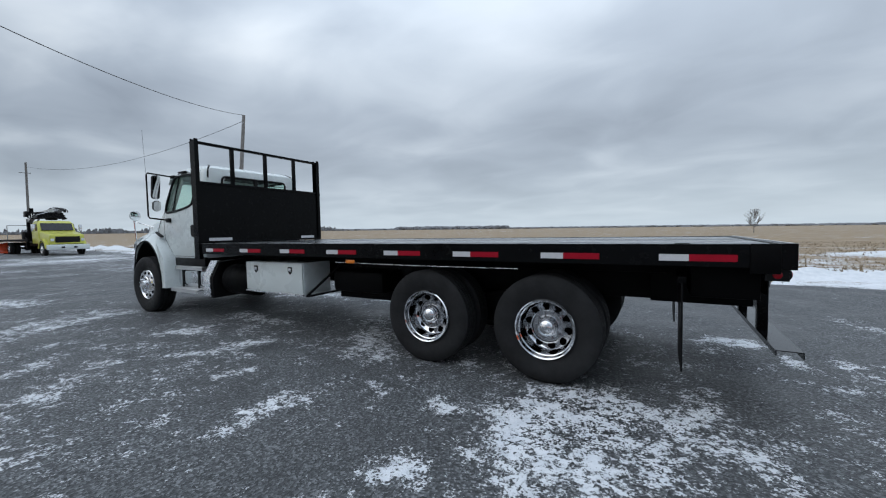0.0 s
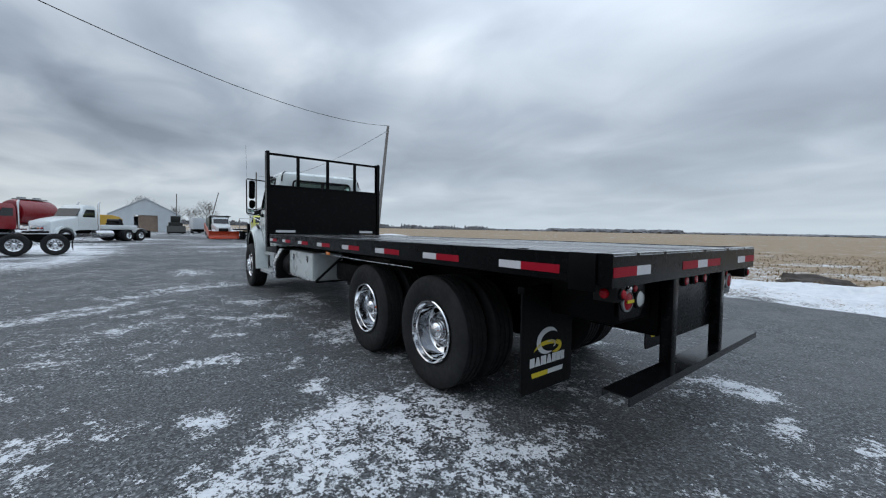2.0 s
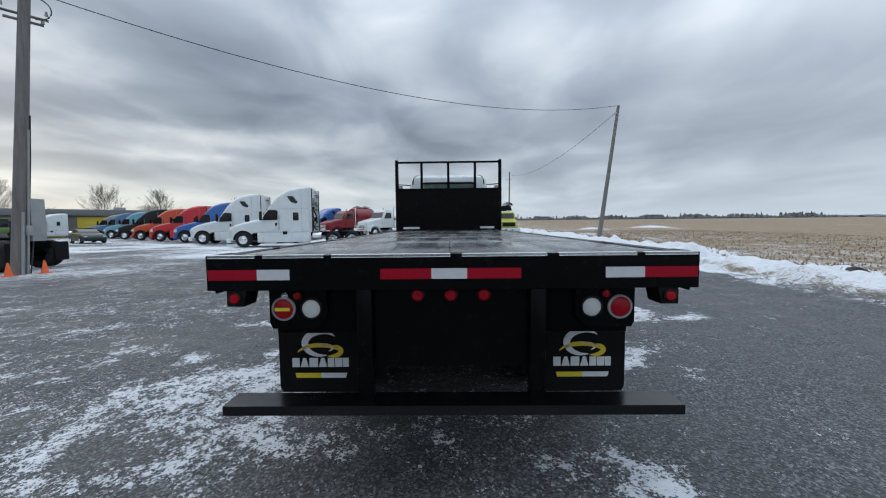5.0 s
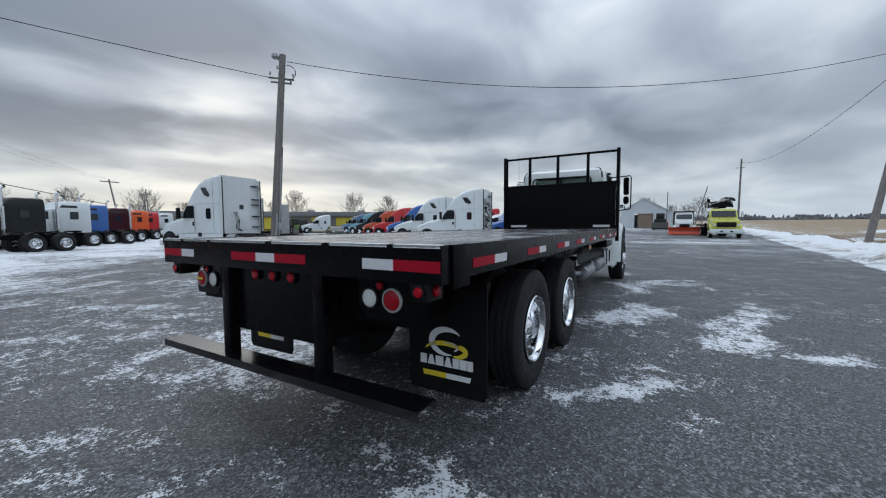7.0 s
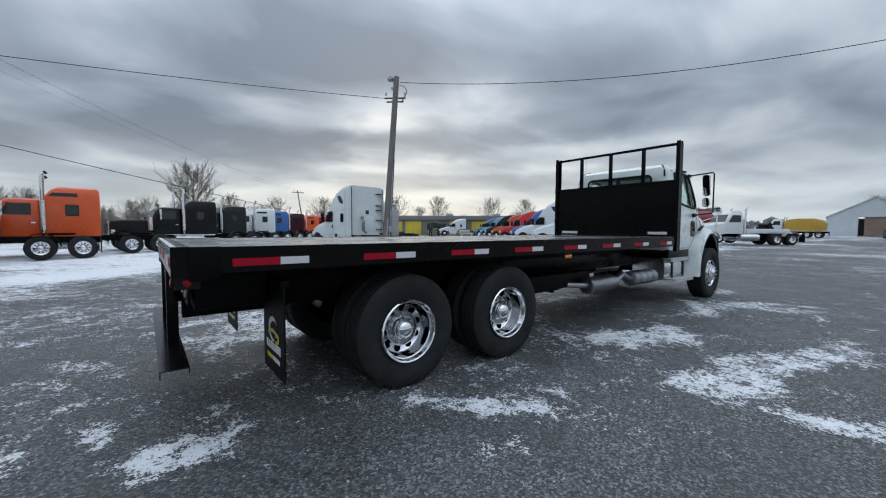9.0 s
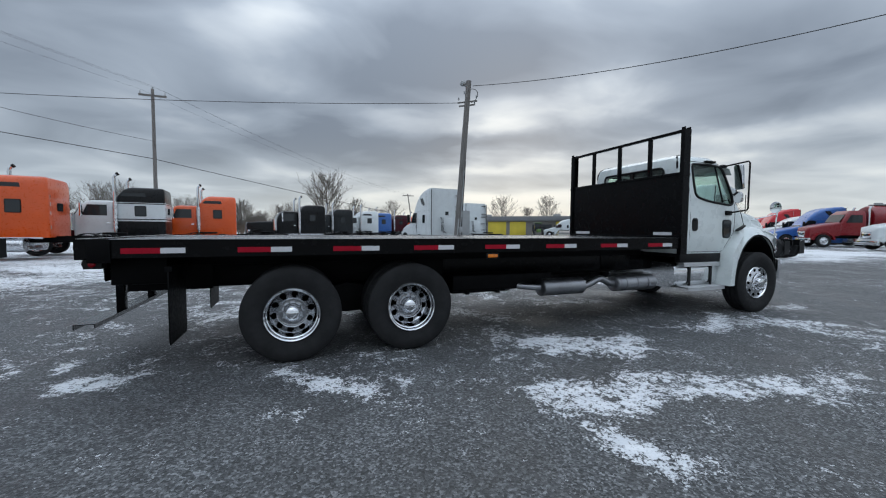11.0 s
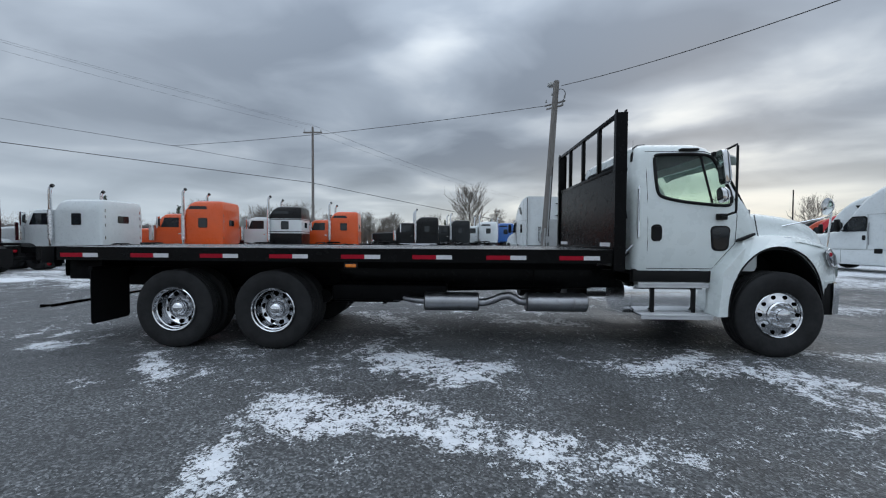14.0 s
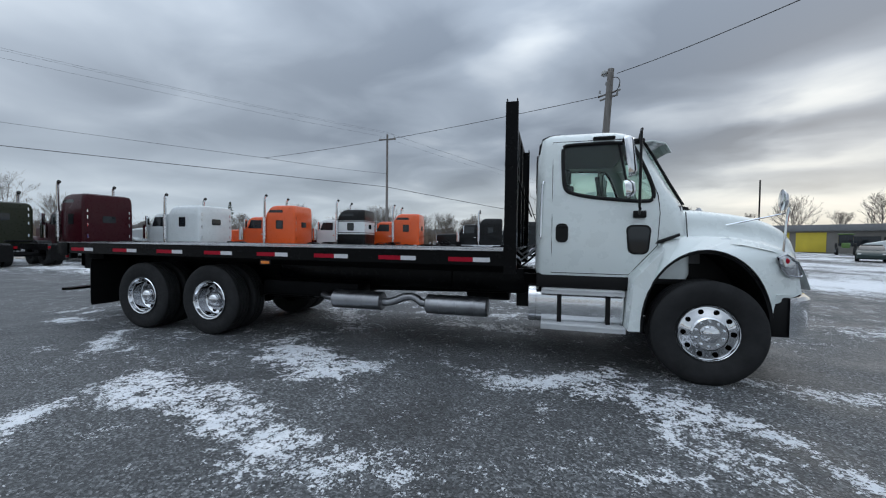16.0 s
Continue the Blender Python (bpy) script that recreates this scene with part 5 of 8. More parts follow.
# sun visor over the windshield
bm = bmesh.new()
loft(bm, [[(8.88 + dx, y, 2.60 + dz - 0.05 * (abs(y) / 0.9) ** 3) for y in np.linspace(-0.88, 0.88, 12)] + [(8.88 + dx, y, 2.585 + dz - 0.05 * (abs(y) / 0.9) ** 3) for y in np.linspace(0.88, -0.88, 12)] for dx, dz in ((0.0, 0.02), (0.14, 0.035), (0.27, 0.0), (0.33, -0.10))])
part("sun_visor", bm, WHITE, truck, "white sun visor")
for y in (-0.6, -0.2, 0.0, 0.2, 0.6):
    part("roof_lamp", boxes((8.60, 8.70, y - 0.04, y + 0.04, 2.66, 2.715), bevel=0.015), AMBER, truck)
for s in (1, -1):
    part("roof_strip", tube(bmesh.new(), [(7.79, s * 0.905, 2.47), (7.80, s * 0.895, 2.58), (7.83, s * 0.865, 2.655), (7.90, s * 0.81, 2.70), (8.02, s * 0.76, 2.722)], 0.017, 6), PLASTIC, truck, "black seam strip on the roof corner")
# inside
for y in (0.5, -0.5):
    bm = boxes((8.15, 8.62, y - 0.24, y + 0.24, 1.35, 1.52), (8.05, 8.2, y - 0.23, y + 0.23, 1.5, 2.12), (8.06, 8.17, y - 0.13, y + 0.13, 2.14, 2.34), bevel=0.035)
    part("seat", bm, SEAT, truck, "dark cloth seat")
part("dashboard", prism(bmesh.new(), [(8.90, 1.45), (8.88, 1.75), (8.98, 1.85), (9.30, 1.84), (9.30, 1.4)], "y", -0.98, 0.98, 0.02), LINING, truck)
bm = bmesh.new()
wheel_pts = [(8.80 + 0.08 * math.sin(a), 0.5 + 0.22 * math.cos(a), 1.80 + 0.20 * math.sin(a)) for a in (2 * math.pi * k / 20 for k in range(21))]
tube(bm, wheel_pts, 0.014, 6)
tube(bm, [(8.80, 0.5, 1.80), (9.0, 0.5, 1.66)], 0.025, 8)
box(bm, 8.79, 8.81, 0.3, 0.7, 1.79, 1.81)
part("steering_wheel", bm, PLASTIC, truck)
part("head_lining", boxes((7.9, 8.85, -0.82, 0.82, 2.585, 2.60)), LINING, truck)

# ---- hood and fenders ----
def arch(cx, cz, a, b, t0, t1, n=22):
    return [(cx + a * math.cos(radians(t0 + (t1 - t0) * i / n)), cz + b * math.sin(radians(t0 + (t1 - t0) * i / n))) for i in range(n + 1)]


def yo(x, z):
    """Half width of the fender's skin."""
    front = max(0.0, x - 9.75)
    high = max(0.0, z - 1.28)
    return 1.235 - 0.60 * front ** 2 - 0.9 * high ** 1.6 - (0.06 if z > 1.4 else 0)


HOOD = [(9.30, 1.46, 1.00, 1.835), (9.5, 1.495, 0.975, 1.83), (9.8, 1.475, 0.935, 1.795), (10.05, 1.42, 0.895, 1.75), (10.22, 1.35, 0.85, 1.69), (10.33, 1.26, 0.81, 1.63), (10.42, 1.14, 0.76, 1.55), (10.49, 1.02, 0.69, 1.44), (10.535, 0.97, 0.62, 1.28), (10.55, 0.95, 0.56, 1.02)]
bm = bmesh.new()
rings = []
for x, zf, w, zt in HOOD:
    if x < 10.3:
        zf -= 0.055
    yf = min(yo(x, zf) + 0.006, w + 0.24)
    h, r = zt - zf, min(0.17, (zt - zf) * 0.5)
    half = [(yf, zf), (yf * 0.62 + w * 0.38, zf + 0.10 * h), (yf * 0.28 + w * 0.72, zf + 0.25 * h)]
    half += [(w - r + r * math.cos(radians(15 * i)), zt - 0.035 - r + r * math.sin(radians(15 * i))) for i in range(7)]
    half += [(0.5 * w, zt - 0.012), (0.25 * w, zt - 0.003)]
    ring = [(-y, z) for y, z in half] + [(0.0, zt)] + half[::-1]
    rings.append([(x, y, z) for y, z in ring])
loft(bm, rings)
hood = part("hood", bm, WHITE, truck, "white sloping hood")
for s in (1, -1):
    outer = [(8.745, 0.48), (8.775, 1.04), (9.06, 1.37), (9.085, 1.46), (9.25, 1.50), (9.5, 1.515), (9.75, 1.50), (10.0, 1.45), (10.2, 1.37), (10.33, 1.27), (10.385, 1.15), (10.39, 0.93), (10.10, 0.93)]
    inner = arch(9.47, 0.54, 0.60, 0.82, 12, 184)
    pts = outer + inner
    bm = bmesh.new()

    lo = [bm.verts.new((x, s * 0.60, z)) for x, z in pts]
    mi = [bm.verts.new((x, s * (yo(x, z) - 0.05), z)) for x, z in pts]
    n_out = len(outer)
    hi = []
    cx, cz = 9.5, 0.95
    for i, (x, z) in enumerate(pts):
        k = 0.965 if i < n_out and 1 <= i < n_out - 2 else 1.0
        hi.append(bm.verts.new((cx + (x - cx) * k, s * yo(x, z), cz + (z - cz) * k)))
    n = len(pts)
    for a_, b_ in ((lo, mi), (mi, hi)):
        for i in range(n):
            bm.faces.new((a_[i], a_[(i + 1) % n], b_[(i + 1) % n], b_[i]))
    # outer skin between the crest and the wheel opening
    out_h, in_h = hi[:n_out], hi[n_out:]
    in_r = in_h[::-1]
    i = j = 0
    while i < len(out_h) - 1 or j < len(in_r) - 1:
        if j == len(in_r) - 1 or (i < len(out_h) - 1 and (i + 1) / (len(out_h) - 1) <= (j + 1) / (len(in_r) - 1)):
            bm.faces.new((out_h[i], out_h[i + 1], in_r[j]))
            i += 1
        else:
            bm.faces.new((out_h[i], in_r[j + 1], in_r[j]))
            j += 1
    part("fender", bm, WHITE, truck, "white front fender")
    lip = [(x, s * (yo(x, z) + 0.001), z) for x, z in inner]
    part("arch_lip", tube(bmesh.new(), lip, 0.010, 6), PLASTIC, truck)
    part("inner_wing", prism(bmesh.new(), arch(9.47, 0.54, 0.585, 0.80, 10, 180), "y", s * 0.5, s * 0.56), PLASTIC, truck)
    part("wheel_liner", prism(bmesh.new(), arch(9.47, 0.54, 0.597, 0.817, 10, 184) + arch(9.47, 0.54, 0.575, 0.79, 184, 10), "y", s * 0.45, s * 1.19), PLASTIC, truck, "black wheel arch liner")
    part("splash_panel", boxes((9.26, 9.62, min(s * 0.56, s * 0.57), max(s * 0.56, s * 0.57), 1.19, 1.34)), MUDFLAPGREY, truck, "bare grey panel inside the arch")
    hl = [(10.10, 1.30), (10.20, 1.335), (10.33, 1.25), (10.40, 1.13), (10.38, 1.10), (10.22, 1.12), (10.14, 1.19)]
    bm = bmesh.new()
    for off, kk in ((0.0, 1.0), (0.018, 0.97), (0.03, 0.8)):
        ring = [bm.verts.new((10.25 + (x - 10.25) * kk, s * (yo(x, z) - 0.035 + off), 1.21 + (z - 1.21) * kk)) for x, z in hl]
        if off:
            for i in range(len(hl)):
                bm.faces.new((prev[i], prev[(i + 1) % len(hl)], ring[(i + 1) % len(hl)], ring[i]))
        prev = ring
    bm.faces.new(prev)
    head = part("headlight", bm, LAMP, truck, "clear headlight with chrome rim")
    rim_pts = [(x, s * (yo(x, z) - 0.012), z) for x, z in hl]
    part("headlight_rim", tube(bmesh.new(), rim_pts + rim_pts[:2], 0.010, 6), CHROME, head)
    part("turn_lens", lathe(bmesh.new(), [(0.03, 0.0), (0.02, 0.008), (0.0, 0.01)], 16, (10.19, s * (yo(10.19, 1.27) - 0.008), 1.265), side=s), RED_TAPE, head)
    part("hood_seam", tube(bmesh.new(), [(9.335, s * 1.078, 1.44), (9.335, s * 1.045, 1.55), (9.335, s * 1.012, 1.68), (9.335, s * 0.985, 1.77)], 0.006, 5), PLASTIC, truck)
    part("pillar_seal", tube(bmesh.new(), [(9.36, s * 0.80, 1.86), (9.20, s * 0.83, 2.12), (9.04, s * 0.82, 2.42), (8.95, s * 0.80, 2.58)], 0.016, 6), PLASTIC, truck)
    # hood mirror on its stalk, antenna, latch
    part("mirror_stalk", tube(bmesh.new(), [(9.62, s * 0.90, 1.60), (10.18, s * 1.07, 1.74), (10.22, s * 1.09, 1.76)], 0.009, 6), CHROME, truck)
    part("mirror_stalk", tube(bmesh.new(), [(10.17, s * 1.08, 1.30), (10.20, s * 1.10, 1.80)], 0.012, 6), CHROME, truck)
    bm = lathe(bmesh.new(), [(0.0, -0.04), (0.07, -0.03), (0.105, 0.0), (0.108, 0.008), (0.1, 0.012), (0.0, 0.014)], 28)
    bmesh.ops.transform(bm, matrix=pose(10.15, s * 1.10, 1.87, 0, 0, 90 + s * 12), verts=bm.verts[:])
    part("hood_mirror", bm, CHROME, truck, "round convex hood mirror")
    part("hood_latch", prism(bmesh.new(), [(9.02, 1.42), (9.04, 1.455), (9.24, 1.535), (9.245, 1.505), (9.08, 1.43)], "y", s * 1.09, s * 1.145, 0.008), PLASTIC, truck, "black rubber hood latch")
    part("marker_lamp", boxes((9.62, 9.72, min(s * 1.07, s * 1.1), max(s * 1.07, s * 1.1), 1.46, 1.485), bevel=0.008), CHROME, truck)
    part("washer_nozzle", boxes((9.30, 9.36, s * 0.7 - 0.03, s * 0.7 + 0.03, 1.80, 1.86), bevel=0.012), CHROME, truck)
part("antenna", tube(bmesh.new(), [(10.2, -0.55, 1.62), (10.2, -0.55, 2.15)], 0.008, 6), PLASTIC, truck)
part("antenna", tube(bmesh.new(), [(8.86, 1.40, 2.56), (8.87, 1.42, 3.35)], 0.0022, 5), PLASTIC, truck)
part("wiper_cowl", prism(bmesh.new(), [(9.28, 1.76), (9.42, 1.80), (9.42, 1.83), (9.27, 1.87)], "y", -0.8, 0.8), PLASTIC, truck)
gr = part("grille", boxes((10.535, 10.56, -0.42, 0.42, 1.0, 1.45), bevel=0.02), CHROME, truck, "chrome grille surround")
for k in range(6):
    part("grille_bar", boxes((10.555, 10.57, -0.38, 0.38, 1.04 + 0.065 * k, 1.07 + 0.065 * k), bevel=0.005), PLASTIC, gr)
bm = bmesh.new()
prof = [(10.28, 0.52), (10.30, 0.87), (10.26, 0.90), (10.22, 0.90), (10.22, 0.52)]
ys_ = np.linspace(-1.14, 1.14, 15)
loft(bm, [[(x + 0.40 * (1 - min(1, abs(y) / 1.14) ** 3.2), y, z) for x, z in prof] for y in ys_])
part("front_bumper", bm, CHROME, truck, "polished wrap-round front bumper")
for s in (1, -1):
    part("bumper_end", boxes((10.06, 10.24, s * 1.06 - 0.06, s * 1.06 + 0.06, 0.50, 0.90), bevel=0.015), PLASTIC, truck)
part("engine", boxes((9.0, 10.2, -0.4, 0.4, 0.75, 1.45), bevel=0.05), FRAME, truck)
part("cab_floor", boxes((7.8, 9.3, -1.0, 1.0, 0.98, 1.06), bevel=0.01), PLASTIC, truck)


# ---- other vehicles ----
SHARED = {}


def put(name, key, build, mat, parent, m):
    if key not in SHARED:
        ob = part(name, build(), mat, parent)
        SHARED[key] = ob
    else:
        ob = new(name, SHARED[key].data)
        ob.parent = parent
    ob.matrix_basis = m
    return ob


def road_wheel(parent, x, s, dual=False, r=0.515, rim=None, y=1.0):
    w = new("wheel")
    w.parent = parent
    w.matrix_basis = pose(x, s * y, r) @ Matrix.Diagonal((r / 0.515, 1.0, r / 0.515, 1))
    put("tyre", "tyre/far", lambda: torus_tyre(28), RUBBER, w, Matrix())
    if dual:
        put("inner_tyre", "tyre/far", lambda: torus_tyre(28), RUBBER, w, pose(0, -s * 0.33, 0))
    if dual:
        put("rim", "rim/far_rear%d" % s, lambda: lathe(bmesh.new(), [(0.286, 0.10), (0.29, 0.132), (0.265, 0.11), (0.24, -0.03), (0.15, -0.04), (0.12, 0.02), (0.07, 0.07), (0.0, 0.09)], 24, side=s), rim or CHROME, w, Matrix())
        put("hand_holes", "holes/far_rear%d" % s, lambda: holes(s, -0.03, 0.19, 0.03), PLASTIC, w, Matrix())
    else:
        put("rim", "rim/far_front%d" % s, lambda: lathe(bmesh.new(), [(0.286, 0.08), (0.29, 0.132), (0.265, 0.11), (0.19, 0.135), (0.15, 0.14), (0.13, 0.17), (0.08, 0.19), (0.0, 0.2)], 24, side=s), rim or CHROME, w, Matrix())
        put("hand_holes", "holes/far_front%d" % s, lambda: holes(s, 0.118, 0.225, 0.022), PLASTIC, w, Matrix())
    return w


def chassis(t, wheelbase, tail, spread=1.33):
    """Frame rails, front and twin rear axles, flaps."""
    for s in (1, -1):
        part("frame_rail", boxes((-tail, 0.6, s * 0.43 - 0.045, s * 0.43 + 0.045, 0.72, 1.0)), FRAME, t)
        road_wheel(t, 0.0, s, y=1.04)
        for k in (0, 1):
            road_wheel(t, -wheelbase - k * spread, s, True)
        part("mud_flap", boxes((-tail + 0.05, -tail + 0.07, s * 0.9 - 0.3, s * 0.9 + 0.3, 0.25, 0.95)), FLAP, t)
    for k in (0, 1):
        part("axle", tube(bmesh.new(), [(-wheelbase - k * spread, -0.9, 0.515), (-wheelbase - k * spread, 0.9, 0.515)], 0.09, 8), FRAME, t)
    part("fifth_wheel", lathe(bmesh.new(), [(0.0, 0.0), (0.45, 0.0), (0.47, 0.05), (0.45, 0.1), (0.0, 0.1)], 20), FRAME, t).matrix_basis = pose(-wheelbase - spread / 2, 0, 1.06, 90, 0, 0)


def ring_x(x, w, zb, zt, r):
    pts = [(-w, zb)]
    for i in range(6):
        a = radians(180 - 90 * i / 5)
        pts.append((-w + r + r * math.cos(a), zt - r + r * math.sin(a)))
    for i in range(6):
        a = radians(90 - 90 * i / 5)
        pts.append((w - r + r * math.cos(a), zt - r + r * math.sin(a)))
    pts.append((w, zb))
    return [(x, y, z) for y, z in pts]


def aero_tractor(label, colour, m, top=4.1, group="tractors on the lot", tail=8.0, gear=False):
    """A sleeper tractor with a high faired roof."""
    t = empty("semi_tractor", label, "semi truck", group, at=m)
    pt = paint(colour)
    k = (top - 1.9) / 2.2
    st = [(1.12, 0.72, 0.55, 1.15, 0.15), (1.0, 0.92, 0.48, 1.32, 0.18), (0.6, 1.08, 0.46, 1.52, 0.2), (0.0, 1.13, 0.50, 1.70, 0.2), (-0.7, 1.10, 1.0, 1.86, 0.2), (-1.12, 1.10, 1.02, 1.94, 0.2),
          (-1.45, 1.12, 1.02, 1.9 + 0.46 * k, 0.22), (-1.75, 1.15, 1.02, 1.9 + 0.92 * k, 0.28), (-2.0, 1.16, 1.02, 1.9 + 1.30 * k, 0.34), (-2.3, 1.18, 1.02, 1.9 + 1.62 * k, 0.38), (-2.7, 1.20, 1.02, 1.9 + 1.90 * k, 0.38), (-3.2, 1.22, 1.02, 1.9 + 2.09 * k, 0.34), (-3.8, 1.22, 1.02, 1.9 + 2.19 * k, 0.26), (-4.45, 1.22, 1.02, top, 0.16)]
    bm = bmesh.new()
    loft(bm, [ring_x(*q) for q in st])
    part("cab", bm, pt, t)
    part("windshield", prism(bmesh.new(), [(-1.16, 1.93), (-1.72, 1.9 + 0.70 * k), (-1.70, 1.92 + 0.72 * k), (-1.13, 1.96)], "y", -0.95, 0.95), DARKGLASS, t)
    for s in (1, -1):
        y = (lambda a: (min(s * a, s * (a + 0.012)), max(s * a, s * (a + 0.012))))
        part("door_window", prism(bmesh.new(), [(-1.42, 1.90), (-2.25, 1.90), (-2.28, 2.42), (-2.2, 2.5), (-1.78, 2.5), (-1.45, 2.12)], "y", *sorted((s * 1.08, s * 1.195))), DARKGLASS, t)
        part("sleeper_window", prism(bmesh.new(), rounded(-3.74, -3.36, 1.82, 2.38, 0.06, 3), "y", *y(1.224)), DARKGLASS, t)
        part("roof_window", prism(bmesh.new(), [(-3.0, 3.5), (-3.4, 3.5), (-3.72, 3.1), (-3.6, 2.98), (-3.25, 3.1)], "y", *y(1.224)), DARKGLASS, t) if top > 3.8 else None
        part("belt_line", boxes((-4.44, -2.35, *y(1.221), 2.62, 2.635)), GREY, t) if top > 3.8 else None
        part("door_seam", boxes((-2.36, -2.345, *y(1.19), 1.05, 2.6)), GREY, t)
        part("door_handle", prism(bmesh.new(), rounded(-2.28, -2.14, 1.45, 1.68, 0.04, 3), "y", *y(1.17)), PLASTIC, t)
        part("side_skirt", boxes((-4.5, -0.95, s * 1.17 - 0.05, s * 1.17 + 0.05, 0.32, 1.03), bevel=0.03), pt, t)
        part("skirt_hatch", prism(bmesh.new(), rounded(-2.95, -2.65, 0.86, 1.08, 0.03, 3), "y", *y(1.222)), PLASTIC, t)
        part("side_extender", boxes((-4.62, -4.452, s * 1.18 - 0.02, s * 1.18 + 0.02, 1.02, top - 0.1), bevel=0.01), pt, t)
        part("edge_trim", boxes((-4.68, -4.621, s * 1.18 - 0.015, s * 1.18 + 0.015, 1.02, top - 0.12), bevel=0.005), PLASTIC, t)
        part("fairing_seam", boxes((-3.96, -3.945, *y(1.2205), 1.04, top - 0.28)), GREY, t)
        part("skirt_seam", boxes((-4.44, -1.0, *y(1.2205), 1.012, 1.03)), GREY, t)
        for x in (-1.35, -3.2):
            part("panel_gap", boxes((x, x + 0.014, *y(1.2205), 0.36, 1.0)), GREY, t)
        part("window_frame", prism(bmesh.new(), [(-1.36, 1.86), (-2.31, 1.86), (-2.34, 2.45), (-2.24, 2.56), (-1.74, 2.56), (-1.40, 2.14)], "y", *sorted((s * 1.07, s * 1.188))), PLASTIC, t)
        part("mirror_arm", tube(bmesh.new(), [(-1.3, s * 1.1, 1.92), (-1.28, s * 1.36, 1.98), (-1.28, s * 1.36, 2.3)], 0.03, 6), PLASTIC, t)
        part("grab_bar", tube(bmesh.new(), [(-2.44, s * 1.235, 1.25), (-2.44, s * 1.255, 1.3), (-2.44, s * 1.255, 2.2), (-2.44, s * 1.235, 2.25)], 0.018, 6), STEEL, t)
        part("wheel_arch", prism(bmesh.new(), arch(0.0, 0.5, 0.66, 0.66, 0, 180), "y", s * 0.7, s * 1.137), PLASTIC, t)
        part("headlight", boxes((0.72, 1.02, s * 0.92 - 0.1, s * 0.92 + 0.12, 0.95, 1.22), bevel=0.05), WHITE_LENS, t)
        part("mirror", boxes((-1.35, -1.2, s * 1.38 - 0.1, s * 1.38 + 0.1, 1.85, 2.45), bevel=0.03), PLASTIC, t)
        part("quarter_tank", lathe(bmesh.new(), [(0.0, -0.3), (0.26, -0.3), (0.28, 0), (0.26, 0.3), (0.0, 0.3)], 16), ALLOY, t).matrix_basis = pose(-4.9, s * 0.85, 0.72, 0, 0, 90)
    part("bumper", boxes((0.85, 1.16, -1.05, 1.05, 0.3, 0.62), bevel=0.06), pt, t)
    part("grille", boxes((1.10, 1.14, -0.5, 0.5, 0.66, 1.12), bevel=0.03), PLASTIC, t)
    # back wall fittings
    part("rear_window", boxes((-4.462, -4.452, -0.2, 0.05, 2.35, 2.6)), DARKGLASS, t)
    for z in (1.35, 1.95, 2.6, 2.9, 3.65):
        if z < top - 0.3:
            part("step_bar", boxes((-4.62, -4.455, -1.12, -0.72, z, z + 0.05), bevel=0.01), PLASTIC, t)
    for y in (0.25, 0.33, 0.41):
        part("air_hose", tube(bmesh.new(), [(-4.5, y, 2.2), (-4.75, y + 0.05, 1.7), (-4.6, y, 1.3), (-4.8, y - 0.1, 1.15)], 0.02, 5), PLASTIC, t)
    part("hatch", boxes((-4.475, -4.455, -0.55, 0.1, 1.2, 2.2), bevel=0.008), pt, t)
    if gear:
        part("condenser", boxes((-4.72, -4.46, -0.35, 0.62, 2.95, 3.42), bevel=0.03), GREY, t, "grey condenser box")
        part("condenser_grille", boxes((-4.735, -4.722, -0.25, 0.52, 2.98, 3.12), bevel=0.004), PLASTIC, t)
        part("lamp_bracket", boxes((-4.62, -4.46, 0.0, 0.3, 2.66, 2.8), bevel=0.02), PLASTIC, t)
        for q, y in enumerate((-0.1, 0.12, 0.2)):
            part("coiled_hose", tube(bmesh.new(), [(-4.5, y, 2.66), (-4.68, y - 0.2, 2.1), (-4.74, y - 0.05 + 0.1 * q, 1.62), (-4.68, y + 0.28, 2.05), (-4.56, y + 0.34, 1.5), (-4.7, y + 0.3, 1.15)], 0.022, 6), PLASTIC, t)
        part("hose_post", tube(bmesh.new(), [(-4.6, 0.62, 1.05), (-4.6, 0.62, 2.5)], 0.03, 6), PLASTIC, t)
    chassis(t, 6.0, tail)
    return t


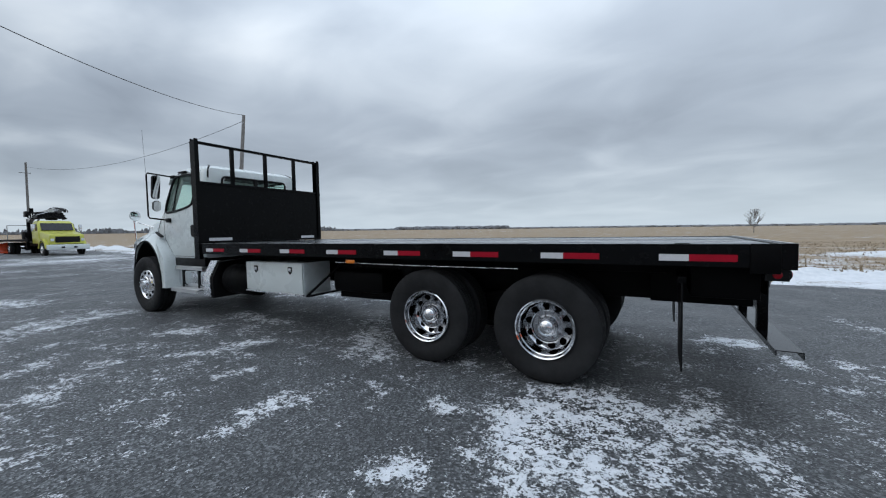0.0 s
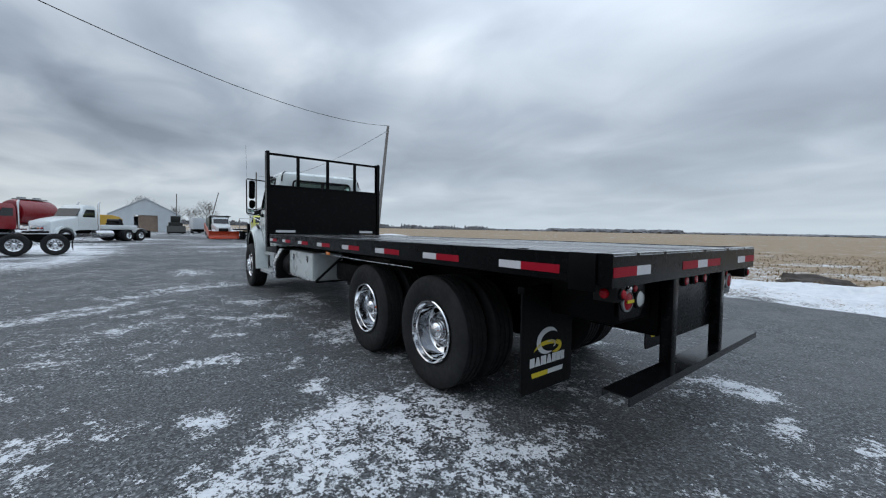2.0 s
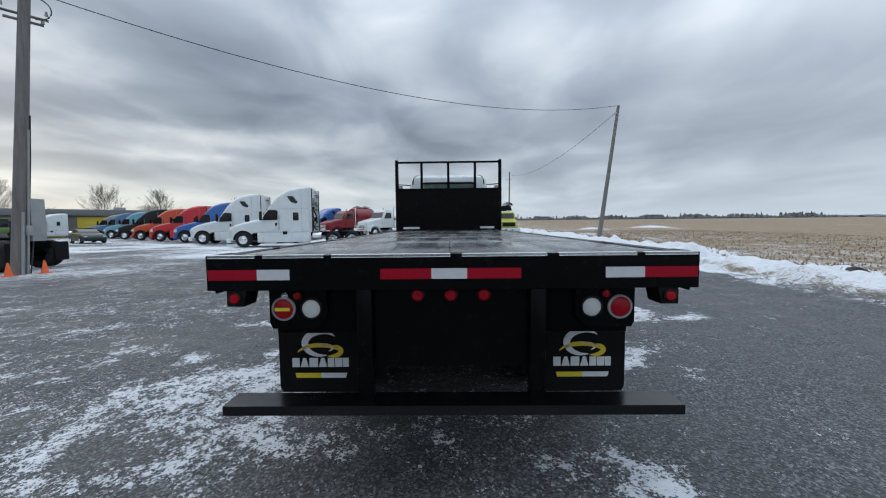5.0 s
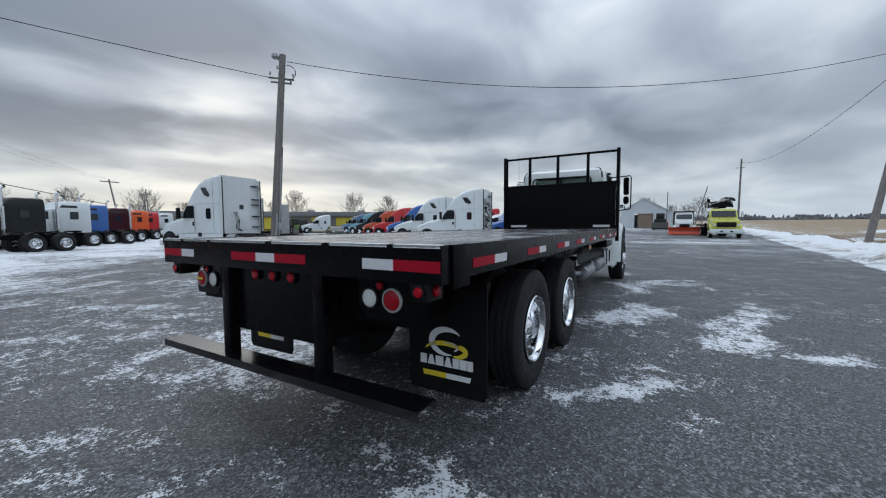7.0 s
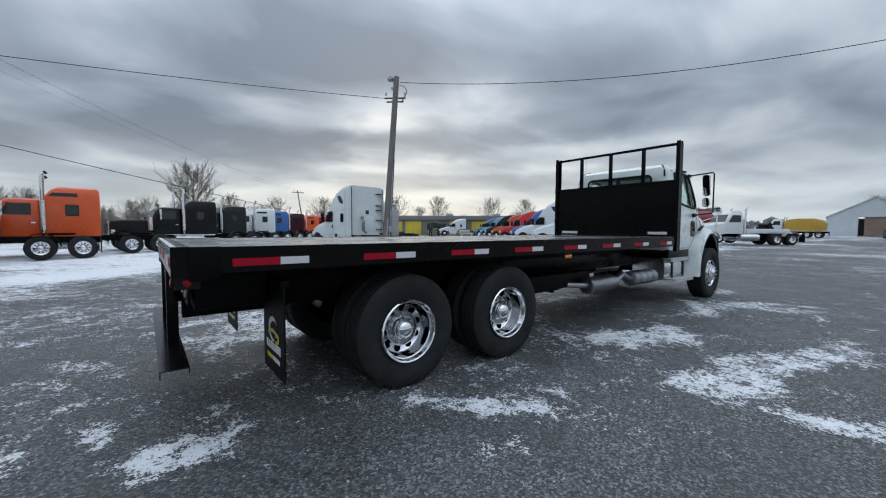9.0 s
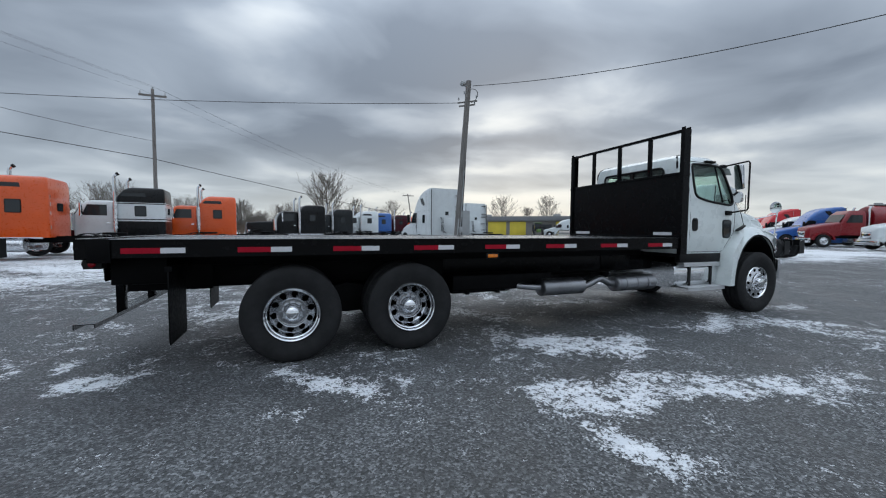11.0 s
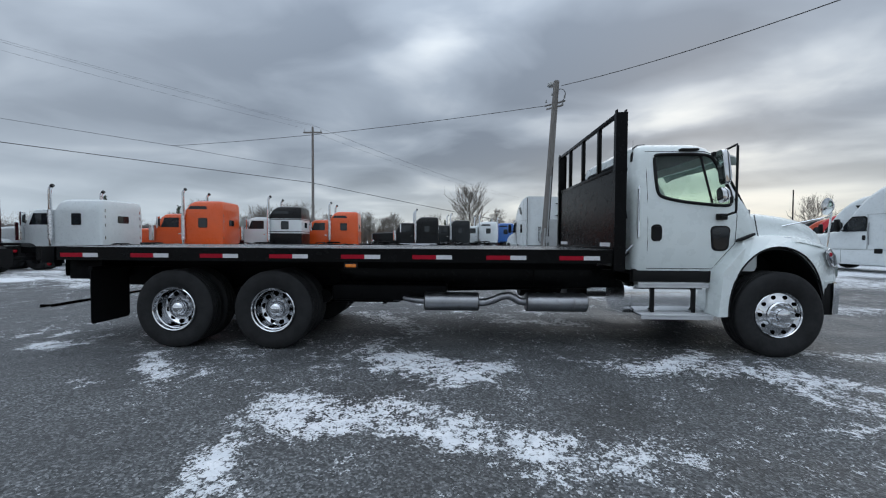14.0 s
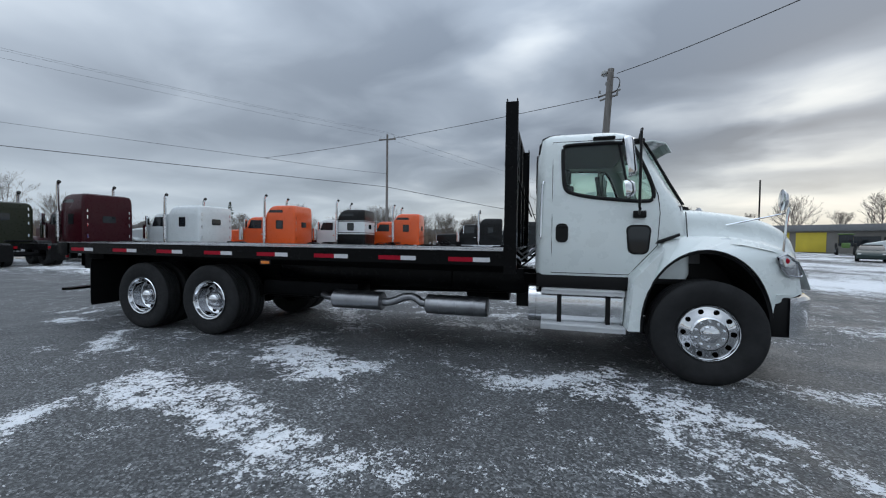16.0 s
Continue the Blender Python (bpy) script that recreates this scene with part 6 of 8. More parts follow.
def classic_tractor(label, colour, m, top=3.55, lower=None, roof=None, sleeper=2.1, group="tractors on the lot", stacks=True, side_window=True, roof_slot=True, hood_top=1.95, rear_windows=1, skirt=None):
    """A long-nosed sleeper tractor with chrome stacks."""
    t = empty("semi_tractor", label, "semi truck", group, at=m)
    pt, low, rf = paint(colour), paint(lower or colour), paint(roof or colour)
    bm = bmesh.new()
    loft(bm, [ring_x(*q) for q in ((0.75, 0.62, 0.8, hood_top - 0.16, 0.1), (0.70, 0.68, 0.78, hood_top - 0.10, 0.12), (0.0, 0.78, 0.9, hood_top - 0.04, 0.14), (-1.35, 0.88, 0.95, hood_top, 0.14))])
    part("hood", bm, low, t)
    part("grille", boxes((0.752, 0.80, -0.56, 0.56, 0.82, hood_top - 0.2), bevel=0.03), CHROME, t)
    part("grille_mesh", boxes((0.80, 0.806, -0.48, 0.48, 0.9, hood_top - 0.28)), PLASTIC, t)
    part("bumper", boxes((0.85, 1.0, -1.2, 1.2, 0.35, 0.78), bevel=0.05), CHROME, t)
    bm = bmesh.new()
    loft(bm, [cab_ring(z, a, b, w, r) for z, a, b, w, r in ((0.98, -2.95, -1.30, 0.98, 0.08), (1.5, -2.95, -1.30, 1.02, 0.1), (2.0, -2.95, -1.34, 1.02, 0.12), (2.55, -2.95, -1.58, 0.98, 0.16), (2.72, -2.95, -1.75, 0.92, 0.18), (2.78, -2.9, -1.95, 0.8, 0.18))])
    part("cab", bm, pt, t)
    part("windshield", prism(bmesh.new(), [(-1.325, 2.03), (-1.55, 2.5), (-1.53, 2.51), (-1.30, 2.04)], "y", -0.86, 0.86), DARKGLASS, t)
    b0 = -2.97 - sleeper
    z2 = top - 0.55
    bm = bmesh.new()
    loft(bm, [cab_ring(z, a, b, w, r) for z, a, b, w, r in ((0.95, b0, -2.97, 1.12, 0.10), (1.6, b0, -2.97, 1.15, 0.12), (2.7, b0, -2.97, 1.15, 0.14))])
    part("sleeper", bm, pt, t)
    bm = bmesh.new()
    loft(bm, [cab_ring(z, a, b, w, r) for z, a, b, w, r in ((2.70, b0 + 0.004, -2.974, 1.147, 0.14), (z2, b0, -3.02, 1.145, 0.14), (top - 0.20, b0 + 0.01, -3.26, 1.12, 0.14), (top - 0.06, b0 + 0.04, -3.45, 1.06, 0.15), (top, b0 + 0.14, -3.62, 0.94, 0.18))])
    part("sleeper_roof", bm, rf, t)
    if skirt:
        bm = bmesh.new()
        loft(bm, [cab_ring(z, b0 - 0.006, -2.965, w + 0.006, 0.12) for z, w in ((0.95, 1.12), (1.6, 1.15), (1.72, 1.15))])
        part("lower_band", bm, paint(skirt), t)
        for z in (1.80, 2.62):
            bm = bmesh.new()
            loft(bm, [cab_ring(zz, b0 - 0.004, -2.966, 1.154, 0.13) for zz in (z, z + 0.05)])
            part("stripe", bm, paint(skirt), t)
    for s in (1, -1):
        y = (lambda a: (min(s * a, s * (a + 0.012)), max(s * a, s * (a + 0.012))))
        part("door_window", prism(bmesh.new(), [(-1.62, 2.0), (-2.62, 2.0), (-2.62, 2.55), (-1.85, 2.55)], "y", *y(1.014)), DARKGLASS, t)
        part("door_handle", boxes((-2.75, -2.6, *y(1.02), 1.6, 1.66)), CHROME, t)
        if side_window:
            xw = b0 + 0.50 * sleeper
            w = part("sleeper_window", prism(bmesh.new(), rounded(xw - 0.25, xw + 0.25, 1.98, 2.54, 0.05, 3), "y", *y(1.152)), PLASTIC, t)
            part("pane", prism(bmesh.new(), rounded(xw - 0.22, xw + 0.22, 2.01, 2.51, 0.04, 3), "y", *y(1.165)), DARKGLASS, w)
        if roof_slot:
            xs0, xs1 = b0 + 0.38 * sleeper, b0 + 0.90 * sleeper
            part("roof_window", prism(bmesh.new(), [(xs0, top - 0.50), (xs0 + 0.06, top - 0.30), (xs1 - 0.16, top - 0.30), (xs1, top - 0.50)], "y", *y(1.128)), DARKGLASS, t)
        part("tank", lathe(bmesh.new(), [(0.0, -0.85), (0.3, -0.85), (0.32, -0.82), (0.32, 0.82), (0.3, 0.85), (0.0, 0.85)], 24), ALLOY, t).matrix_basis = pose(-3.4, s * 0.85, 0.66, 0, 0, 90)
        part("running_board", boxes((-4.9, -1.5, s * 1.1 - 0.1, s * 1.1 + 0.1, 0.9, 0.97), bevel=0.01), CHROME, t)
        bm = bmesh.new()
        outer_, inner_ = arch(0.0, 0.5, 0.78, 0.82, 8, 172, 14), arch(0.0, 0.5, 0.68, 0.70, 172, 8, 14)
        prism(bm, outer_ + inner_, "y", s * 0.72, s * 1.2)
        part("fender", bm, low, t)
        part("air_cleaner", tube(bmesh.new(), [(-1.2, s * 1.08, 1.25), (-1.2, s * 1.08, 2.1)], 0.17, 16), CHROME, t)
        part("headlight", boxes((0.55, 0.75, s * 0.98 - 0.13, s * 0.98 + 0.13, 1.05, 1.28), bevel=0.03), CHROME, t)
        part("mirror", boxes((-1.75, -1.65, s * 1.35 - 0.1, s * 1.35 + 0.1, 1.95, 2.6), bevel=0.02), CHROME, t)
        if stacks:
            st = part("exhaust_pipe", tube(bmesh.new(), [(-3.0, s * 1.25, 0.9), (-3.0, s * 1.25, top + 0.42), (-3.04, s * 1.25, top + 0.55), (-3.14, s * 1.25, top + 0.64)], 0.075, 12), CHROME, t)
            part("heat_guard", tube(bmesh.new(), [(-3.0, s * 1.25, 1.3), (-3.0, s * 1.25, 2.7)], 0.105, 12), ALLOY, st)
            part("stack_tip", tube(bmesh.new(), [(-3.10, s * 1.25, top + 0.60), (-3.18, s * 1.25, top + 0.66)], 0.085, 10), PLASTIC, st)
        part("quarter_fender", prism(bmesh.new(), arch(-6.3, 0.5, 0.64, 0.64, 60, 175, 10) + arch(-6.3, 0.5, 0.61, 0.61, 175, 60, 10), "y", s * 0.72, s * 1.24), FRAME, t)
        part("tail_lamp", boxes((-8.25, -8.22, s * 0.5 - 0.09, s * 0.5 + 0.09, 0.8, 0.9)), RED_LENS, t)
    if rear_windows:
        part("rear_window", prism(bmesh.new(), rounded(-0.3, 0.3, 2.1, 2.45, 0.05, 3), "x", b0 - 0.012, b0 - 0.002), DARKGLASS, t)
    for yy in (-0.95, 0.95):
        for z in (1.3, 1.9, 2.3, 2.6):
            part("marker_lamp", boxes((b0 - 0.02, b0 - 0.002, yy - 0.02, yy + 0.02, z, z + 0.16)), CHROME, t)
    chassis(t, 6.3, 8.3)
    return t


def corner(x, y, heading, lx, ly):
    """A pose that brings the local corner (lx, ly) to (x, y)."""
    c, s = math.cos(radians(heading)), math.sin(radians(heading))
    return pose(x - (lx * c - ly * s), y - (lx * s + ly * c), 0, 0, 0, heading)


def rear_right(x, y, heading, sleeper=2.1):
    return corner(x, y, heading, -2.97 - sleeper, -1.15)


ORANGE, BLUE, RED, MAROON, OFFWHITE = (0.66, 0.085, 0.010), (0.025, 0.11, 0.36), (0.52, 0.012, 0.02), (0.038, 0.003, 0.007), (0.62, 0.655, 0.66)
CHARCOAL, NIGHT, OLIVE, TEAL = (0.014, 0.016, 0.017), (0.005, 0.0055, 0.006), (0.022, 0.026, 0.015), (0.13, 0.32, 0.40)
ROW = "echelon row of sleeper tractors"
classic_tractor("dark olive sleeper tractor at the end of the row", OLIVE, rear_right(-17.2, 7.2, 172), 3.0, group=ROW)
classic_tractor("dark maroon sleeper tractor with chrome stacks seen from behind", MAROON, rear_right(-15.0, 10.4, 174), 3.6, group=ROW)
classic_tractor("white sleeper tractor with square windows and chrome stacks", OFFWHITE, rear_right(-11.2, 13.6, 178, 2.5), 3.2, sleeper=2.5, roof_slot=False, group=ROW)
classic_tractor("bright orange sleeper tractor with chrome stacks", ORANGE, rear_right(-8.3, 17.7, 186), 3.52, group=ROW)
classic_tractor("black and white sleeper tractor with a dark roof", OFFWHITE, rear_right(-5.2, 21.3, 187), 3.5, lower=MAROON, roof=NIGHT, skirt=NIGHT, group=ROW)
classic_tractor("orange sleeper tractor beside the black and white one", ORANGE, rear_right(-2.3, 24.7, 188), 3.4, group=ROW)
classic_tractor("black long-nosed tractor with polished tanks", NIGHT, rear_right(3.5, 29.8, 190), 3.3, roof_slot=False, group=ROW)
classic_tractor("charcoal sleeper tractor with chrome stacks in the row", CHARCOAL, rear_right(6.5, 35.5, 190), 3.3, roof_slot=False, group=ROW)
classic_tractor("white sleeper tractor farther along the row", OFFWHITE, rear_right(9.6, 38.2, 190), 3.3, group=ROW)
classic_tractor("blue sleeper tractor in the row", BLUE, rear_right(12.0, 42.3, 190), 3.3, group=ROW)
classic_tractor("deep maroon tractor far along the row", MAROON, rear_right(15.6, 48, 190), 3.3, group=ROW)
classic_tractor("orange tractor far along the row", ORANGE, rear_right(19.3, 53, 190), 3.3, group=ROW)
classic_tractor("red tractor far along the row", RED, rear_right(22, 57, 190), 3.3, group=ROW)
classic_tractor("white tractor at the far end of the row", OFFWHITE, rear_right(25.5, 61, 190), 3.3, group=ROW)

AERO = "high-roofed sleeper tractors"
aero_tractor("white high-roofed sleeper tractor beside the lamp pole", OFFWHITE, pose(10.5, 22.7, 0, 0, 0, 97), 4.12, AERO, tail=7.95)
aero_tractor("white high-roofed tractor behind the pole tractor", OFFWHITE, pose(17.4, 32.6, 0, 0, 0, 97), 3.95, AERO)
aero_tractor("white high-roofed sleeper tractor standing in snow", OFFWHITE, pose(25.0, 14.4, 0, 0, 0, 98), 4.15, AERO, gear=True)
aero_tractor("second white high-roofed sleeper tractor in the snow", OFFWHITE, pose(29.8, 20.4, 0, 0, 0, 98), 4.1, AERO)
FAR = "line of coloured tractors"
aero_tractor("bright blue sleeper tractor", BLUE, pose(34.0, 24.8, 0, 0, 0, 96), 3.7, FAR)
aero_tractor("bright red sleeper tractor", RED, pose(37.4, 29.8, 0, 0, 0, 97), 3.6, FAR)
aero_tractor("red and orange sleeper tractor", (0.50, 0.06, 0.015), pose(41.0, 34.8, 0, 0, 0, 97), 3.5, FAR)
aero_tractor("dark grey sleeper tractor with a red nose", CHARCOAL, pose(44.4, 39.6, 0, 0, 0, 97), 3.6, FAR)
aero_tractor("pale teal sleeper tractor", TEAL, pose(48.0, 44.5, 0, 0, 0, 97), 3.5, FAR)
aero_tractor("slate blue sleeper tractor", (0.06, 0.14, 0.24), pose(51.5, 49.5, 0, 0, 0, 97), 3.5, FAR)
aero_tractor("grey sleeper tractor far down the line", (0.20, 0.24, 0.26), pose(55.0, 54.0, 0, 0, 0, 97), 3.4, FAR)
aero_tractor("white sleeper tractor near the garage", OFFWHITE, pose(50.0, 60.0, 0, 0, 0, 150), 3.6, FAR)
aero_tractor("blue high-roofed tractor between red and white ones", BLUE, pose(49.9, 19.6, 0, 0, 0, 140), 3.9, FAR)
aero_tractor("white low-roofed tractor beside the blue one", OFFWHITE, pose(52.5, 22.7, 0, 0, 0, 140), 3.2, FAR)
aero_tractor("red high-roofed tractor beside the white one", RED, pose(55.1, 25.8, 0, 0, 0, 140), 4.15, FAR)
aero_tractor("red tractor with a lower roof in the slanted rank", RED, pose(57.7, 28.9, 0, 0, 0, 140), 3.5, FAR)
aero_tractor("dark red tractor near the end of the slanted rank", (0.30, 0.008, 0.014), pose(60.3, 32.0, 0, 0, 0, 140), 3.4, FAR)
aero_tractor("red tractor at the end of the slanted rank", RED, pose(62.9, 35.1, 0, 0, 0, 140), 3.6, FAR)


def day_cab(label, colour, m, load=None):
    """A short white conventional with a bare chassis."""
    t = empty("chassis_truck", label, "truck", "chassis trucks", at=m)
    pt = paint(colour)
    bm = bmesh.new()
    loft(bm, [ring_x(*q) for q in ((0.95, 0.6, 0.75, 1.35, 0.12), (0.8, 0.85, 0.7, 1.62, 0.15), (0.0, 0.95, 0.75, 1.85, 0.18), (-1.1, 1.0, 0.95, 2.05, 0.18))])
    part("hood", bm, pt, t)
    bm = bmesh.new()
    loft(bm, [cab_ring(z, a, b, w, r) for z, a, b, w, r in ((0.98, -2.75, -1.05, 1.0, 0.08), (1.9, -2.75, -1.1, 1.05, 0.12), (2.7, -2.75, -1.45, 1.0, 0.16), (2.98, -2.7, -1.7, 0.85, 0.2))])
    part("cab", bm, pt, t)
    part("windshield", prism(bmesh.new(), [(-1.10, 2.05), (-1.44, 2.66), (-1.42, 2.68), (-1.06, 2.07)], "y", -0.88, 0.88), DARKGLASS, t)
    for s in (1, -1):
        a = sorted((s * 1.05, s * 1.062))
        part("door_window", prism(bmesh.new(), [(-1.42, 2.0), (-2.45, 2.0), (-2.45, 2.62), (-1.72, 2.62)], "y", *a), DARKGLASS, t)
        part("fender", prism(bmesh.new(), arch(0, 0.5, 0.76, 0.78, 8, 172, 12) + arch(0, 0.5, 0.64, 0.66, 172, 8, 12), "y", s * 0.75, s * 1.2), pt, t)
        part("tank", lathe(bmesh.new(), [(0.0, -0.8), (0.3, -0.8), (0.31, 0.0), (0.3, 0.8), (0.0, 0.8)], 20), ALLOY, t).matrix_basis = pose(-3.3, s * 0.85, 0.66, 0, 0, 90)
        part("exhaust_pipe", tube(bmesh.new(), [(-2.95, s * 0.9, 0.9), (-2.95, s * 0.9, 3.1), (-3.05, s * 0.9, 3.3)], 0.08, 10), CHROME, t)
    part("bumper", boxes((0.85, 1.05, -1.15, 1.15, 0.35, 0.75), bevel=0.05), CHROME, t)
    part("grille", boxes((0.95, 1.0, -0.5, 0.5, 0.8, 1.3), bevel=0.03), CHROME, t)
    if load:
        load(t)
    chassis(t, 5.6, 8.0)
    return t


def winch_body(t):
    part("deck_box", boxes((-7.0, -3.2, -0.75, 0.75, 1.02, 1.42), bevel=0.04), paint(OFFWHITE), t, "pale box along the frame")
    part("winch", boxes((-5.9, -4.9, -0.4, 0.4, 1.42, 1.62), bevel=0.05), PLASTIC, t)
    part("winch_drum", tube(bmesh.new(), [(-5.4, -0.55, 1.75), (-5.4, 0.55, 1.75)], 0.22, 12), PLASTIC, t)
    for s in (1, -1):
        part("rear_fender", prism(bmesh.new(), arch(-6.9, 0.55, 0.75, 0.62, 20, 160, 10) + arch(-6.9, 0.55, 0.72, 0.58, 160, 20, 10), "y", s * 0.75, s * 1.2), GREY, t)


day_cab("white conventional truck with a bare chassis", OFFWHITE, pose(44.8, 10.1, 0, 0, 0, 141) @ Matrix.Scale(1.12, 4), winch_body)


def tank_body(t):
    bm = bmesh.new()
    loft(bm, [[(x, 1.2 * k * math.cos(a), 2.35 + 1.05 * k * math.sin(a)) for a in (2 * math.pi * q / 24 for q in range(24))] for x, k in ((-3.1, 0.6), (-3.2, 0.9), (-3.4, 1.0), (-5.8, 1.0), (-6.0, 0.9), (-6.1, 0.6))])
    part("tank_shell", bm, paint((0.20, 0.005, 0.010)), t, "red rounded tank body")
    part("walkway", boxes((-5.7, -3.6, -0.4, 0.4, 3.42, 3.5), bevel=0.02), GREY, t)
    for x in (-4.0, -5.2):
        part("hatch", tube(bmesh.new(), [(x, 0, 3.4), (x, 0, 3.62)], 0.26, 14), GREY, t)


day_cab("dark red truck with a rounded red tank body", (0.20, 0.005, 0.010), pose(47.9, 15.8, 0, 0, 0, 142) @ Matrix.Scale(1.13, 4), tank_body)


def dump_body(t):
    bm = prism(bmesh.new(), [(-7.6, 1.1), (-3.0, 1.1), (-2.9, 2.5), (-3.4, 2.85), (-4.6, 3.0), (-6.4, 2.97), (-7.3, 2.7), (-7.7, 2.3)], "y", -1.2, 1.2, 0.03)
    part("box_body", bm, paint((0.50, 0.30, 0.03)), t, "yellow box body")


day_cab("white truck with a yellow body", OFFWHITE, pose(105.0, 18.4, 0, 0, 0, 92) @ Matrix.Scale(1.3, 4), dump_body)


def plow_gear(t):
    bm = bmesh.new()
    ring = [(math.cos(radians(a)) * 0.5, 0.55 + math.sin(radians(a)) * 0.5) for a in range(110, 260, 15)]
    loft(bm, [[(2.2 + x * (1 + 0.0), y, z) for x, z in ring + [(x + 0.03, z) for x, z in ring[::-1]]] for y in (-1.7, 1.7)])
    part("plow_blade", bm, paint((0.60, 0.07, 0.02)), t, "orange-red curved plow blade")
    part("wing_plow", prism(bmesh.new(), [(1.9, 0.15), (-3.6, 1.35), (-3.6, 2.15), (1.9, 1.0)], "y", -1.75, -1.68, 0.01), paint((0.60, 0.07, 0.02)), t)
    part("spreader_body", prism(bmesh.new(), [(-7.4, 1.15), (-3.1, 1.15), (-2.95, 3.0), (-7.5, 2.8)], "y", -1.2, 1.2, 0.03), paint((0.012, 0.028, 0.018)), t, "dark green spreader body")
    part("cab_guard", boxes((-3.0, -1.55, -1.2, 1.2, 3.02, 3.12), bevel=0.02), PLASTIC, t, "black guard over the cab")
    part("radiator_grille", boxes((0.90, 1.015, -0.55, 0.55, 0.82, 1.42), bevel=0.03), PLASTIC, t)
    for y in (-0.45, 0.45):
        part("plow_arm", tube(bmesh.new(), [(0.9, y, 0.7), (1.75, y, 0.6)], 0.06, 8), FRAME, t)


day_cab("white truck with an orange snow plow and dark body", OFFWHITE, pose(56.8, -4.1, 0, 0, 0, 180), plow_gear)


def crane_truck():
    t = empty("crane_truck", "yellow truck with a folded loader crane on a black flatbed", "crane truck", at=pose(45.6, -7.15, -0.05, 0, 0, 181) @ Matrix.Scale(1.12, 4))
    YEL = paint((0.50, 0.50, 0.07))
    bm = bmesh.new()
    loft(bm, [ring_x(*q) for q in ((1.0, 0.85, 0.9, 1.5, 0.12), (0.9, 0.98, 0.85, 1.62, 0.15), (0.0, 1.0, 0.9, 1.78, 0.15), (-0.9, 1.02, 0.95, 1.9, 0.15))])
    part("hood", bm, YEL, t)
    bm = bmesh.new()
    loft(bm, [cab_ring(z, a, b, w, r) for z, a, b, w, r in ((0.95, -2.4, -0.85, 1.05, 0.08), (1.85, -2.4, -0.88, 1.08, 0.1), (2.5, -2.4, -1.15, 1.02, 0.14), (2.68, -2.35, -1.35, 0.9, 0.16))])
    part("cab", bm, YEL, t)
    part("windshield", prism(bmesh.new(), [(-0.85, 1.93), (-1.12, 2.48), (-1.10, 2.5), (-0.82, 1.95)], "y", -0.9, 0.9), DARKGLASS, t)
    part("grille", boxes((1.0, 1.03, -0.7, 0.7, 1.0, 1.45), bevel=0.02), PLASTIC, t, "black grille")
    part("bumper", boxes((1.0, 1.25, -1.2, 1.2, 0.45, 0.85), bevel=0.05), WHITE, t, "white steel bumper")
    for y in (-0.35, 0.35):
        part("tow_hook", boxes((1.25, 1.28, y - 0.1, y + 0.1, 0.58, 0.7), bevel=0.02), PLASTIC, t)
    for s in (1, -1):
        a = sorted((s * 1.075, s * 1.09))
        part("door_window", prism(bmesh.new(), [(-1.05, 1.9), (-2.1, 1.9), (-2.1, 2.45), (-1.3, 2.45)], "y", *a), DARKGLASS, t)
        part("headlight", boxes((0.98, 1.04, s * 0.85 - 0.1, s * 0.85 + 0.1, 1.1, 1.3), bevel=0.02), WHITE_LENS, t)
        part("fender", prism(bmesh.new(), arch(0, 0.5, 0.76, 0.8, 5, 175, 12) + arch(0, 0.5, 0.64, 0.66, 175, 5, 12), "y", s * 0.75, s * 1.18), YEL, t)
        part("mirror", boxes((-0.95, -0.85, s * 1.35 - 0.1, s * 1.35 + 0.1, 1.9, 2.4), bevel=0.02), CHROME, t)
        part("outrigger", boxes((-3.2, -2.95, s * 1.15 - 0.08, s * 1.15 + 0.08, 0.55, 1.4), bevel=0.02), FRAME, t)
    part("deck", boxes((-11.6, -2.7, -1.25, 1.25, 1.1, 1.28), bevel=0.01), FRAME, t, "black flatbed")
    part("crane_base", boxes((-7.5, -6.7, -0.45, 0.45, 1.28, 1.9), bevel=0.05), FRAME, t)
    part("crane_column", tube(bmesh.new(), [(-7.1, 0, 1.8), (-7.1, 0, 3.0)], 0.20, 14), FRAME, t)
    part("crane_boom", prism(bmesh.new(), [(-7.3, 2.75), (-6.9, 2.7), (-5.9, 3.12), (-1.9, 3.38), (-1.85, 3.62), (-6.0, 3.42), (-7.35, 3.0)], "y", -0.15, 0.15, 0.03), paint((0.55, 0.56, 0.55)), t, "pale grey crane boom")
    part("boom_cylinder", tube(bmesh.new(), [(-6.9, 0.2, 2.2), (-5.4, 0.2, 3.1)], 0.07, 8), STEEL, t)
    part("control_mast", tube(bmesh.new(), [(-7.5, 0.3, 2.6), (-8.3, 0.35, 2.95), (-8.7, 0.35, 3.3)], 0.07, 8), FRAME, t)
    part("control_seat", boxes((-9.05, -8.5, 0.1, 0.6, 3.25, 3.75), bevel=0.06), PLASTIC, t)
    for y in (-0.95, 0.95):
        part("deck_stake", tube(bmesh.new(), [(-8.9, y, 1.28), (-8.9, y, 2.5)], 0.03, 6), STEEL, t)
    part("stake_rail", tube(bmesh.new(), [(-8.9, -0.95, 2.5), (-8.9, 0.95, 2.5)], 0.03, 6), STEEL, t)
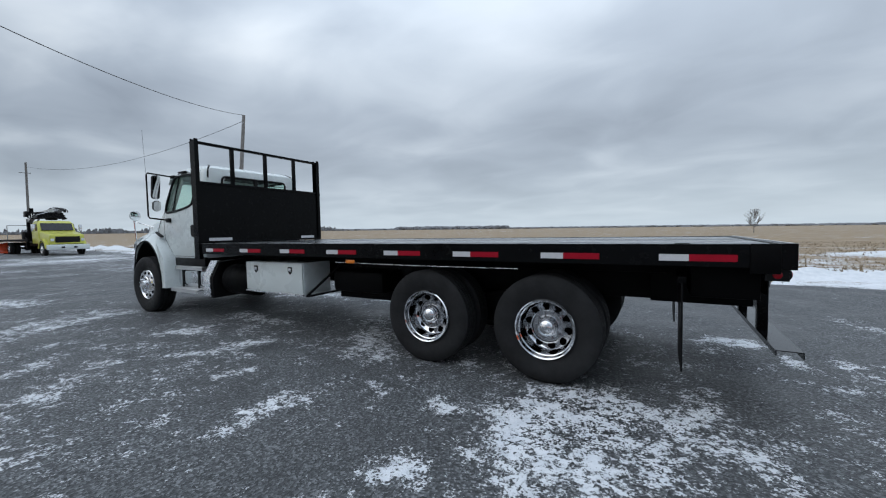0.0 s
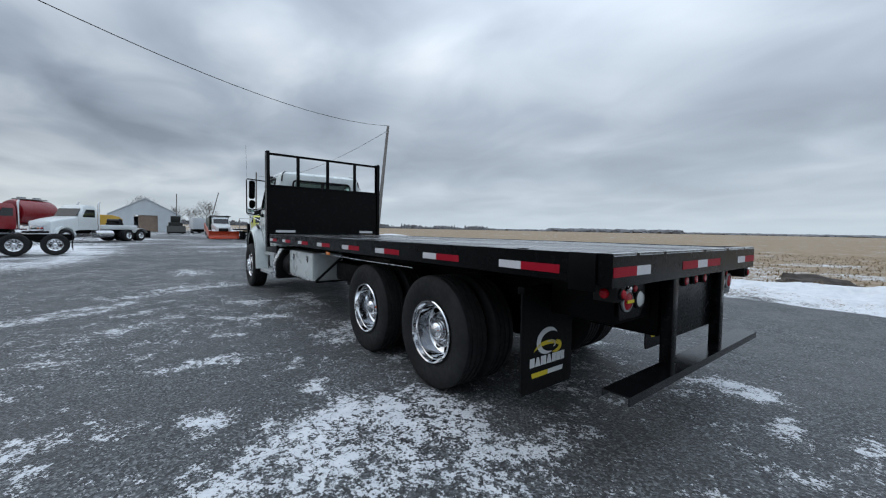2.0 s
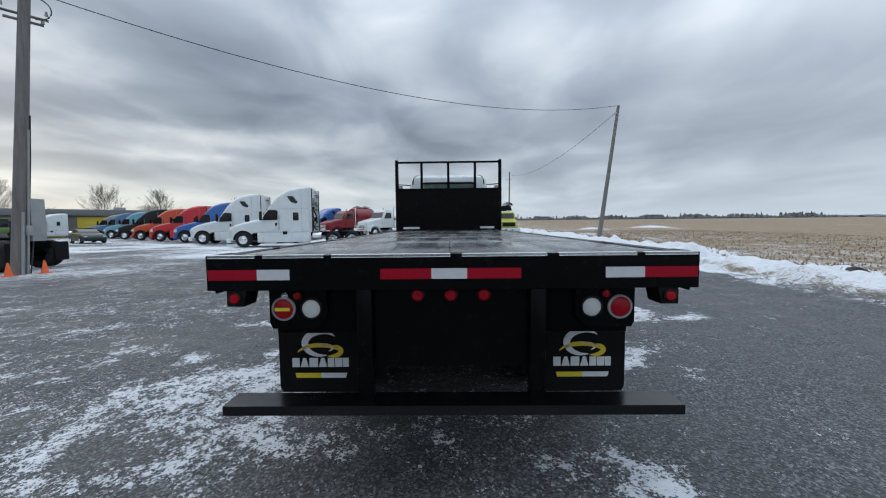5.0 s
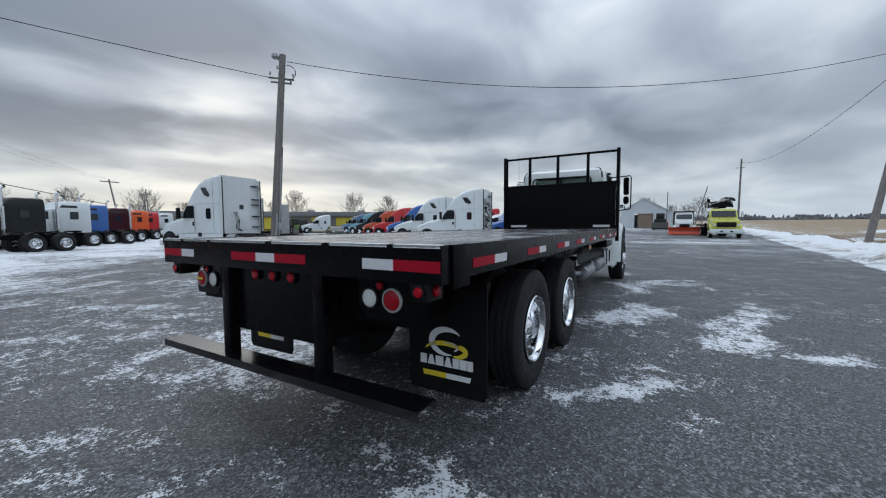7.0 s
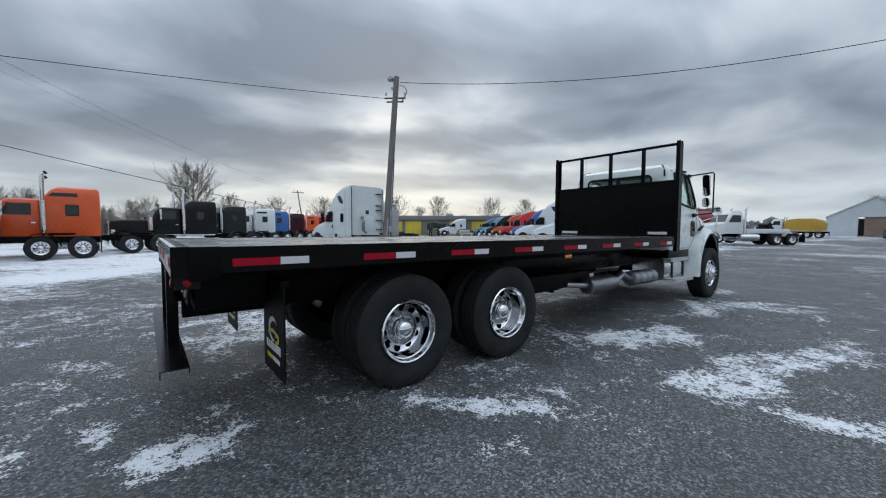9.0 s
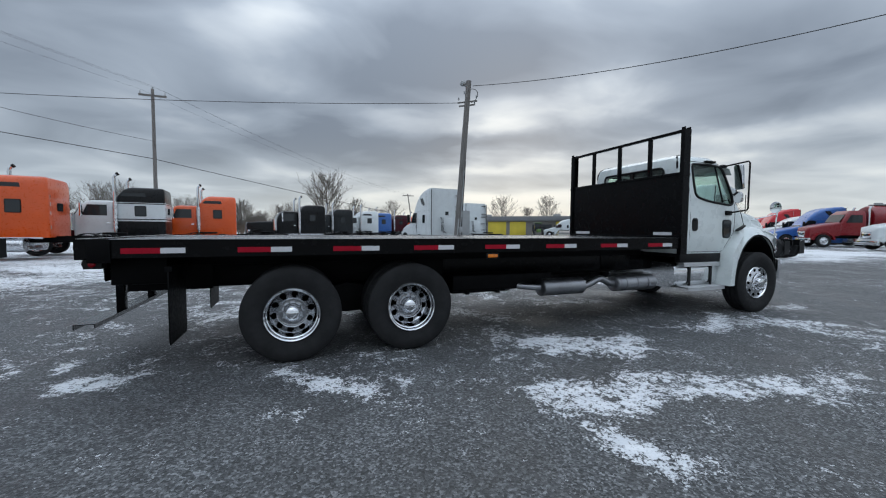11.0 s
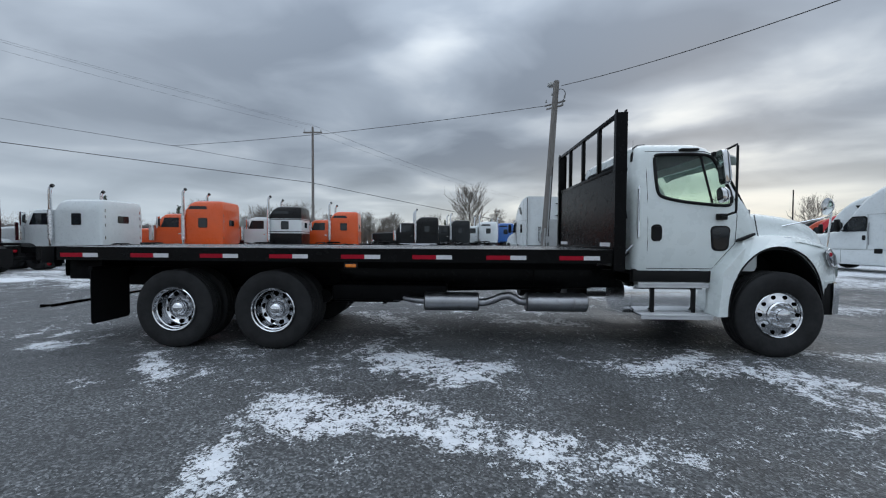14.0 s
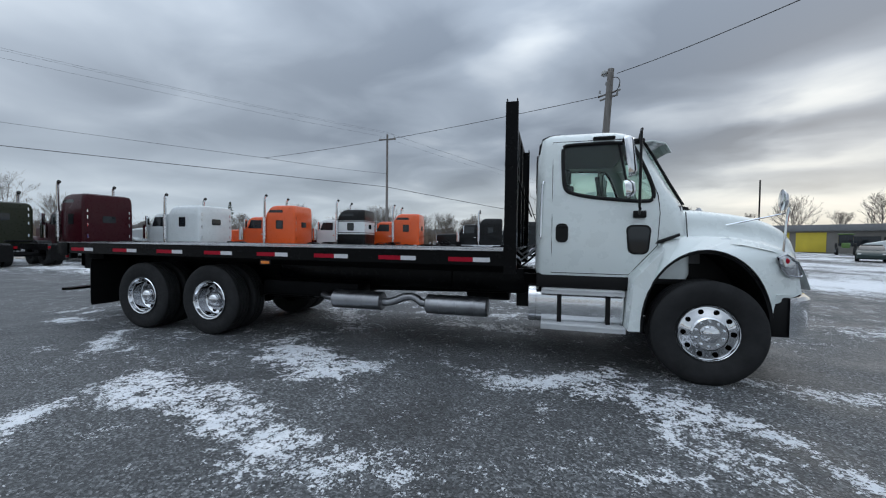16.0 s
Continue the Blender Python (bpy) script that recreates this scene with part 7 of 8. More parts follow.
    for k in range(7):
        z, y0 = 2.86 + 0.075 * k, 0.85 - 0.06 * (k % 3)
        part("hose_bundle", tube(bmesh.new(), [(-2.7 + 0.1 * (k % 2), -y0, z), (-1.6 - 0.12 * k, -y0 * 0.9, z + 0.03), (-1.35 - 0.1 * k, 0, z + 0.05), (-1.6 - 0.12 * k, y0 * 0.9, z + 0.03), (-2.7, y0, z)], 0.055, 7), FRAME, t)
    part("hose_clamp", boxes((-2.25, -1.8, -0.3, 0.3, 2.76, 3.12), bevel=0.04), FRAME, t)
    part("stick_boom", prism(bmesh.new(), [(-0.95, 2.86), (0.62, 3.36), (0.74, 3.56), (0.55, 3.62), (-1.02, 3.06)], "x", -2.35, -2.1, 0.02), LINING, t, "dark grey stick boom folded across the cab")
    part("stick_cylinder", tube(bmesh.new(), [(-2.05, -0.85, 3.12), (-2.05, 0.4, 3.58)], 0.06, 8), STEEL, t)
    for k in range(6):
        c, r = Vector((-1.95 - 0.08 * k, 0.35 + 0.09 * (k % 3), 3.42)), 0.26 + 0.03 * (k % 4)
        part("hose_loop", tube(bmesh.new(), [c + Vector((0.10 * math.sin(2 * a), r * 1.5 * math.cos(a), r * math.sin(a))) for a in (2 * math.pi * q / 14 for q in range(13))], 0.034, 6), WIRE, t)
    for k in range(4):
        a = math.pi / 2 * k
        part("grapple_claw", tube(bmesh.new(), [(-2.2 + 0.06 * math.cos(a), -1.05 + 0.06 * math.sin(a), 3.42), (-2.2 + 0.26 * math.cos(a), -1.05 + 0.26 * math.sin(a), 3.22), (-2.2 + 0.2 * math.cos(a), -1.05 + 0.2 * math.sin(a), 2.95), (-2.2 + 0.05 * math.cos(a), -1.05 + 0.05 * math.sin(a), 2.84)], 0.05, 6, 0.025), FRAME, t)
    part("rotator", tube(bmesh.new(), [(-2.2, -1.05, 3.40), (-2.2, -1.05, 3.66)], 0.12, 12), FRAME, t)
    chassis(t, 7.9, 11.4)


crane_truck()


def sedan():
    t = empty("car", "dark green sedan parked in snow with lamps lit", "car", at=pose(34.0, 35.0, 0, 0, 0, -122))
    pt = paint((0.025, 0.04, 0.038))
    st = [(2.3, 0.72, 0.32, 0.55, 0.1), (2.15, 0.85, 0.22, 0.72, 0.12), (1.2, 0.9, 0.2, 0.92, 0.14), (0.7, 0.9, 0.2, 0.98, 0.14), (-1.6, 0.9, 0.2, 0.98, 0.14), (-2.2, 0.85, 0.25, 0.9, 0.14), (-2.35, 0.7, 0.35, 0.7, 0.1)]
    bm = bmesh.new()
    loft(bm, [ring_x(*q) for q in st])
    part("body", bm, pt, t)
    bm = bmesh.new()
    loft(bm, [ring_x(*q) for q in ((0.75, 0.78, 0.9, 0.99, 0.04), (0.1, 0.70, 0.9, 1.36, 0.12), (-0.6, 0.68, 0.9, 1.42, 0.14), (-1.1, 0.70, 0.9, 1.34, 0.12), (-1.7, 0.78, 0.9, 1.0, 0.04))])
    part("cabin", bm, DARKGLASS, t)
    part("roof", boxes((-1.05, 0.02, -0.62, 0.62, 1.38, 1.435), bevel=0.02), pt, t)
    for s in (1, -1):
        part("headlight", boxes((2.08, 2.24, s * 0.68 - 0.12, s * 0.68 + 0.12, 0.58, 0.7), bevel=0.03), WHITE_LENS, t)
        for x in (1.4, -1.4):
            road_wheel(t, x, s, r=0.33, y=0.8)


sedan()


def loader():
    t = empty("wheel_loader", "dark wheel loader parked before the shed", "loader", at=pose(103, -0.8, 0, 0, 0, 180))
    pt = paint((0.02, 0.022, 0.02))
    part("body", boxes((-3.0, 0.5, -1.3, 1.3, 1.0, 2.6), bevel=0.15), pt, t)
    part("cab", boxes((-1.6, 0.2, -0.9, 0.9, 2.6, 4.0), bevel=0.12), pt, t)
    part("bucket", prism(bmesh.new(), [(2.0, 0.2), (3.4, 0.2), (3.5, 0.5), (2.4, 1.8), (2.0, 1.7)], "y", -1.7, 1.7, 0.03), pt, t)
    for s in (1, -1):
        part("lift_arm", tube(bmesh.new(), [(0.0, s * 0.8, 2.0), (2.2, s * 0.8, 1.0)], 0.16, 8), pt, t)
        for x in (-2.0, 1.2):
            road_wheel(t, x, s, r=0.85, y=1.3, rim=GREY)


loader()

# ---- buildings ----
def shed():
    b = empty("storage_shed", "pale grey metal shed with an open brown door", "shed", at=pose(152, 5, 0, 0, 0, 0))
    w, e, p = 9.0, 5.3, 10.4
    part("wall", prism(bmesh.new(), [(-w, 0), (-3.0, 0), (-3.0, 5.2), (3.0, 5.2), (3.0, 0), (w, 0), (w, e), (0, p), (-w, e)], "x", 0, 0.4), METALWALL, b, smooth=False)
    for s in (1, -1):
        part("side_wall", boxes((0.4, 24, s * w - 0.2, s * w + 0.2, 0, e)), METALWALL, b)
        part("roof", prism(bmesh.new(), [(s * (w + 0.3), e - 0.1), (0, p + 0.05), (0, p + 0.3), (s * (w + 0.3), e + 0.15)], "x", -0.3, 24.3), METALWALL, b, smooth=False)
    part("back_wall", boxes((23.8, 24.2, -w, w, 0, e)), METALWALL, b)
    part("sliding_door", boxes((0.45, 0.6, -3.0, 1.9, 0.0, 5.2)), DOORBROWN, b, "brown sliding door")
    bm = bmesh.new()
    for k in range(36):
        y = -w + 0.5 * k
        if abs(y) > 3.05:
            box(bm, -0.03, 0.0, y, y + 0.08, 0, e + (p - e) * (1 - abs(y) / w) - 0.2)
    ob = part("siding_ribs", bm, METALWALL, b, smooth=False)
    ob["kind"] = "stuff"


shed()


def garage():
    """A long low garage with yellow bays under a dark fascia."""
    b = empty("garage_building", "long low garage with yellow bays under a dark fascia", "building", at=pose(50, 66, 0, 0, 0, -42))
    part("wall", boxes((-32, 32, 0.0, 0.4, 0, 3.4)), GARAGEWALL, b)
    part("back_wall", boxes((-32, 32, 13.6, 14.0, 0, 4.2)), METALWALL, b)
    for x in (-32, 31.6):
        part("side_wall", boxes((x, x + 0.4, 0.4, 13.6, 0, 4.2)), METALWALL, b)
    part("fascia", boxes((-32.3, 32.3, -0.5, 0.5, 3.4, 4.4), bevel=0.03), FASCIA, b)
    part("roof", boxes((-32.3, 32.3, 0.5, 14.3, 4.2, 4.4)), FASCIA, b)
    for k, x in enumerate(range(-30, 30, 5)):
        wide = 3.6 if k % 2 else 4.2
        if k % 4 != 2:
            part("bay_door", boxes((x, x + wide, -0.06, -0.004, 0.1, 3.2), bevel=0.02), YELLOWWALL, b, "yellow bay door")
        else:
            part("window", boxes((x, x + wide, -0.05, -0.004, 1.1, 2.6), bevel=0.02), DARKGLASS, b)
    for x in (-12, 4, 15):
        part("roof_vent", boxes((x, x + 1.6, 4, 5.4, 4.4, 5.0), bevel=0.05), GREY, b)


garage()
tr = empty("box_trailer", "grey box trailer standing far off on the lot", "trailer", at=pose(112, -6, 0))
part("body", boxes((0, 12, -1.3, 1.3, 1.1, 4.0), bevel=0.05), METALWALL, tr)
part("skirt", boxes((2, 10, -1.2, 1.2, 0.4, 1.1)), FRAME, tr)
for s in (1, -1):
    for x in (9.6, 10.9):
        road_wheel(tr, x, s, True)

tractor = empty("farm_tractor", "green and yellow tractor before the garage", "tractor", at=pose(46, 58, 0, 0, 0, -120))
part("hood", boxes((0.2, 1.9, -0.4, 0.4, 0.9, 1.6), bevel=0.1), paint((0.08, 0.16, 0.03)), tractor)
part("cab", boxes((-1.2, 0.2, -0.7, 0.7, 1.2, 2.7), bevel=0.1), DARKGLASS, tractor)
part("cab_roof", boxes((-1.3, 0.3, -0.8, 0.8, 2.7, 2.85), bevel=0.05), paint((0.08, 0.16, 0.03)), tractor)
for s in (1, -1):
    road_wheel(tractor, -0.8, s, r=0.8, y=0.9, rim=YELLOWWALL)
    road_wheel(tractor, 1.5, s, r=0.5, y=0.8, rim=YELLOWWALL)


# ---- poles and wires ----
def lerp(a, b, f):
    return tuple(p + (q - p) * f for p, q in zip(a, b))


def pole(label, base, top, r0, r1, arms=0):
    p = empty("utility_pole", label, "utility pole", "utility poles", at=pose(*base))
    d = Vector(top) - Vector(base)
    part("shaft", tube(bmesh.new(), [d * (i / 8) for i in range(9)], r0, 14, r1), WOOD, p)
    return p, d


pa, d = pole("leaning grey wooden pole with a yard lamp and conduits", (10.0, 14.0, -0.1), (10.48, 13.55, 9.4), 0.20, 0.14)
side_dir = Vector((-0.75, 0.66, 0))
part("yard_lamp", lathe(bmesh.new(), [(0.0, 0.10), (0.10, 0.08), (0.16, 0.0), (0.17, -0.10), (0.12, -0.16), (0.0, -0.17)], 18), GREY, pa).matrix_basis = Matrix.Translation(d + side_dir * 0.32 + Vector((0, 0, -0.05))) @ pose(0, 0, 0, 90, 0, 0)
part("lamp_arm", tube(bmesh.new(), [d * 0.96, d * 0.985 + side_dir * 0.3], 0.03, 8), GREY, pa)
for f, ln in ((0.885, 0.55), (0.865, 0.45)):
    part("cross_arm", tube(bmesh.new(), [d * f - side_dir * ln, d * f + side_dir * ln], 0.045, 8), WOOD, pa)
for f, o in ((0.90, 0.5), (0.90, -0.5), (0.93, 0.2), (0.87, -0.42)):
    part("insulator", tube(bmesh.new(), [d * f + side_dir * o, d * f + side_dir * o + Vector((0, 0, 0.14))], 0.05, 8, 0.035), GREY, pa)
for k, (ang, top_f, rr) in enumerate(((285, 0.5, 0.03), (250, 0.22, 0.04))):
    o = Vector((math.cos(radians(ang)), math.sin(radians(ang)), 0)) * 0.22
    part("conduit", tube(bmesh.new(), [o * 1.15, d * (top_f * 0.5) + o * 0.98, d * top_f + o * 0.8], rr, 8), GREY, pa)
for z, o in ((1.5, (0.16, -0.24)),):
    part("meter_box", boxes((o[0] - 0.09, o[0] + 0.09, o[1] - 0.09, o[1] + 0.09, z - 0.16, z + 0.16), bevel=0.02), GREY, pa)
part("panel_box", boxes((0.24, 0.70, -0.3, 0.1, 1.15, 2.55), bevel=0.02), GREY, pa, "grey electrical panel")
pts = [d * 0.55 + Vector((0.1, -0.15, 0)), d * 0.4 + Vector((0.12, -0.17, 0)), Vector((0.24, -0.22, 1.7)), Vector((0.35, -0.2, 1.2)), Vector((0.15, -0.35, 0.7)), Vector((0.1, -0.3, 0.1))]
part("hanging_cable", tube(bmesh.new(), pts, 0.02, 6), WIRE, pa)
loop = [d * 0.95 + Vector((0.1 + 0.3 * math.sin(a) * 0.8, -0.2 - 0.3 * math.sin(a), -0.35 + 0.35 * math.cos(a))) for a in (math.pi * k / 10 for k in range(11))]
part("drip_loop", tube(bmesh.new(), loop, 0.018, 6), WIRE, pa)
for x, y in ((9.55, 13.8), (10.35, 13.5)):
    c = empty("traffic_cone", "orange traffic cone at the foot of the pole", "cone", "cones", at=pose(x, y, -0.02) @ Matrix.Scale(0.85, 4))
    part("base", boxes((-0.18, 0.18, -0.18, 0.18, 0.0, 0.03), bevel=0.01), CONE, c)
    bm = tube(bmesh.new(), [(0, 0, 0.03), (0, 0, 0.50)], 0.12, 16, 0.03)
    part("body", bm, CONE, c)

pb, db = pole("leaning wooden pole at the edge of the field", (26.9, -11.2, -0.1), (28.68, -13.28, 10.55), 0.17, 0.11)
part("bracket", tube(bmesh.new(), [db * 0.95, db * 0.93 + Vector((-0.5, 0.4, -0.1))], 0.04, 6), GREY, pb)
pc, dc = pole("grey wooden power pole with a cross arm", (-9.15, 32.2, -0.1), (-9.15, 32.2, 12.6), 0.16, 0.11)
part("cross_arm", boxes((-0.95, 0.95, -0.06, 0.06, 12.1, 12.25)), WOOD, pc)
for x in (-0.85, 0.0, 0.85):
    part("insulator", tube(bmesh.new(), [(x, 0, 12.25 if x else 12.6), (x, 0, 12.5 if x else 12.85)], 0.05, 8, 0.03), GREY, pc)
pd, dd = pole("tilted power pole beyond the garage trees", (24.5, 72, 0), (23.4, 72.7, 8.8), 0.14, 0.10)
part("cross_arm", boxes((-2.2, 0.2, 0.62, 0.76, 8.35, 8.5)), WOOD, pd)
pf, df = pole("wooden pole behind the crane truck", (77.8, -12.3, 0), (78.1, -12.5, 12.1), 0.17, 0.12)
part("bracket", tube(bmesh.new(), [(0, -0.6, 10.6), (0, 0.6, 10.6)], 0.05, 6), WOOD, pf)
pole("leaning pole far beyond the plow truck", (115, -8.0, 0), (118, -11, 11), 0.16, 0.11)
pole("pole far down the lot", (130, -2.0, 0), (130.4, -2.2, 11), 0.16, 0.11)
ph, dh = pole("distant power pole among the trees", (38, 96, 0), (37.4, 96, 9.6), 0.15, 0.1)
part("cross_arm", boxes((-1.6, 0.6, -0.06, 0.06, 8.4, 8.6)), WOOD, ph)


def wire(label, ends, sag, r=0.014, n=28):
    bm = bmesh.new()
    pts = []
    for a, b in zip(ends, ends[1:]):
        seg = [Vector(a) + (Vector(b) - Vector(a)) * (i / n) - Vector((0, 0, sag * 4 * (i / n) * (1 - i / n))) for i in range(n + 1)]
        pts += seg if not pts else seg[1:]
    tube(bm, pts, r, 5)
    return tagged(part("overhead_wire", bm, WIRE), label, "wire", "overhead wires")


A1, B1 = (10.75, 13.6, 9.2), (28.2, -12.9, 10.42)
wire("thin black overhead wire between two poles", [B1, A1], 1.58, 0.016)
wire("thin overhead wire beyond the field pole", [(28.5, -13.0, 10.0), (78.05, -12.45, 11.5)], 1.6, 0.016)
wire("thin overhead wire from the lamp pole", [(10.1, 13.73, 8.25), (-14.61, 20.26, 7.88)], 0.25, 0.015)
wire("service wire crossing the lot", [(-72.8, 16.3, 16.9), (-14.61, 20.26, 7.88), (-9.12, 32.1, 8.4)], 0.1, 0.014)
wire("thick black cable along the row", [(-70.6, -29.8, 9.1), (-9.4, 32.4, 7.05), (11.5, 37.7, 3.3)], 0.05, 0.026)
for dx in (-0.85, 0.0, 0.85):
    z = 12.5 if dx else 12.85
    wire("thin power line between tall poles", [(-45 + dx, -26, z + 1.0), (-9.15 + dx, 32.2, z), (23.5 + dx, 72.7, 8.6)], 0.9, 0.006)

# ---- trees and distance ----
def bare_tree(seed, height, spread=0.42, depth=7, more=0):
    rng = random.Random(seed)
    bm = bmesh.new()

    def limb(p, d, ln, r, lev):
        n = 3 if lev < 3 else 2
        pts = [p]
        for i in range(n):
            d = (d + Vector((rng.uniform(-1, 1), rng.uniform(-1, 1), rng.uniform(-0.5, 0.9))) * 0.14).normalized()
            pts.append(pts[-1] + d * (ln / n))
        tube(bm, pts, r, 5 if lev < 2 else 3, r * 0.62)
        if lev >= depth:
            return
        kids = rng.choice((2, 3, 3)) + (more if lev < 4 else 0) if lev else rng.choice((5, 6)) + more
        for k in range(kids):
            a = rng.uniform(0, 2 * math.pi)
            q = pts[-1] if k < 2 else pts[-2] + (pts[-1] - pts[-2]) * rng.uniform(0.0, 0.9)
            nd = (d + Vector((math.cos(a), math.sin(a), rng.uniform(-0.1, 0.35))) * rng.uniform(spread, spread * 1.9)).normalized()
            limb(q, nd, ln * rng.uniform(0.62, 0.85), max(0.007, r * 0.56), lev + 1)

    limb(Vector((0, 0, -0.2)), Vector((0, 0, 1)), height * 0.23, height * 0.015, 0)
    return bm


def tall_tree(seed, height, wide=0.30, limbs=26):
    """A bare tree with a leader and rising limbs, oval in outline."""
    rng = random.Random(seed)
    bm = bmesh.new()

    def twig(p, d, ln, r, lev):
        pts = [p]
        for i in range(3):
            d = (d + Vector((rng.uniform(-1, 1), rng.uniform(-1, 1), rng.uniform(-0.3, 0.8))) * 0.16).normalized()
            pts.append(pts[-1] + d * (ln / 3))
        tube(bm, pts, r, 4 if lev < 2 else 3, r * 0.5)
        if lev == 4:
            return
        for k in range((6, 6, 5, 4)[lev]):
            f = rng.uniform(0.25, 1.0)
            q = pts[int(f * 2.99)].lerp(pts[int(f * 2.99) + 1], f * 2.99 - int(f * 2.99))
            a = rng.uniform(0, 2 * math.pi)
            nd = (d + Vector((math.cos(a), math.sin(a), 0.25)) * rng.uniform(0.35, 0.75)).normalized()
            twig(q, nd, ln * rng.uniform(0.38, 0.6), max(0.006, r * 0.5), lev + 1)

    trunk = [Vector((rng.uniform(-0.1, 0.1) * i / 4, rng.uniform(-0.1, 0.1) * i / 4, height * 0.11 * i - 0.2)) for i in range(9)]
    tube(bm, trunk, height * 0.016, 7, height * 0.003)
    for k in range(limbs):
        f = 0.16 + 0.8 * (k + rng.random()) / limbs
        z = height * 0.88 * f
        a = k * 2.4 + rng.uniform(-0.4, 0.4)
        reach = height * wide * (0.55 + 0.75 * math.sin(math.pi * min(1.0, f * 0.9 + 0.12)))
        d = Vector((math.cos(a), math.sin(a), 0.75 + 0.9 * f)).normalized()
        twig(Vector((trunk[int(f * 7.9)].x, trunk[int(f * 7.9)].y, z)), d, reach, height * 0.006 * (1.2 - 0.7 * f), 1)
    return bm


TREES = []
for k in range(4):
    bm = tall_tree(11 + k, 10.0, 0.25 + 0.03 * k) if k % 2 else bare_tree(11 + k, 10.0, 0.34 + 0.05 * k)
    me = bpy.data.meshes.new("bare_tree")
    bm.to_mesh(me)
    bm.free()
    me.materials.append(BARK)
    TREES.append(me)
GREAT = bpy.data.meshes.new("bare_tree")
bm = tall_tree(40, 10.0, 0.33, 42)
bm.to_mesh(GREAT)
bm.free()
GREAT.materials.append(BARK)
rng = random.Random(5)
spots = [(9.5, 112, 15.5), (18.5, 118, 10), (-31, 11.5, 8.0)]
for k in range(9):
    spots.append((58 + 5.2 * k + rng.uniform(-1.5, 1.5), 92 - 4.3 * k + rng.uniform(-2, 4), rng.uniform(7.5, 10)))
for k in range(12):
    t = -55 + 11 * k + rng.uniform(-3, 3)
    spots.append((-36 + 0.54 * t + rng.uniform(-4, 4), 42 + 0.84 * t + rng.uniform(-4, 4), rng.uniform(3.8, 6)))
for k in range(7):
    spots.append((25 + 6 * k + rng.uniform(-2, 2), 108 + rng.uniform(-6, 8), rng.uniform(7, 10)))
for k in range(5):
    spots.append((178 + 2 * k, -14 + 5 * k, rng.uniform(8, 11)))
LINE = [(-75, -15), (-62, 0), (-32, 42), (-5, 84), (25, 122)]
for k in range(150):
    f = rng.random() * 3.999
    (xa, ya), (xb, yb) = LINE[int(f)], LINE[int(f) + 1]
    f -= int(f)
    spots.append((xa + (xb - xa) * f + rng.gauss(0, 3.5), ya + (yb - ya) * f + rng.gauss(0, 3.5), rng.uniform(3.0, 5.6) + 1.2 * (yb > 50)))
for i, (x, y, h) in enumerate(spots):
    tr_ = new("bare_tree", TREES[i % 4] if i else GREAT)
    tr_.matrix_world = pose(x, y, 0, 0, 0, rng.uniform(0, 360)) @ Matrix.Scale(h / 10.0 * 1.05, 4)
    tagged(tr_, "leafless grey-brown tree with a spreading crown", "tree", "bare trees")


def thicket(name, label, line, count, hmin, hmax, width, mat, seed, per=26, lean=0.35, thick=0.03):
    """Countless bare stems along a line."""
    rng = random.Random(seed)
    vs, fs = [], []
    for _ in range(count):
        f = rng.random() * (len(line) - 1)
        i = min(int(f), len(line) - 2)
        (xa, ya), (xb, yb) = line[i], line[i + 1]
        x, y = xa + (xb - xa) * (f - i) + rng.gauss(0, width), ya + (yb - ya) * (f - i) + rng.gauss(0, width)
        h = rng.uniform(hmin, hmax)
        for _ in range(per):
            a, l = rng.uniform(0, 2 * math.pi), rng.random()
            z0 = h * rng.uniform(0.0, 0.5)
            r0 = lean * z0 * 0.4
            p0 = (x + math.cos(a) * r0, y + math.sin(a) * r0, z0)
            ln = h * rng.uniform(0.3, 0.65)
            p1 = (p0[0] + math.cos(a) * ln * lean * l, p0[1] + math.sin(a) * ln * lean * l, min(h, z0 + ln))
            w = thick * rng.uniform(0.6, 1.6)
            b = rng.uniform(0, math.pi)
            dx, dy = math.cos(b) * w, math.sin(b) * w
            n = len(vs)
            vs += [(p0[0] - dx, p0[1] - dy, p0[2]), (p0[0] + dx, p0[1] + dy, p0[2]), (p0[0] - dy, p0[1] + dx, p0[2]), p1]
            fs += [(n, n + 1, n + 3), (n + 1, n + 2, n + 3), (n + 2, n, n + 3)]
    me = bpy.data.meshes.new(name)
    me.from_pydata(vs, [], fs)
    me.materials.append(mat)
    return tagged(new(name, me), label, "brush", kind="stuff")


thicket("brush_line", "bare grey-brown brush behind the row of tractors", [(-75, -15), (-62, 0), (-32, 42), (-5, 84), (25, 122)], 900, 1.5, 4.8, 2.8, TWIG, 3, per=60, lean=0.6, thick=0.016)
thicket("brush_line", "bare brush behind the garage", [(25, 122), (60, 105), (110, 60), (150, 45)], 240, 1.5, 5.0, 3.0, TWIG, 4, per=60, lean=0.6, thick=0.02)
thicket("field_weeds", "dry weeds standing round the foot of the field pole", [(23, -11.2), (27, -11.8), (31, -12.8)], 60, 0.25, 0.7, 0.6, surface("dry_weed", (0.28, 0.20, 0.11), 0.9, vary=0.2), 6, per=14, lean=0.5, thick=0.008)


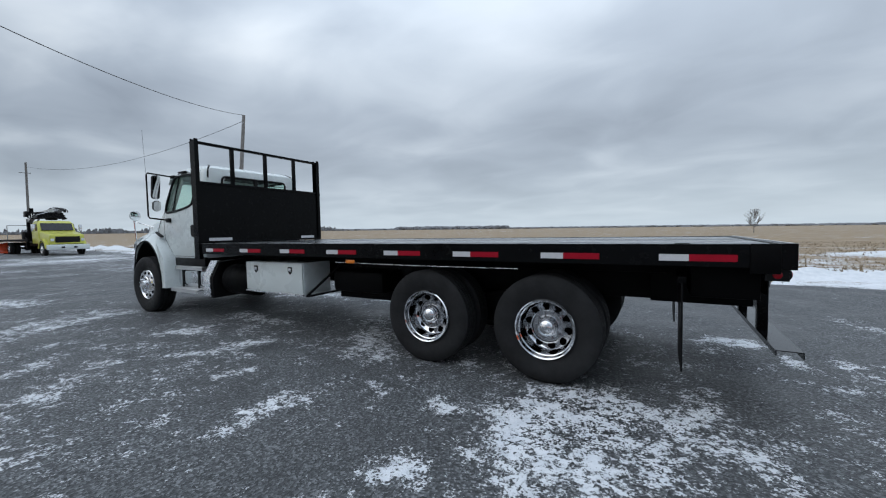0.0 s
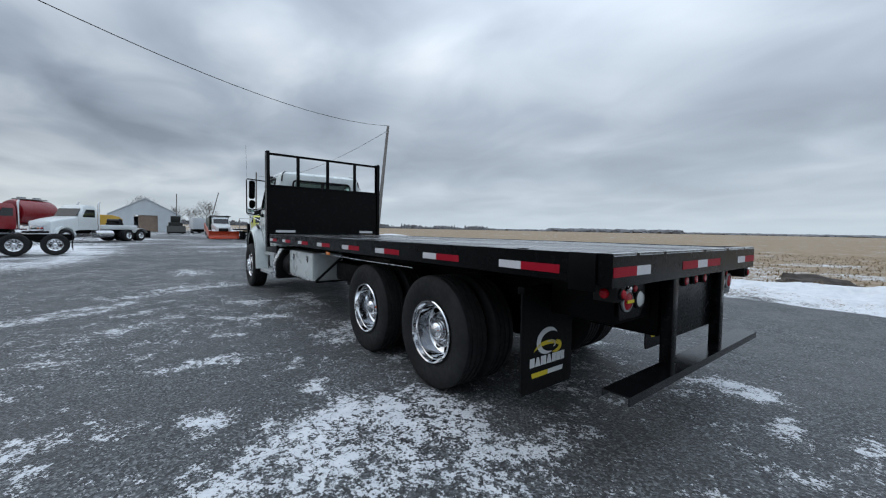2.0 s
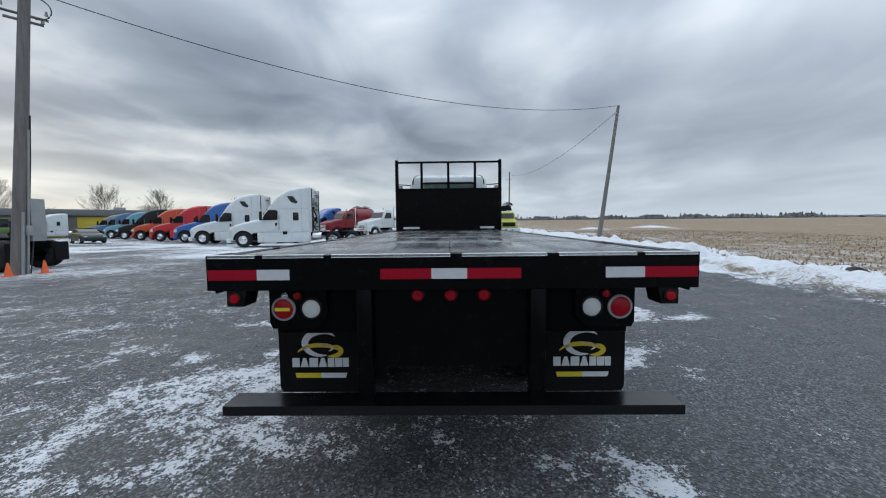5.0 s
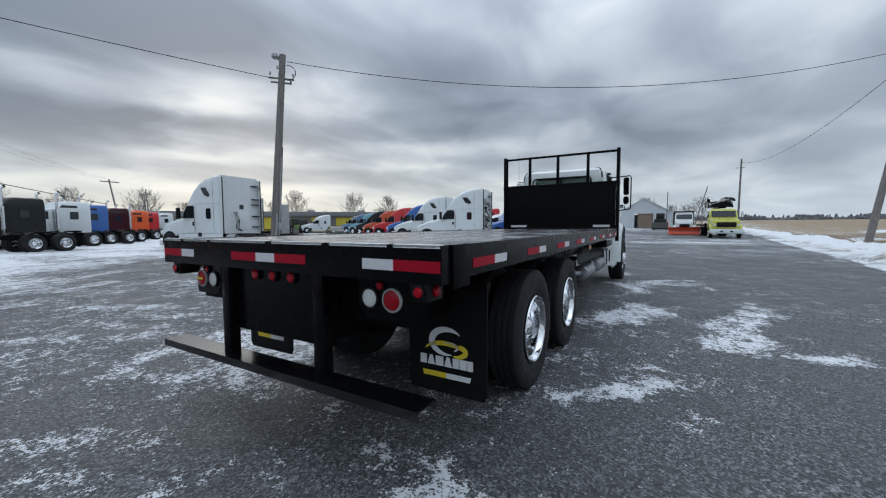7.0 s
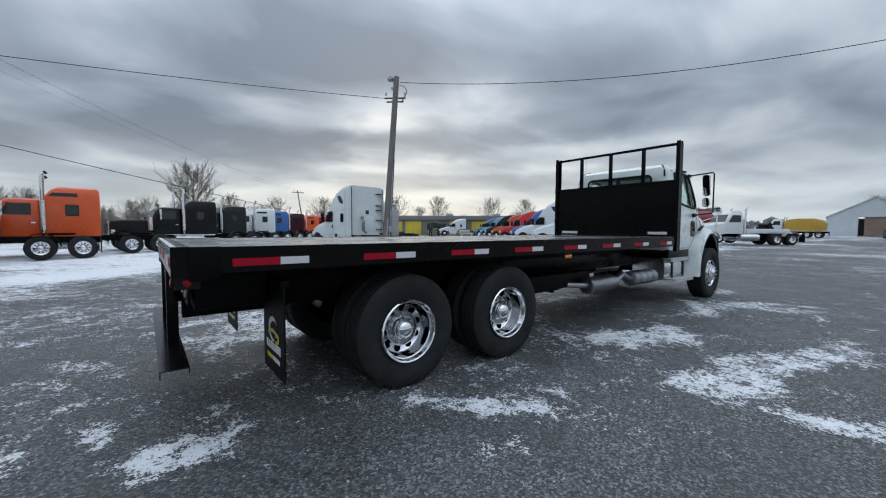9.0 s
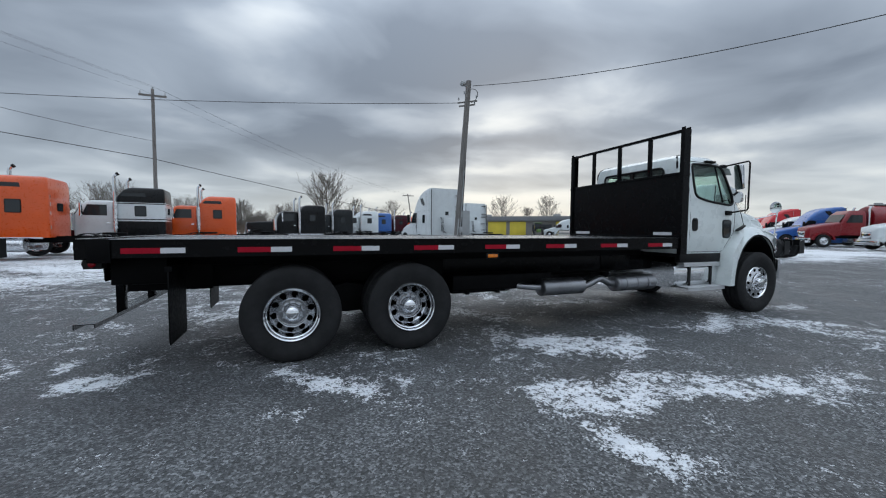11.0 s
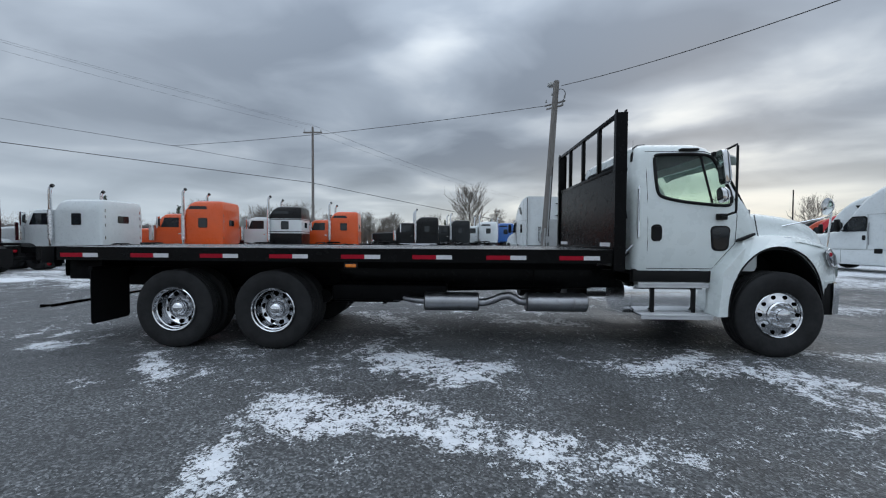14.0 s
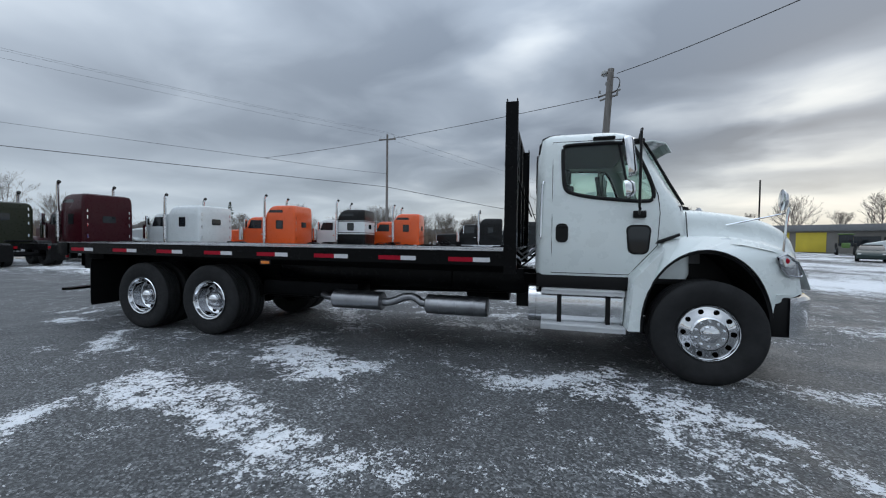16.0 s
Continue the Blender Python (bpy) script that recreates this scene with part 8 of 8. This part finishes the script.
def stubble():
    """Short cut stalks in rows, thinning out with distance."""
    rng = np.random.default_rng(9)
    n = 42000
    x = rng.uniform(-40, 70, n)
    d = 2.6 + rng.random(n) ** 1.6 * 30
    d = np.round(d / 0.38) * 0.38 + rng.normal(0, 0.07, n)
    y = edge_y(x) - d
    z = ground_height(x, y) - 0.025
    h, a, w = rng.uniform(0.03, 0.12, n), rng.uniform(0, math.pi, n), rng.uniform(0.012, 0.04, n)
    dx, dy = np.cos(a) * w, np.sin(a) * w
    tip = rng.uniform(-0.06, 0.06, (2, n))
    vs = np.stack([np.stack([x - dx, y - dy, z], -1), np.stack([x + dx, y + dy, z], -1), np.stack([x + tip[0], y + tip[1], z + h], -1)], 1).reshape(-1, 3)
    me = bpy.data.meshes.new("field_stubble")
    me.from_pydata(vs.tolist(), [], np.arange(3 * n).reshape(-1, 3).tolist())
    me.materials.append(surface("straw", (0.22, 0.163, 0.098), 0.9, vary=0.3, scale=2))
    tagged(new("field_stubble", me), "cut straw-coloured stubble poking through snow", "stubble", kind="stuff")


stubble()


def clod(x, y, size, seed):
    """A broken lump of frozen earth."""
    rng = random.Random(seed)
    bm = bmesh.new()
    bmesh.ops.create_icosphere(bm, subdivisions=3, radius=1.0)
    for v in bm.verts:
        k = 1 + 0.55 * noise.noise(v.co * 1.7 + Vector((seed, 0, 0))) + 0.28 * noise.noise(v.co * 5.0)
        v.co = Vector((v.co.x * k * size * 1.7, v.co.y * k * size * 0.8, max(-0.15, v.co.z * k * size * 0.62)))
    ob = part("earth_clod", bm, EARTH, smooth=False)
    ob.matrix_world = pose(x, y, float(ground_height(np.array([x]), np.array([y]))[0]), 0, 0, rng.uniform(-25, 25))
    tagged(ob, "dark clod of frozen earth in the snow bank", "clod", "clods")


for k, (x, y, size) in enumerate(((1.0, -10.4, 0.42), (0.2, -10.6, 0.28), (3.2, -9.6, 0.12), (-1.2, -10.9, 0.2), (7.4, -9.9, 0.16))):
    clod(x, y, size, k)


def far_woods():
    rng = random.Random(21)
    vs, fs = [], []

    def clump(x, y, w, h, z=0.0):
        n = len(vs)
        k = 5
        for ring, (rr, zz) in enumerate(((1.0, 0.0), (1.05, 0.45), (0.75, 0.8))):
            for i in range(k):
                a = 2 * math.pi * i / k + ring
                vs.append((x + math.cos(a) * w * rr * rng.uniform(0.8, 1.2), y + math.sin(a) * w * rr * rng.uniform(0.8, 1.2), z + h * zz * rng.uniform(0.85, 1.15)))
        vs.append((x, y, z + h))
        for ring in (0, 1):
            for i in range(k):
                a, b = n + ring * k + i, n + ring * k + (i + 1) % k
                fs.append((a, b, b + k, a + k))
        for i in range(k):
            fs.append((n + 2 * k + i, n + 2 * k + (i + 1) % k, n + 3 * k))

    for _ in range(9000):
        ang = rng.uniform(-178, 14) if rng.random() < 0.5 else rng.uniform(-45, 8)
        dist = rng.uniform(900, 1300)
        h = rng.uniform(2, 5)
        if -69 < ang < -53:
            h = rng.uniform(7.5, 9.5)
        elif ang > -45:
            h = rng.uniform(2.5, 6) + (rng.uniform(2, 8) if rng.random() < 0.16 * (1 + math.sin(ang * 1.3)) else 0)
        x, y = dist * math.cos(radians(ang)), dist * math.sin(radians(ang))
        clump(x, y, rng.uniform(1.2, 3.2) if ang > -45 else rng.uniform(8, 16), h, 0.0087 * x - 0.5)
    for _ in range(900):
        ang = rng.uniform(10, 182)
        dist = rng.uniform(260, 420)
        clump(dist * math.cos(radians(ang)), dist * math.sin(radians(ang)), rng.uniform(3, 6), rng.uniform(5, 10))
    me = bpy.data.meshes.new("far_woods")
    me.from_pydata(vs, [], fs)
    # one haze-greyed colour for all the distant clumps
    me.materials.append(HAZEDWOOD)
    tagged(new("far_woods", me), "low line of distant woods on the horizon, greyed by haze in the colour", "woods", kind="stuff")


far_woods()
b_ = new("bare_tree", TREES[1])
b_.matrix_world = pose(-14, -86, 0) @ Matrix.Scale(0.42, 4)
tagged(b_, "small lone leafless tree in the field", "tree", "bare trees")
for x, y, h in ((-50, 52, 8), (-44, 60, 7), (-20, 70, 6), (2, 108, 7), (16, 110, 7.5), (-58, 34, 7)):
    c = empty("conifer", "dark green conifer among bare trees", "tree", "conifers", at=pose(x, y, 0))
    part("trunk", tube(bmesh.new(), [(0, 0, 0), (0, 0, h * 0.9)], 0.12, 6, 0.03), BARK, c)
    rng = random.Random(int(x * 7 + y))
    bm = bmesh.new()
    for k in range(260):
        f = rng.random() ** 0.8
        z, r = h * (0.08 + 0.9 * f), (1 - f) * h * 0.23 * rng.uniform(0.5, 1.05) + 0.05
        a = rng.uniform(0, 2 * math.pi)
        p = Vector((r * math.cos(a), r * math.sin(a), z - 0.15 * r))
        s_ = rng.uniform(0.15, 0.4)
        bm.faces.new([bm.verts.new(p + Vector((rng.uniform(-s_, s_), rng.uniform(-s_, s_), rng.uniform(-s_, s_)))) for _ in range(3)])
    part("crown", bm, CONIFER, c, smooth=False)
